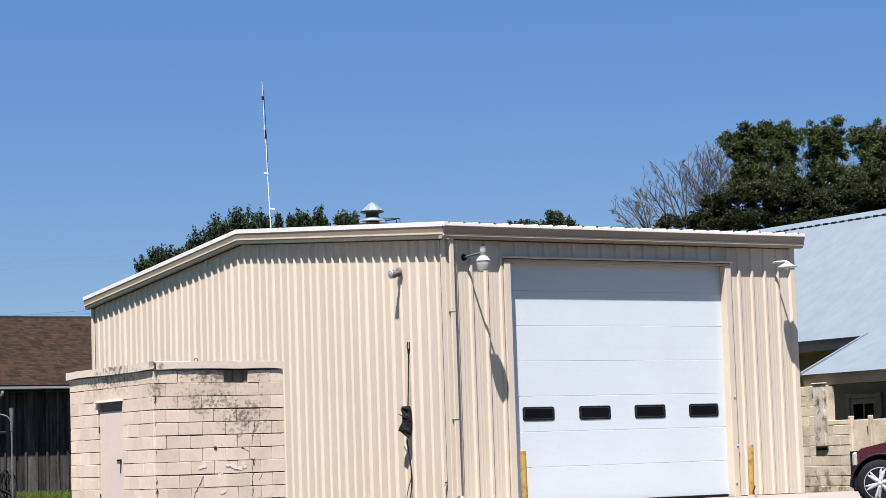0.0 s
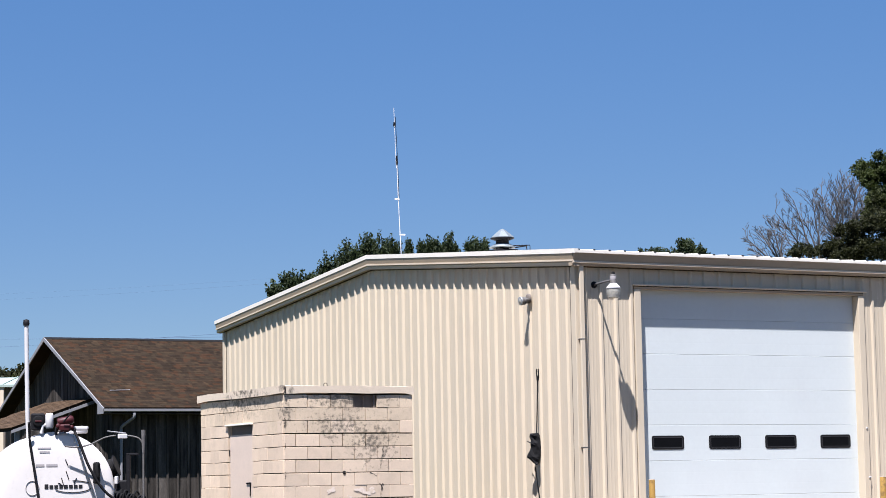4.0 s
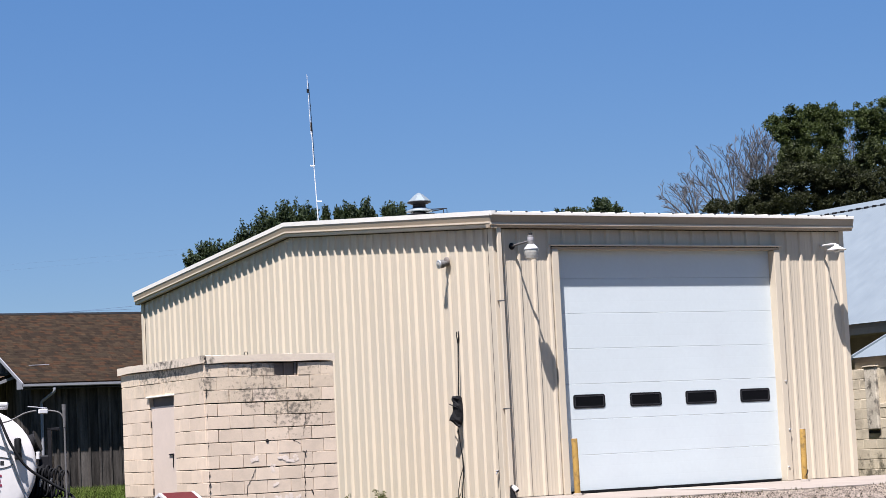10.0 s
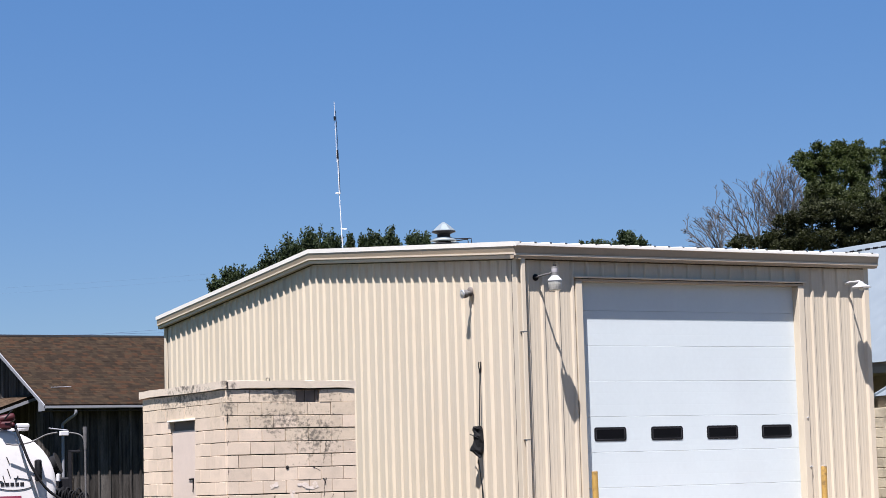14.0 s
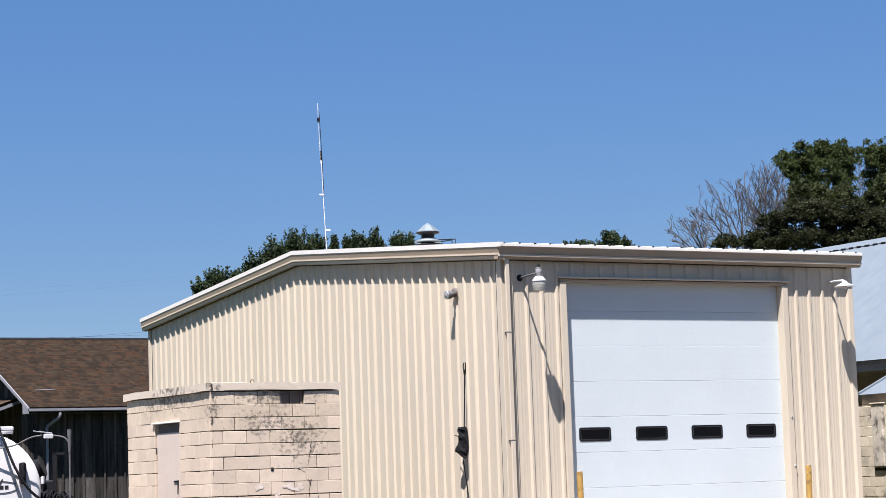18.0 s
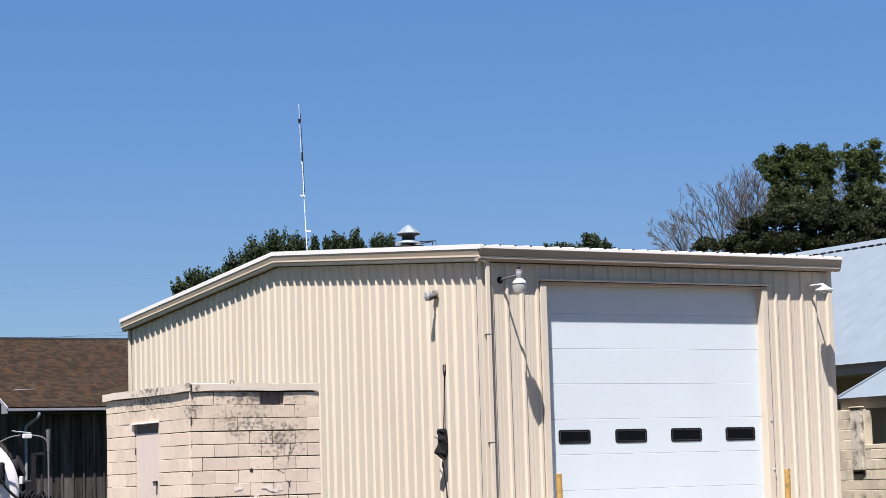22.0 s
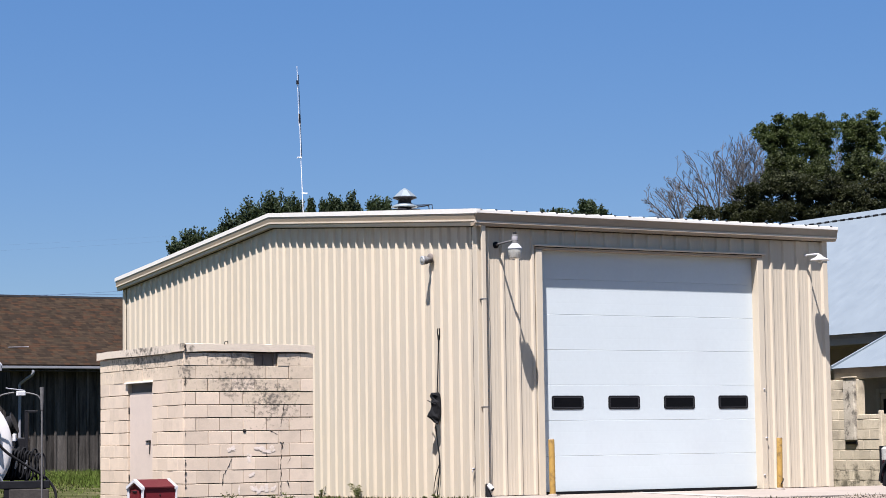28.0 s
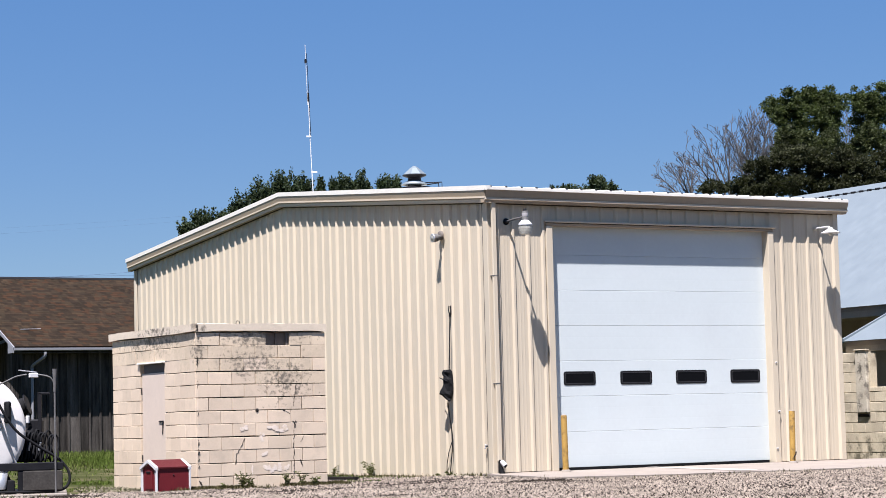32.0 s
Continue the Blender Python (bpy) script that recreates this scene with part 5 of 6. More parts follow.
# skid
for sx in (-0.62, 0.62):
    part("skid_beam", Geo().cbox((sx - 0.06, -0.35, -0.02), (sx + 0.06, 2.6, 0.16), 0.01), M_BLACK, tank)
part("skid_rail", Geo().cbox((-0.95, -0.34, 0.30), (1.42, -0.26, 0.42), 0.01), M_BLACK, tank, "dark front rail of the skid")
for sx in (-0.85, 0.02, 0.78, 1.32):
    part("skid_leg", Geo().cbox((sx - 0.05, -0.33, -0.02), (sx + 0.05, -0.25, 0.30), 0.008), M_BLACK, tank)
part("saddle", Geo().prism([(-0.75, 0.2, 0.02), (0.75, 0.2, 0.02), (0.62, 0.2, 0.30), (-0.62, 0.2, 0.30)], (0, 0, 0), (0, 0.12, 0)), M_BLACK, tank)
part("timber", Geo().cbox((0.82, -0.2, -0.03), (1.30, 0.35, 0.29), 0.015), M_DARKTIMBER, tank, "dark timber block under the pump rack")
part("crib_block", Geo().cbox((0.80, -0.365, 0.0), (1.40, -0.335, 0.29), 0.008), M_CRIB, tank, "greyed timber crib block")
part("bucket", Geo().lathe([(0.10, 0), (0.13, 0.24), (0.12, 0.24), (0.09, 0.02)], 16, Matrix.Translation((0.45, -0.3, 0.03))), M_GALV, tank)
# rack with reel, coiled hoses and a white box for a sunlit pipe piece, beside the tank
rack = thing("hose_rack", "black steel hose rack with reel and coiled hoses", "hose rack", at=(-7.44, 1.35, 0.30), turn=-31)
part("upright", Geo().cbox((-0.03, -0.03, -0.05), (0.03, 0.03, 1.20), 0.006), M_BLACK, rack)
part("upright", Geo().cbox((-0.28, 0.1, -0.05), (-0.23, 0.15, 1.0), 0.006), M_BLACK, rack)
part("cross_bar", Geo().cbox((-0.03, -0.03, 1.16), (0.16, 0.03, 1.2), 0.006), M_BLACK, rack)
part("pump_cabinet", Geo().cbox((-0.42, 0.02, 0.12), (0.0, 0.3, 0.78), 0.02), M_BLACK, rack, "black pump cabinet")
part("shelf", Geo().cbox((-0.45, -0.2, 0.06), (0.22, 0.3, 0.10), 0.008), M_BLACK, rack)
rm = Matrix.Translation((-0.30, 0.1, 0.98)) @ Matrix.Rotation(radians(70), 4, "Y")
part("reel", Geo().lathe([(0.0, -0.10), (0.17, -0.10), (0.17, -0.085), (0.07, -0.085), (0.07, 0.085), (0.17, 0.085), (0.17, 0.10), (0.0, 0.10)], 22, rm, smooth=False), M_BLACK, rack, "black hose reel")
part("reel_hose", Geo().lathe([(0.07, -0.08), (0.13, -0.07), (0.135, 0.0), (0.13, 0.07), (0.07, 0.08)], 18, rm), M_RUBBER, rack)
part("motor", Geo().lathe([(0.0, -0.14), (0.09, -0.13), (0.1, 0), (0.09, 0.13), (0, 0.14)], 16, Matrix.Translation((-0.24, 0.0, 0.55)) @ Matrix.Rotation(radians(90), 4, "Y")), M_RUBBER, rack)
# White colour gives the brightness of a pipe piece in the sun.
part("meter", Geo().cbox((-0.20, -0.12, 0.72), (-0.15, -0.02, 0.84), 0.01), M_WHITE, rack, "small white box in place of a sunlit pipe piece")
random.seed(17)
for k in range(12):
    cx, cz = -0.34 + 0.052 * k, 0.36 + random.uniform(-0.05, 0.05)
    loop = [(cx + 0.05 * math.cos(a) * random.uniform(0.8, 1.2), -0.12 + 0.012 * k + 0.05 * math.sin(a * 2), cz + 0.22 * math.sin(a)) for a in [6.283 * i / 14 for i in range(15)]]
    part("hose_loop", Geo().tube(loop, 0.016, 6), M_RUBBER, rack)
for k in range(3):
    part("handle", Geo().tube([(-0.3 + 0.16 * k, -0.2, 0.30), (-0.27 + 0.16 * k, -0.22, 0.42)], 0.018, 6), M_GALV, rack)
post = thing("conduit_post", "grey galvanised conduit post with a switch box", "post", at=(-7.46, 0.62, ground_z(-7.4, 0.6)))
part("pipe", Geo().tube([(0.0, 0.0, -0.05), (0.0, 0.0, 1.93)], 0.015, 10), M_OLDGALV, post)
part("coupling", Geo().tube([(0.0, 0.0, 1.58), (0.0, 0.0, 1.93)], [0.02, 0.034], 10), M_OLDGALV, post)
part("conduit", hose([(0.0, 0, 1.7), (-0.06, 0.03, 1.80), (-0.18, 0.08, 1.84), (-0.24, 0.1, 1.84)], 0.013), M_OLDGALV, post)
part("switch_box", Geo().cbox((-0.37, 0.07, 1.80), (-0.23, 0.13, 1.87), 0.01), M_WHITE, post, "pale switch box")
part("conduit", hose([(-0.40, 0.12, 1.85), (-0.55, 0.2, 1.82), (-0.75, 0.3, 1.72), (-0.95, 0.4, 1.68), (-1.1, 0.45, 1.70)], 0.012), M_OLDGALV, post)
part("conduit", Geo().tube([(-0.24, 0.1, 1.88), (-0.5, 0.22, 1.92)], 0.010, 6), M_BARNTRIM, post)
pad = tagged(part("tank_pad", Geo().cbox((-1.9, -0.6, -0.25), (1.5, 2.9, -0.05), 0.01), M_CONC), "pale concrete pad under the fuel tank", "pavement", kind="structure")
pad.matrix_basis = pose(-8.65, 1.24, 0.0, rz=-20)

# ---- barn ----
BX0, BX1, BY0, BRY = 0.12, 15.0, 23.72, 28.3
BZ, BEAVE, BRIDGE = 0.10, 2.98, 5.26
barn = thing("barn", "weathered grey board barn with a brown shingle roof", "barn")
by1 = 2 * BRY - BY0


def barn_top(y):
    return 5.20 - 0.43 * abs(y - BRY)


part("frame_wall", Geo().box((BX0 + 0.05, BY0 + 0.05, BZ - 0.2), (BX1, BY0 + 0.15, barn_top(BY0) - 0.02)), M_MORTAR, barn)
part("end_core", Geo().prism([(BX0 + 0.05, BY0 + 0.05, BZ - 0.2), (BX0 + 0.05, by1 - 0.05, BZ - 0.2), (BX0 + 0.05, by1 - 0.05, barn_top(by1) - 0.02), (BX0 + 0.05, BRY, barn_top(BRY) - 0.02), (BX0 + 0.05, BY0 + 0.05, barn_top(BY0) - 0.02)], (0, 0, 0), (0.1, 0, 0)), M_MORTAR, barn)
part("rear_wall", Geo().box((BX0 + 0.1, by1 - 0.1, BZ - 0.3), (BX1, by1, barn_top(by1))), M_BOARD, barn)
part("end_wall", Geo().prism([(BX1 - 0.1, BY0 + 0.16, BZ - 0.2), (BX1 - 0.1, by1 - 0.11, BZ - 0.2), (BX1 - 0.1, by1 - 0.11, barn_top(by1)), (BX1 - 0.1, BRY, barn_top(BRY)), (BX1 - 0.1, BY0 + 0.16, barn_top(BY0))], (0, 0, 0), (0.1, 0, 0)), M_BOARD, barn)
random.seed(44)
x = BX0
while x < 9.0:
    w = random.choice((0.27, 0.3, 0.3, 0.33))
    o = random.uniform(0, 0.006)
    part("batten", Geo().cbox((x - 0.028, BY0 - 0.022 - o, 0.25 + random.uniform(-0.05, 0.04)), (x + 0.028, BY0 + 0.008, barn_top(BY0) - 0.03), 0.004), M_BOARD, barn)
    part("board", Geo().cbox((x + 0.006, BY0 + 0.01 - o, 0.23 + random.uniform(-0.06, 0.03)), (x + w - 0.006, BY0 + 0.05, barn_top(BY0) - 0.03), 0.004), M_BOARD, barn)
    x += w
part("board", Geo().cbox((x, BY0 + 0.01, 0.2), (BX1, BY0 + 0.05, barn_top(BY0) - 0.03), 0.004), M_BOARD, barn)
y = BY0
while y < by1 - 0.1:
    w = random.choice((0.2, 0.25, 0.28, 0.3))
    e = min(y + w, by1)
    o = random.uniform(0, 0.014)
    t0, t1 = barn_top(y) - 0.03, barn_top(e) - 0.03
    part("board", Geo().prism([(BX0 + 0.01 - o, y + 0.006, 0.2), (BX0 + 0.01 - o, e - 0.006, 0.2), (BX0 + 0.01 - o, e - 0.006, t1), (BX0 + 0.01 - o, y + 0.006, t0)], (0, 0, 0), (0.04, 0, 0)), M_BOARD, barn)
    y = e
BEX = -0.28
broof = part("roof", Geo().prism([(BEX, 23.29, barn_top(23.29) - 0.02), (BEX, 23.29, barn_top(23.29) + 0.06), (BEX, BRY, BRIDGE), (BEX, 2 * BRY - 23.29, barn_top(23.29) + 0.06), (BEX, 2 * BRY - 23.29, barn_top(23.29) - 0.02), (BEX, BRY, 5.18)], (0, 0, 0), (BX1 + 0.5 - BEX, 0, 0)), M_SHINGLE, barn, "brown mottled asphalt shingle roof")
slope_len = math.hypot(BRY - 23.29, BRIDGE - barn_top(23.29) - 0.06)
su = Vector((0, BRY - 23.29, BRIDGE - barn_top(23.29) - 0.06)).normalized()
sn = Vector((0, -su.z, su.y))
geo = Geo()
rows_n = int(slope_len / 0.143)
for i in range(rows_n + 1):
    s0 = i * 0.143
    x = BEX - random.uniform(0, 0.3)
    while x < 8.5:
        w = random.uniform(0.07, 0.24)
        base = Vector((0, 23.27, barn_top(23.29) + 0.06))
        a, b = base + su * (s0 - 0.004) + sn * random.uniform(0.003, 0.006), base + su * min(s0 + 0.15, slope_len) + sn * 0.003
        lo = base + su * (s0 - 0.004)
        xa, xb = max(x, BEX) + 0.002, x + w - 0.002
        if xb > xa:
            geo.add([(xa, a.y, a.z), (xb, a.y, a.z), (xb, b.y, b.z), (xa, b.y, b.z), (xa, lo.y, lo.z), (xb, lo.y, lo.z)], [(0, 1, 2, 3), (4, 5, 1, 0)])
        x += w
part("shingles", geo, M_SHINGLE, broof, "mottled brown shingles", kind="stuff")
part("ridge_cap", Geo().prism([(BEX - 0.01, BRY - 0.12, BRIDGE - 0.03), (BEX - 0.01, BRY, BRIDGE + 0.03), (BEX - 0.01, BRY + 0.12, BRIDGE - 0.03)], (0, 0, 0), (BX1 + 0.5 - BEX, 0, 0)), M_RUBBER, broof, "dark ridge cap")
part("stick", Geo().tube([(0.27, 24.33, 3.60), (0.85, 24.38, 3.62)], 0.011, 6), M_BARNTRIM, broof, "pale stick lying on the shingles")
part("gutter", Geo().prism([(BEX, y, z) for y, z in ((23.20, 3.07), (23.20, 3.01), (23.22, 2.99), (23.29, 2.99), (23.29, 3.07))], (0, 0, 0), (BX1 + 0.5 - BEX, 0, 0)), M_BARNTRIM, barn, "pale eave gutter")
part("soffit", Geo().box((BEX + 0.02, 23.3, 2.93), (BX1, BY0, 2.96)), M_BOARD, barn)
for sgn in (-1, 1):
    ye = BRY + sgn * (BRY - 23.22)
    part("rake_board", Geo().prism([(BEX - 0.03, BRY, 5.17), (BEX - 0.03, BRY, BRIDGE + 0.02), (BEX - 0.03, ye, barn_top(23.29) + 0.05), (BEX - 0.03, ye, barn_top(23.29) - 0.04)], (0, 0, 0), (0.03, 0, 0)), M_BARNTRIM, barn, "pale rake board")
part("eave_return", Geo().prism([(BEX - 0.034, 23.22, 2.94), (BEX - 0.034, 23.22, 3.06), (BEX - 0.034, 23.66, 3.24), (BEX - 0.034, 23.66, 2.94)], (0, 0, 0), (0.02, 0, 0)), M_BARNTRIM, barn)
part("downspout", hose([(0.55, 23.24, 2.96), (0.55, 23.26, 2.85), (0.40, 23.52, 2.68), (0.34, 23.64, 2.58), (0.34, 23.64, 2.3), (0.34, 23.64, 0.3)], 0.042), M_BARNTRIM, barn)
# lean-to roof against the barn's end
lean = thing("lean_to", "small brown shingled lean-to roof on the barn's gable end", "lean-to")
part("roof", Geo().prism([(0.2, 24.9, 3.50), (0.2, 24.9, 3.40), (-2.2, 24.9, 2.55), (-2.2, 24.9, 2.65)], (0, 0, 0), (0, 4.6, 0)), M_SHINGLE, lean)
for k in range(17):
    xa, xb = -2.24 + 0.144 * k, min(-2.24 + 0.144 * (k + 1) + 0.01, 0.12)
    za, zb = 2.652 + 0.354 * (xa + 2.2) + 0.012, 2.652 + 0.354 * (xb + 2.2) + 0.006
    y = 24.88 - random.uniform(0, 0.2)
    while y < 29.5:
        e = y + random.uniform(0.2, 0.42)
        part("shingle", Geo().add([(xa, max(y, 24.87), za), (xa, e - 0.004, za), (xb, e - 0.004, zb), (xb, max(y, 24.87), zb), (xa, max(y, 24.87), za - 0.014), (xa, e - 0.004, za - 0.014)], [(0, 1, 2, 3), (4, 5, 1, 0)]), M_LEANROOF, lean)
        y = e
part("fascia", Geo().prism([(0.2, 24.86, 3.42), (0.2, 24.86, 3.34), (-2.25, 24.86, 2.49), (-2.25, 24.86, 2.57)], (0, 0, 0), (0, 0.04, 0)), M_BARNTRIM, lean, "pale fascia board")
for py in (25.1, 27.2, 29.3):
    part("post", Geo().cbox((-2.1, py - 0.06, ground_z(-2, py) - 0.1), (-1.98, py + 0.06, 2.62), 0.01), M_BARNTRIM, lean)

# ---- block house with a metal roof ----
house = thing("block_house", "old tan block building with a pale metal roof and porch", "building")
EX, EZ = 12.38, 3.16
HRX, HRZ = 17.0, 6.40
YA, YB = -4.0, 22.0
HW_X = 13.7


def mroof(name, x0, z0, x1, z1, y0, y1, rib=0.3, label=""):
    """A ribbed metal slope from an eave line up to a ridge line, in sheets."""
    r = part(name, Geo().prism([(x0, y0, z0), (x1, y0, z1), (x1, y0, z1 - 0.12), (x0, y0, z0 - 0.12)], (0, 0, 0), (0, y1 - y0, 0)), M_PORCHWALL, house, label)
    d = Vector((x1 - x0, 0, z1 - z0)).normalized()
    nrm = Vector((-d.z, 0, d.x))
    y = y0 - 0.03
    while y < y1:
        e = min(y + 0.9, y1 + 0.03)
        prof, s = [(y, 0.0)], y + 0.05
        while s < e - 0.04:
            prof += [(s - 0.02, 0.0), (s - 0.012, 0.0012), (s + 0.012, 0.0012), (s + 0.02, 0.0)]
            s += rib
        prof.append((e, 0.0))
        a, b = Vector((x0, 0, z0)) - d * 0.06, Vector((x1, 0, z1))
        rows = [[tuple(Vector((p.x, yy, p.z)) + nrm * (0.012 + h)) for yy, h in prof] for p in (a, b)]
        low = [[tuple(Vector(q) - nrm * 0.01) for q in rows[0]], rows[0]]
        part("roof_sheet", Geo().sheet(rows).sheet(low), M_ROOFBLUE, r)
        y = e
    return r


mroof("main_roof", EX, EZ, HRX, HRZ, YA, YB, 0.3, "pale blue-grey ribbed metal roof")
part("rear_roof", Geo().prism([(HRX, YA, HRZ), (HRX + 4.6, YA, EZ), (HRX + 4.6, YA, EZ - 0.12), (HRX, YA, HRZ - 0.12)], (0, 0, 0), (0, YB - YA, 0)), M_ROOFBLUE, house)
part("ridge_cap", Geo().prism([(HRX - 0.22, YA, HRZ - 0.11), (HRX, YA, HRZ + 0.05), (HRX + 0.22, YA, HRZ - 0.11)], (0, 0, 0), (0, YB - YA, 0)), M_ROOFBLUE, house, "pale grey ridge cap")
for k in range(60):
    yy = YA + 0.2 + k * 0.3
    part("ridge_closure", Geo().cbox((HRX - 0.235, yy, HRZ - 0.15), (HRX - 0.2, yy + 0.16, HRZ - 0.095), 0.004), M_RUBBER, house)
part("fascia", Geo().cbox((EX + 0.02, YA, EZ - 0.26), (EX + 0.06, YB, EZ - 0.03), 0.006), M_RTRIM, house)
part("soffit", Geo().box((EX + 0.06, YA, EZ - 0.24), (HW_X, YB, EZ - 0.2)), M_PORCHWALL, house)
upper = part("main_wall", Geo().box((HW_X, YA + 0.3, -0.6), (HW_X + 0.2, YB - 0.3, EZ - 0.2)), M_PORCHWALL, house)
part("far_wall", Geo().box((HRX + 4.0, YA + 0.3, -0.6), (HRX + 4.2, YB - 0.3, EZ - 0.1)), M_RBLOCK, house)
for yy in (YA + 0.3, YB - 0.5):
    part("gable_end", Geo().prism([(HW_X + 0.2, yy, -0.6), (HRX + 4.0, yy, -0.6), (HRX + 4.0, yy, EZ - 0.1), (HRX, yy, HRZ - 0.25), (HW_X + 0.2, yy, EZ - 0.1)], (0, 0, 0), (0, 0.2, 0)), M_RBLOCK, house)
# porch roof
PX, PZ = 10.55, 2.33
PY1 = 3.34
mroof("porch_roof", PX, PZ, EX + 0.3, EZ + 0.14, YA - 1.0, PY1, 0.3, "pale metal porch roof")
part("porch_fascia", Geo().cbox((PX + 0.02, YA - 1.0, PZ - 0.24), (PX + 0.07, PY1, PZ - 0.03), 0.006), M_RTRIM, house)
part("rake_flashing", Geo().prism([(PX - 0.05, PY1 + 0.03, PZ - 0.05), (EX, PY1 + 0.03, EZ - 0.05), (EX, PY1 + 0.03, EZ + 0.04), (PX - 0.05, PY1 + 0.03, PZ + 0.04)], (0, 0, 0), (0, -0.06, 0)), M_ROOFBLUE, house)
part("porch_ceiling", Geo().box((PX + 0.1, YA - 1.0, PZ - 0.2), (HW_X, PY1, PZ - 0.16)), M_PORCHWALL, house)
# block wall below, with a stuccoed pilaster, flush under the eave
KX, KY = 10.45, -0.87
random.seed(52)
low = part("block_wall", Geo().box((KX + 0.02, 3.36 + KY, -0.6), (KX + 0.18, 6.6 + KY, 2.05)), M_RBLOCK, house)
knee = part("knee_wall", Geo().box((KX + 0.02, -5.0, -0.6), (KX + 0.18, 3.355 + KY, 1.34)), M_RBLOCK, house)
for c in range(11):
    z0 = -0.16 + 0.2032 * c
    s = 3.36 + KY
    while s < 6.6 + KY:
        e = min(s + (0.2 if (s < 3.4 + KY and c % 2) else 0.406), 6.6 + KY)
        o = random.uniform(-0.005, 0.005)
        part("block", Geo().cbox((KX - o, s + 0.0025, z0 + 0.003 - (0.4 if c == 0 else 0)), (KX + 0.05, e - 0.0025, z0 + 0.2), 0.007), M_RBLOCK, low)
        s = e
    if c < 8:
        s = 2.72 + KY
        for e in ((3.0, 3.36) if c % 2 else (3.2, 3.36)):
            part("block", Geo().cbox((KX - 0.03 - random.uniform(-0.005, 0.005), s + 0.005, z0 + 0.007 - (0.4 if c == 0 else 0)), (KX + 0.05, e + KY - 0.005, min(z0 + 0.2, 1.36)), 0.007), M_RBLOCK, knee)
            s = e + KY
part("pilaster", Geo().cbox((KX - 0.07, 3.40 + KY, 0.84), (KX + 0.02, 3.74 + KY, 2.10), 0.02), M_STUCCO, house, "stained stucco pilaster")
part("pilaster_slot", Geo().cbox((KX - 0.02, 3.40 + KY, 0.765), (KX + 0.02, 3.75 + KY, 0.82), 0.006), M_CRACK, house, "dark slot under the pilaster")
part("pilaster_cap", Geo().cbox((KX - 0.09, 3.38 + KY, 2.10), (KX + 0.03, 3.76 + KY, 2.13), 0.01), M_RBLOCK, house)
for k in range(10):
    y = 2.66 + KY - 0.56 * k
    part("gate_post", Geo().cbox((KX - 0.06, y - 0.045, -0.3), (KX + 0.02, y + 0.045, 1.43), 0.01), M_RBLOCK, knee)
    part("gate_board", Geo().cbox((KX - 0.02, y - 0.51, -0.3), (KX + 0.015, y - 0.05, 1.35), 0.01), M_RBLOCK, knee)
part("gate_latch", Geo().tube([(KX - 0.03, 2.2 + KY, 1.22), (KX - 0.05, 2.16 + KY, 1.14)], 0.01, 5), M_BLACK, knee)
# panelled porch door in the shaded wall
pd = part("porch_door", Geo().cbox((HW_X - 0.05, 4.50, -0.1), (HW_X - 0.01, 5.40, 1.86), 0.008), M_RTRIM, house, "tan porch door with glazed lights")
part("door_frame", Geo().cbox((HW_X - 0.08, 4.39, -0.1), (HW_X - 0.01, 4.50, 1.97), 0.008).cbox((HW_X - 0.08, 5.40, -0.1), (HW_X - 0.01, 5.51, 1.97), 0.008).cbox((HW_X - 0.08, 4.50, 1.87), (HW_X - 0.01, 5.40, 1.97), 0.008), M_RTRIM, house)
for a, b in ((4.66, 4.94), (5.0, 5.30)):
    part("pane", Geo().box((HW_X - 0.06, a, 1.40), (HW_X - 0.052, b, 1.74)), M_GLASS, pd)
part("door_rail", Geo().cbox((HW_X - 0.07, 4.58, 1.36), (HW_X - 0.05, 5.34, 1.42), 0.004), M_RTRIM, pd)

# ---- pickup at the edge of the yard ----
truck = thing("pickup_truck", "parked maroon pickup truck with bright alloy wheels on gravel", "truck", at=(3.75, -6.38, ground_z(3.7, -6.4) + 0.012), turn=-47)
# local +x runs towards the tail; the near side is at y = -0.87
sidep = [(-0.38, 0.50), (-0.385, 0.56), (-0.375, 0.72), (-0.34, 0.82), (-0.26, 0.89), (0.1, 0.97), (0.75, 1.03), (1.25, 1.48), (1.5, 1.55), (2.3, 1.54), (2.45, 1.06), (4.1, 1.04), (4.15, 0.5), (4.1, 0.35)]


def arch(cx):
    return [(cx + 0.44 * math.cos(a), 0.34 + 0.44 * math.sin(a)) for a in [math.pi * k / 10 for k in range(11)]]


outline = sidep + arch(3.05) + [(x * 1.02 + 0.02, z * 1.06 - 0.03) for x, z in arch(0.0)] + [(-0.38, 0.44)]
geo = Geo()
for i, (yy, k) in enumerate(((-0.86, 0), (0.86, 1))):
    geo.add([(x, yy, z) for x, z in outline], [tuple(range(len(outline)))])
m = len(outline)
geo.add([(x, -0.86, z) for x, z in outline] + [(x, 0.86, z) for x, z in outline], [(i, (i + 1) % m, m + (i + 1) % m, m + i) for i in range(m)])
part("body", geo, M_TRUCK, truck)
part("side_glass", Geo().prism([(0.98, -0.868, 1.06), (1.32, -0.868, 1.44), (2.2, -0.868, 1.46), (2.3, -0.868, 1.08)], (0, 0, 0), (0, 0.006, 0)), M_GLASS, truck)
part("front_bumper", Geo().cbox((-0.40, -0.84, 0.26), (-0.33, 0.84, 0.52), 0.02), M_BLACK, truck, "dark lower bumper")
part("headlight", Geo().cbox((-0.395, -0.868, 0.62), (-0.30, -0.62, 0.84), 0.03), M_BOWL, truck, "clear headlight")
part("headlight", Geo().cbox((-0.395, 0.62, 0.66), (-0.33, 0.83, 0.80), 0.02), M_FROST, truck, "clear headlight")
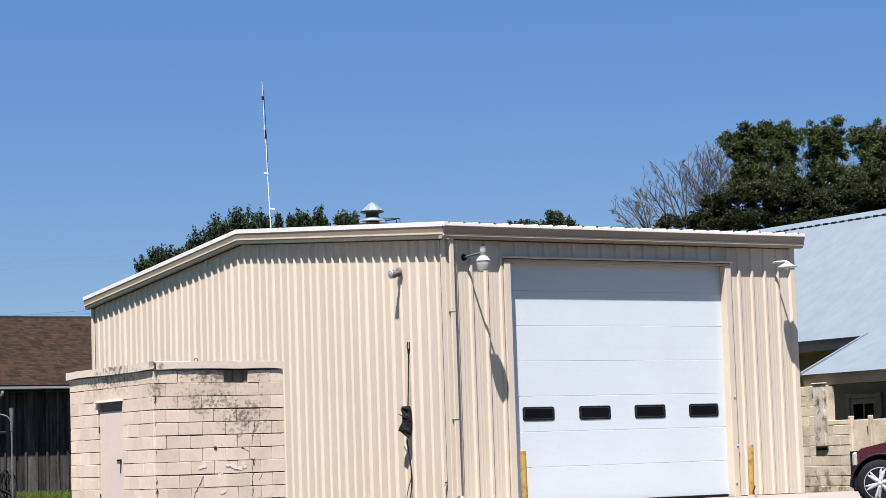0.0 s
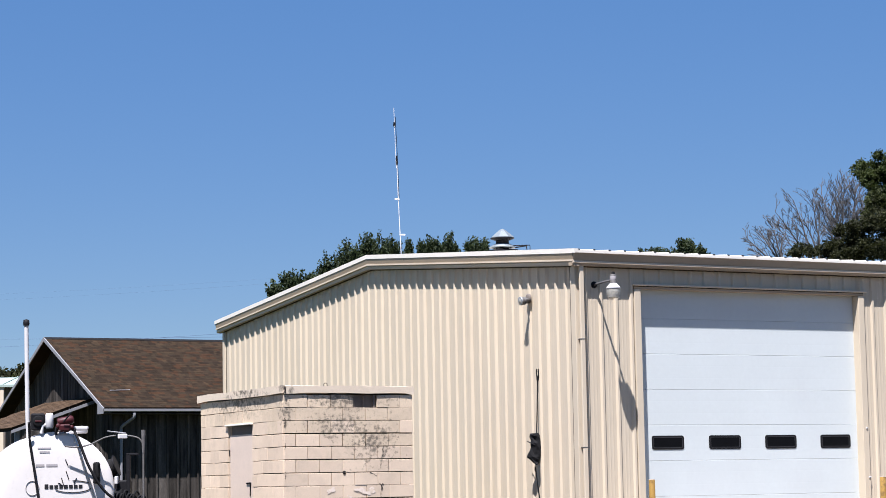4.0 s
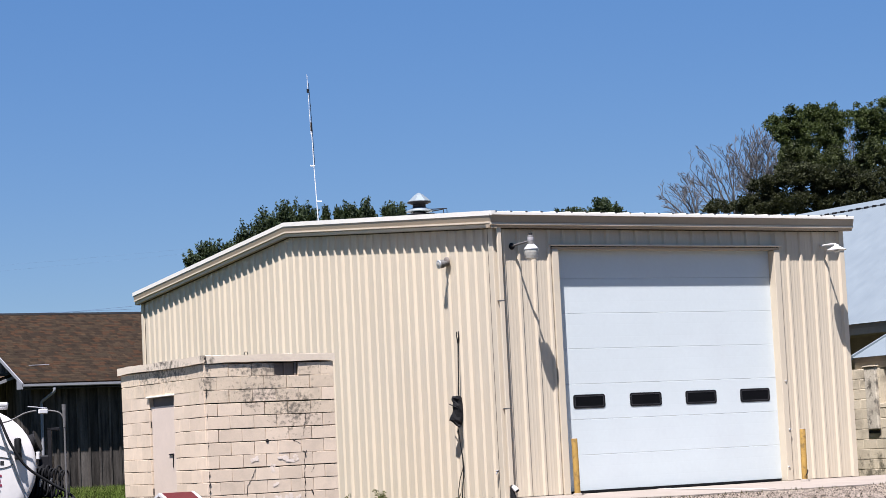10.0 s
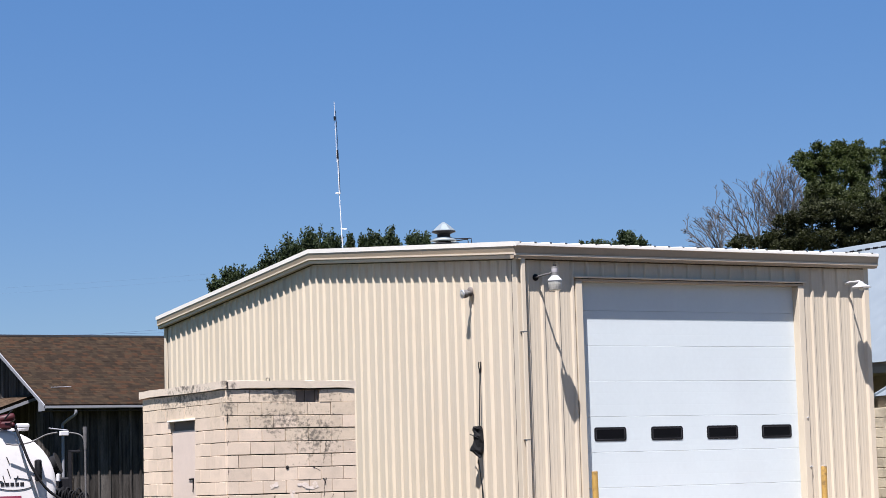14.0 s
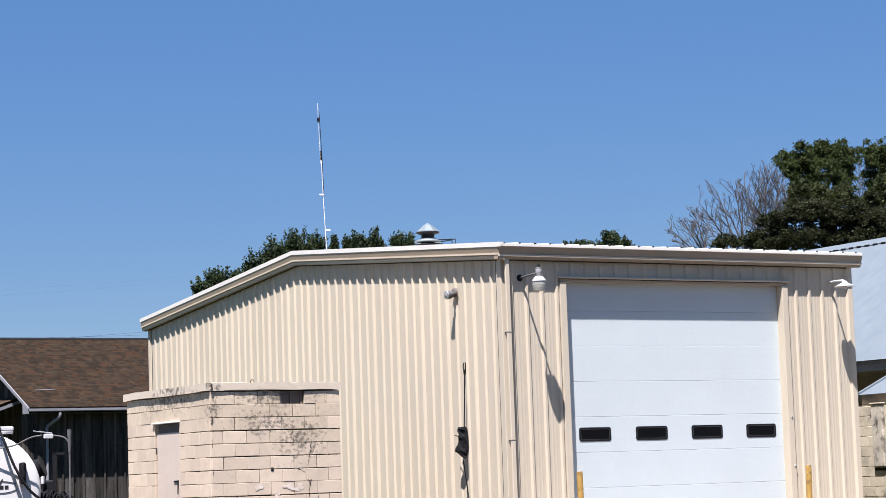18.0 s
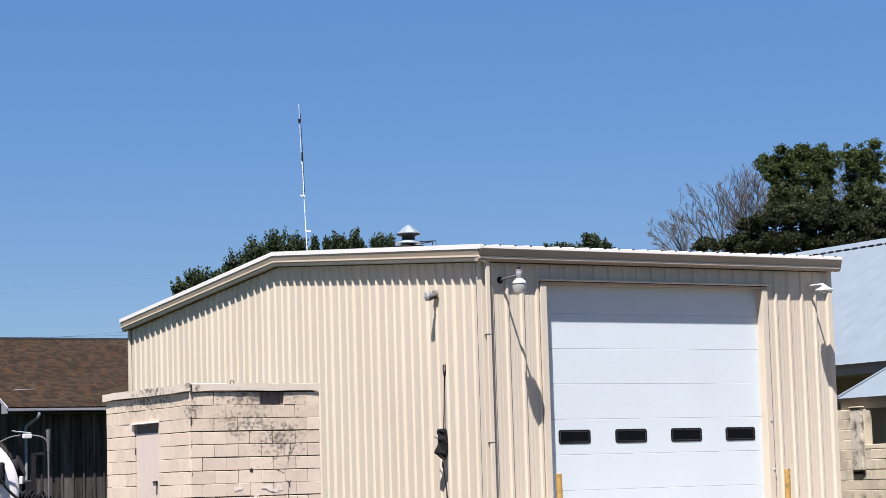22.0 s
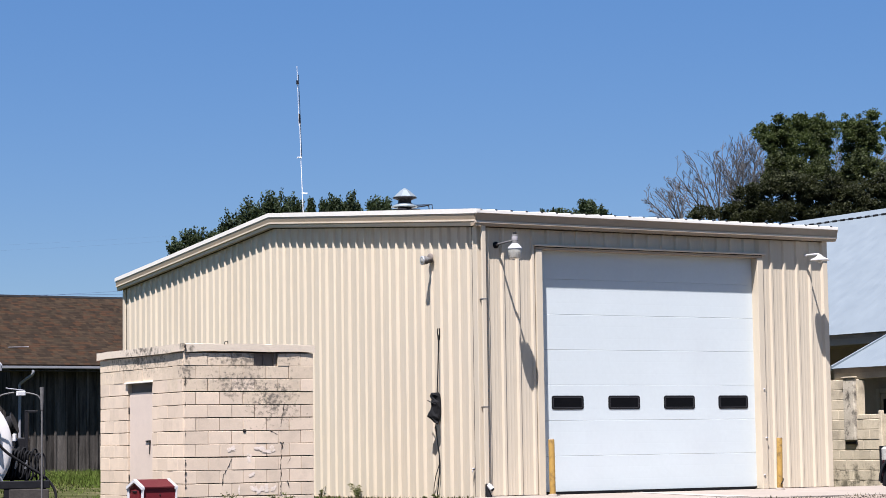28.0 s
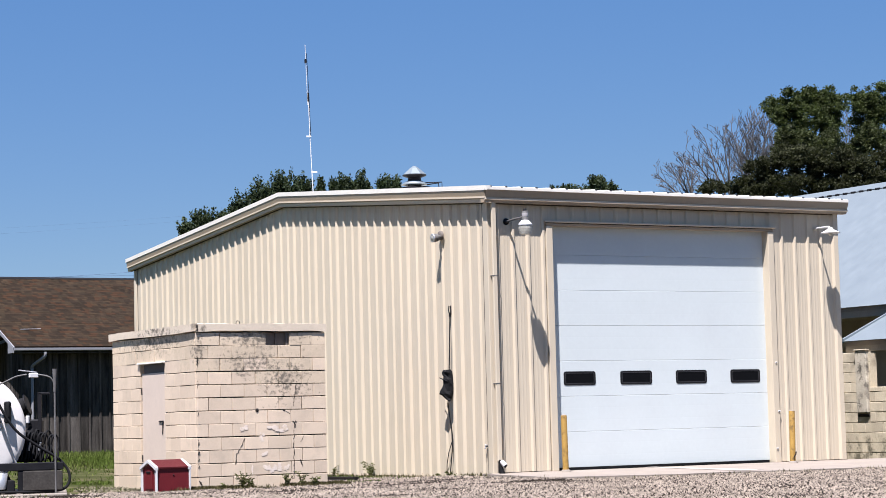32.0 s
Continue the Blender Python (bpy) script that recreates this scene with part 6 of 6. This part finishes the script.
part("grille", Geo().cbox((-0.40, -0.5, 0.55), (-0.36, 0.5, 0.82), 0.02), M_CHROME, truck)
part("fender_flare", Geo().tube([(0.02 + 0.45 * math.cos(a), -0.865, 0.33 + 0.47 * math.sin(a)) for a in [math.pi * k / 14 for k in range(15)]], 0.022, 8), M_BLACK, truck)
part("inner_arch", Geo().box((-0.45, -0.6, 0.3), (0.45, 0.6, 0.85)), M_BLACK, truck)
for wx in (0.0, 3.05):
    for wy in (-0.80, 0.80):
        w = part("wheel", Geo().lathe([(0.20, -0.11), (0.29, -0.115), (0.335, -0.09), (0.35, -0.05), (0.35, 0.05), (0.335, 0.09), (0.29, 0.115), (0.20, 0.11)], 36, Matrix.Translation((wx, wy, 0.37)) @ Matrix.Rotation(radians(90), 4, "X")), M_RUBBER, truck, "black tyre")
        sgn = -1 if wy < 0 else 1
        rim = Geo().lathe([(0.235, 0.0), (0.25, 0.02), (0.235, 0.035), (0.21, 0.02)], 30, Matrix.Translation((wx, wy + sgn * 0.08, 0.37)) @ Matrix.Rotation(radians(90), 4, "X"))
        for k in range(6):
            a = k * math.pi / 3 + 0.3
            for da in (-0.13, 0.13):
                c, s = math.cos(a + da), math.sin(a + da)
                rim.tube([(wx + 0.05 * math.cos(a), wy + sgn * 0.10, 0.37 + 0.05 * math.sin(a)), (wx + 0.22 * c, wy + sgn * 0.085, 0.37 + 0.22 * s)], [0.034, 0.030], 6)
        rim.lathe([(0.06, -0.02), (0.06, 0.02), (0.0, 0.025)], 14, Matrix.Translation((wx, wy + sgn * 0.10, 0.37)) @ Matrix.Rotation(radians(90), 4, "X"))
        part("rim", rim, M_CHROME, w, "bright six-spoke alloy rim")

# ---- trees ----
RIGHT, AHEAD = Vector((0.8598, -0.5106, 0)), Vector((0.5106, 0.8598, 0))


def spot(side, deep):
    """A place so far to the side and so deep along the camera's line of view."""
    p = Vector((-19.13, -31.32, 0)) + AHEAD * deep + RIGHT * side
    return p.x, p.y


def leaf_mesh(vs):
    v = np.concatenate(vs)
    q = np.arange(len(v)).reshape(-1, 4)
    me = bpy.data.meshes.new("crown")
    me.vertices.add(len(v))
    me.vertices.foreach_set("co", v.ravel())
    me.loops.add(q.size)
    me.loops.foreach_set("vertex_index", q.ravel().astype(np.int32))
    me.polygons.add(len(q))
    me.polygons.foreach_set("loop_start", np.arange(0, q.size, 4, dtype=np.int32))
    me.update(calc_edges=True)
    return me


def unit(a):
    return a / np.maximum(np.linalg.norm(a, axis=1), 1e-6)[:, None]


def leaves(r, c, along, size, wide=0.55):
    """Pointed leaves at the places c, roughly along the directions given."""
    u = unit(along + r.normal(0, 0.55, c.shape))
    w = unit(np.cross(u, r.normal(0, 1, c.shape)))
    s = size * r.uniform(0.6, 1.3, len(c))[:, None]
    return np.stack([c - u * s, c + w * s * wide, c + u * s, c - w * s * wide], 1).reshape(-1, 3)


def leaf_cloud(lobes, seed, size, density, fronds=0):
    """Clumps of leaves at the rims of uneven lobes (x, y, z, rx, ry, rz), and leafy shoots that stand out of them."""
    r = np.random.default_rng(seed)
    vs = []
    for cx, cy, cz, rx, ry, rz in lobes:
        n = max(4, int(density * (rx * ry * rz) ** (2 / 3)))
        d = unit(r.normal(0, 1, (n, 3)))
        bumps = 0.80 + 0.16 * np.sin(d[:, 0] * 7 + seed) * np.cos(d[:, 2] * 6 + cx) + 0.14 * np.sin(d[:, 1] * 13 + cz * 3)
        rad = bumps * r.uniform(0.3, 1.0, n) ** 0.33
        c = d * rad[:, None] * (rx, ry, rz) + (cx, cy, cz)
        k = 10
        c, d = np.repeat(c, k, 0), np.repeat(d, k, 0)
        c = c + r.normal(0, size * 1.25, c.shape) * (1, 1, 0.7)
        vs.append(leaves(r, c, d * 0.7 + (0, 0, 0.15), size))
        if fronds and rx < 0.5:
            rx, ry, rz = rx * 1.6, ry * 1.6, rz * 1.6
            fan = min(0.42, 0.06 + 0.8 * rx)
            d = unit(r.normal(0, 1, (fronds, 3)) * (fan, fan, 0.1) + (0, 0, 1))
            a = np.array([[cx, cy, cz - 0.5 * rz]]) + r.uniform(-0.8, 0.8, (fronds, 3)) * (rx, ry, 0.3 * rz)
            b = a + d * rz * r.uniform(0.9, 1.7, (fronds, 1))
            way = unit(b - a)
            for q in np.linspace(0.0, 1.0, 14):
                for _ in range(5):
                    e = a + (b - a) * q + r.normal(0, 0.065 * (1.1 - 0.5 * q), (fronds, 3))
                    vs.append(leaves(r, e, way * 0.9 + r.normal(0, 0.4, (fronds, 3)), 0.068 * (1.15 - 0.35 * q), 0.5))
    return leaf_mesh(vs)


def limb_set(rnd, height, targets, r0):
    geo = Geo()
    geo.tube([(0, 0, -0.3), (rnd.uniform(-0.1, 0.1), 0, height * 0.35), (rnd.uniform(-0.2, 0.2), 0, height * 0.7)], [r0, r0 * 0.75, r0 * 0.35], 9)
    for tx, ty, tz in targets:
        b = height * rnd.uniform(0.2, 0.45)
        geo.tube([(0, 0, b), (tx * 0.45, ty * 0.45, b + (tz - b) * 0.55), (tx, ty, tz)], [r0 * 0.4, r0 * 0.22, r0 * 0.06], 6)
    return geo


def tree(name, label, side, deep, lobes, seed, mat, size=0.22, density=900, r0=0.3, fronds=0):
    """Lobes are (sideways, deep, height, half width, half height) in metres from the trunk's foot."""
    x, y = spot(side, deep)
    gz = ground_z(x, y)
    t = thing(name, label, "tree", "trees behind the buildings", at=(x, y, gz), turn=-30.7)
    rnd = random.Random(seed)
    top = max(l[2] for l in lobes)
    part("trunk", limb_set(rnd, top, [(l[0], l[1], l[2]) for l in lobes[::30]], r0 * 0.35), M_BARK, t)
    part("crown", leaf_cloud([(l[0], l[1], l[2] - gz, l[3], l[3], l[4]) for l in lobes], seed, size, density, fronds), mat, t)


def view_tree(name, label, deep, lobes, seed, mat, size, density, r0=0.3, spikes=0):
    """Lobes as (sideways angle, height angle, half width, half height) in milliradians from the camera, set to fit its
    view, turned into metres at that distance.
    """
    k = deep / 1000
    side = sum(l[0] for l in lobes) / len(lobes) * k
    rnd = random.Random(seed)
    full = []
    for a, h, rw, rh in lobes:
        rw, rh = rw * 1.25, rh * 1.22
        fill = 0.56 if spikes else 0.80
        full.append((a, h - (0.2 * rh if spikes else 0), rw * fill, rh * fill))
        for _ in range(14 if not spikes else 0):
            b, c = rnd.uniform(0, 6.283), rnd.uniform(-0.9, 1.0)
            q = rnd.uniform(0.16, 0.36)
            full.append((a + rw * 0.86 * math.cos(b) * math.sqrt(1 - c * c * 0.8), h + rh * 0.88 * c, rw * q, rh * q))
    tree(name, label, side, deep, [(l[0] * k - side, rnd.uniform(-0.6, 0.6) * 8 * k, 0.887 + l[1] * k, l[2] * k, l[3] * k) for l in full], seed, mat, size, density, r0, spikes)

# crowns to the side of the block house
D1 = 105.0
view_tree("broadleaf_tree", "tall green broadleaf tree with a rounded crown", D1, [(149.5, 140.4, 6.8, 6.2), (158.6, 142.8, 7.8, 5.7), (167.7, 143, 7.8, 5.2), (173.5, 139.2, 5.2, 6.2), (153.1, 133.8, 6.2, 5.2), (162.2, 134.8, 8.3, 6.8), (171.9, 131.4, 4.7, 5.2), (152.1, 126.8, 4.7, 3.6), (159.3, 124.5, 7.3, 5.7), (168.3, 122.6, 5.7, 3.6)], 61, M_LEAF, 0.062, 420)
view_tree("broadleaf_tree", "tall green broadleaf tree with bare twigs below its crown", D1 + 4, [(186.3, 143.3, 5.7, 4.7), (192.3, 142.3, 6.2, 5.7), (187.4, 136.7, 6.2, 5.2), (194.6, 135, 4.2, 5.2), (188.7, 128.3, 5.2, 4.2), (194.3, 124.8, 3.6, 4.2)], 62, M_LEAF, 0.062, 420)
view_tree("broadleaf_tree", "tall green broadleaf tree at the edge of the row", D1 + 2, [(204.4, 141, 3.4, 3.9), (211, 136.6, 7.3, 7.3), (219.9, 138.4, 9.1, 9.9), (206.9, 124.2, 3.1, 4.2), (216.7, 122.9, 9.9, 7.8)], 63, M_LEAF, 0.062, 420)
# Middle and lower foliage: darker leaf colours paint the shade below the crowns.
view_tree("broadleaf_tree", "middle foliage of the tall trees with half shade in its colour", D1 - 6, [(179.8, 119.2, 6.2, 4.4), (199.3, 121, 5.7, 4.8), (187.7, 122.9, 5.7, 4.4), (166.9, 121.9, 6.8, 4.4), (149.3, 121.8, 5.2, 4.6), (205.8, 123.7, 5.7, 4.6), (158, 126, 5, 4), (172, 127, 4, 4), (190, 128, 3.6, 4), (214, 124, 6, 5), (150, 128, 3, 3.4)], 79, M_LEAF_HALF_SHADE, 0.062, 380)
view_tree("dense_tree", "dense lower foliage with shade painted into its dark leaves", D1 - 8, [(130.6, 105.4, 5.2, 3.6), (139.6, 110.6, 6.2, 5.2), (148, 115.6, 7.3, 6.0), (160.3, 116.1, 8.8, 6.2), (171.9, 113.9, 8.3, 5.7), (182.2, 113.1, 8.3, 5.2), (193.9, 113.9, 8.3, 5.7), (205.5, 113.5, 8.3, 6.2), (218.5, 114.5, 10.4, 7.8), (135.1, 100.8, 7.8, 3.6), (150.8, 104.3, 10.4, 6.2), (168.9, 103.8, 10.4, 6.2), (187, 103.3, 10.4, 6.2), (205.1, 102.8, 10.4, 6.2), (223.3, 103.6, 10.4, 6.2)], 64, M_LEAF_DARK, 0.065, 420)
view_tree("bush", "small green bush beside the bare trees", D1 - 6, [(116.6, 105, 3.6, 2.3), (121.2, 103.3, 3.1, 2.1), (112.9, 103, 2.6, 1.6)], 75, M_LEAF_DARK, 0.055, 420, 0.08)
# low trees behind the garage
D2 = 78.0
view_tree("broadleaf_tree", "green tree showing above the garage roof", D2, [(-125, 90, 3, 5), (-119, 94, 3.5, 6), (-110.5, 94, 2.4, 4.8), (-105.5, 95, 2.4, 5.2), (-101.5, 97.5, 2.6, 6.2), (-96, 101, 3.5, 7.5), (-90, 104.5, 3.5, 8.5), (-84, 107.5, 4, 9.6), (-77, 107.5, 4, 9.2), (-71.5, 106, 2.4, 7.6), (-112, 85, 12, 6), (-88, 96, 15, 9)], 65, M_LEAF_ROW, 0.06, 240, spikes=34)
view_tree("broadleaf_tree", "green tree with pointed sprays above the garage roof", D2 + 2, [(-63.8, 109, 0.8, 4.2), (-54.0, 109.6, 2.4, 5.0), (-57.2, 108.3, 1.2, 3.6), (-51.6, 108.2, 0.8, 4.4), (-45.6, 109.4, 0.8, 6.2), (-43.0, 108.0, 0.7, 4.4), (-48, 107.4, 0.7, 3.8), (-32.6, 109.4, 2.8, 5.0), (-36.2, 108.2, 1.0, 3.6), (-28.6, 107.6, 1.0, 3.8), (-47, 98, 20, 4.2)], 66, M_LEAF_ROW, 0.06, 230, spikes=12)
view_tree("broadleaf_tree", "small treetop showing over the garage eave", D2 + 4, [(44, 103, 4, 3.6), (50, 103.6, 3, 3.6), (57, 103.2, 4, 4.0), (62.5, 106, 1.6, 4.6), (65.5, 106, 1.1, 4.6), (69.5, 103, 2.0, 3.8), (56, 100, 14, 4)], 67, M_LEAF_ROW, 0.06, 200, spikes=26)
view_tree("broadleaf_tree", "green tree far behind the barn's end", D2 + 10, [(-212, 58, 10, 9), (-225, 55, 12, 10), (-205, 50, 8, 6)], 68, M_LEAF_DARK, 0.09, 260)


view_tree("broadleaf_tree", "green tree in the distance beyond the tank", D2 + 30, [(-245, 46, 14, 12), (-262, 44, 14, 10), (-280, 48, 16, 12)], 69, M_LEAF_DARK, 0.12, 200)
view_tree("broadleaf_tree", "green tree in the distance beyond the tank", D2 + 34, [(-305, 46, 16, 12), (-325, 44, 16, 11), (-345, 48, 18, 12)], 70, M_LEAF_DARK, 0.12, 200)

# bare trees
def bare_tree(label, deep, foot, tips, sub_count, seed, twig=0.021):
    """A leafless tree: limbs from the foot to tips, given as sideways and height angles in milliradians from the camera
    to fit its view, with finer and finer branches.
    """
    k = deep / 1000
    x, y = spot(foot[0] * k, deep)
    gz = ground_z(x, y)
    t = thing("bare_tree", label, "tree", "bare trees", at=(x, y, gz), turn=-30.7)
    rnd = random.Random(seed)
    spray = Geo()

    def bent(a, b, bow, n):
        d = b - a
        side = Vector((-d.z, rnd.uniform(-0.3, 0.3) * d.length, d.x)) * bow
        pts = [a + d * (i / n) + side * (4 * (i / n) * (1 - i / n)) for i in range(n + 1)]
        return [p + Vector((rnd.uniform(-1, 1), rnd.uniform(-1, 1), rnd.uniform(-1, 1))) * d.length * 0.012 if 0 < i < n else p for i, p in enumerate(pts)]

    def twigs_on(pts, length, r, level):
        n = len(pts) - 1
        for j in range(sub_count if level < 2 else 4):
            q = rnd.uniform(0.3, 1.0) * n
            i = min(int(q), n - 1)
            p = pts[i].lerp(pts[i + 1], q - i)
            d = (pts[i + 1] - pts[i]).normalized()
            turn_by = rnd.choice((-1, 1)) * rnd.uniform(0.3, 0.75)
            d = Matrix.Rotation(turn_by, 3, "Y") @ d + Vector((0, rnd.uniform(-0.6, 0.6), 0.22))
            l = length * rnd.uniform(0.22, 0.42) * (1.25 - 0.6 * q / n)
            new_pts = bent(p, p + d.normalized() * l, rnd.uniform(-0.08, 0.08), 3)
            spray.tube(new_pts, [r, r * 0.8, r * 0.6, r * 0.4], 3, caps=False)
            if level < 3:
                twigs_on(new_pts, l, r * 0.62, level + 1)

    base_z = 0.887 + foot[1] * k - gz
    part("trunk", Geo().tube([(0, 0, -0.3), (0.03, 0, base_z * 0.5), (0, 0, base_z)], [0.16, 0.12, 0.09], 8), M_DEADWOOD, t)
    for s, h in tips:
        a, b = Vector((0, 0, base_z - 0.1)), Vector(((s - foot[0]) * k, rnd.uniform(-0.8, 0.8), 0.887 + h * k - gz))
        pts = bent(a, b, rnd.uniform(-0.045, 0.045), 6)
        part("limb", Geo().tube(pts, [0.07, 0.06, 0.05, 0.042, 0.032, 0.022, 0.012], 6, caps=False), M_DEADWOOD, t)
        twigs_on(pts, (b - a).length, twig, 1)
    part("twig_spray", spray, M_DEADWOOD, t, "fine grey twigs", kind="stuff")


bare_tree("leafless grey tree with low spreading twigs", 108, (107.7, 95.8), [(90.4, 111), (96.8, 116.5), (102.5, 116.9), (107.5, 111.5), (93.8, 105.9), (99.2, 111.8)], 12, 71)
bare_tree("leafless grey tree with long arching limbs", 110, (125.1, 94.6), [(104.2, 122.1), (113.2, 128.1), (120.5, 127.3), (109.6, 113.6), (125, 122.5), (106.1, 116.3), (116.4, 121.2)], 12, 73)
bare_tree("dense leafless grey tree beside the green crowns", 112, (136.0, 96.9), [(126.3, 131.4), (131.5, 132.8), (137, 134.2), (144, 133.5), (146.9, 127.9), (127.1, 124), (147.5, 121.4), (140.9, 134.1), (133.4, 128.3), (144.1, 122.8)], 20, 74, 0.025)
bare_tree("leafless grey tree between the green crowns", 114, (180.4, 99.6), [(173.9, 136.3), (180.2, 133), (184.4, 133.9), (169.8, 129.9), (176.2, 128.4), (202.6, 134.2), (199.5, 129.1)], 11, 76)

# ---- overhead wires ----
def wire(label, a, b, sag, r):
    w = thing("utility_wire", label, "wire", "overhead wires")
    a, b = Vector(a), Vector(b)
    part("line", Geo().tube([a.lerp(b, i / 24) - Vector((0, 0, sag * 4 * (i / 24) * (1 - i / 24))) for i in range(25)], r, 5), M_WIRE, w)


def far_point(side_mr, up_mr, deep):
    k = deep / 1000
    x, y = spot(side_mr * k, deep)
    return (x, y, 0.887 + up_mr * k)


for side, tops in ((-330, None), (-60, None)):
    x, y = spot(side * 0.095, 95)
    pole = thing("utility_pole", "distant wooden utility pole carrying wires", "pole", "utility poles", at=(x, y, ground_z(x, y)))
    part("shaft", Geo().tube([(0, 0, -0.3), (0, 0, 10.6)], [0.15, 0.10], 8), M_BARK, pole)
    part("crossarm", Geo().cbox((-0.9, -0.05, 9.9), (0.9, 0.05, 10.02), 0.01), M_BARK, pole)
wire("thin dark utility wire beyond the barn", far_point(-330, 73.5, 95), far_point(-60, 70.5, 95), 0.1, 0.008)
wire("thin dark utility wire beyond the barn", far_point(-330, 66, 95), far_point(-60, 76.6, 95), 0.1, 0.008)
wire("faint high utility wire beyond the barn", far_point(-330, 92, 95), far_point(-60, 101, 95), 0.2, 0.0022)
wire("faint high utility wire beyond the barn", far_point(-330, 89, 95), far_point(-60, 99, 95), 0.2, 0.0022)

# ---- pale outbuilding beyond the barn ----
ox, oy = spot(-24.2, 92)
outhouse = thing("outbuilding", "pale green metal outbuilding with cream posts beyond the barn", "building", at=(ox, oy, ground_z(ox, oy)), turn=-30.7)
# The shadow below the eave is put into this wall's dark colour.
part("wall", Geo().box((-4.0, 0.0, -0.3), (4.0, 4.0, 5.3)), M_DARKWALL, outhouse)
part("roof", Geo().prism([(-4.3, -0.6, 5.22), (-4.3, -0.6, 5.32), (-4.3, 2.0, 5.76), (-4.3, 4.6, 5.32), (-4.3, 4.6, 5.22)], (0, 0, 0), (8.6, 0, 0)), M_PALEMETAL, outhouse, "pale green metal roof")
for k in range(12):
    part("roof_rib", Geo().prism([(-4.2 + 0.75 * k, -0.6, 5.32), (-4.2 + 0.75 * k, -0.6, 5.36), (-4.2 + 0.75 * k, 2.0, 5.80), (-4.2 + 0.75 * k, 2.0, 5.76)], (0, 0, 0), (0.04, 0, 0)), M_PALEMETAL, outhouse)
for k in range(9):
    part("post", Geo().cbox((-3.9 + 0.96 * k, -0.55, -0.3), (-3.72 + 0.96 * k, -0.4, 5.22), 0.01), M_LIP, outhouse, "cream painted post")
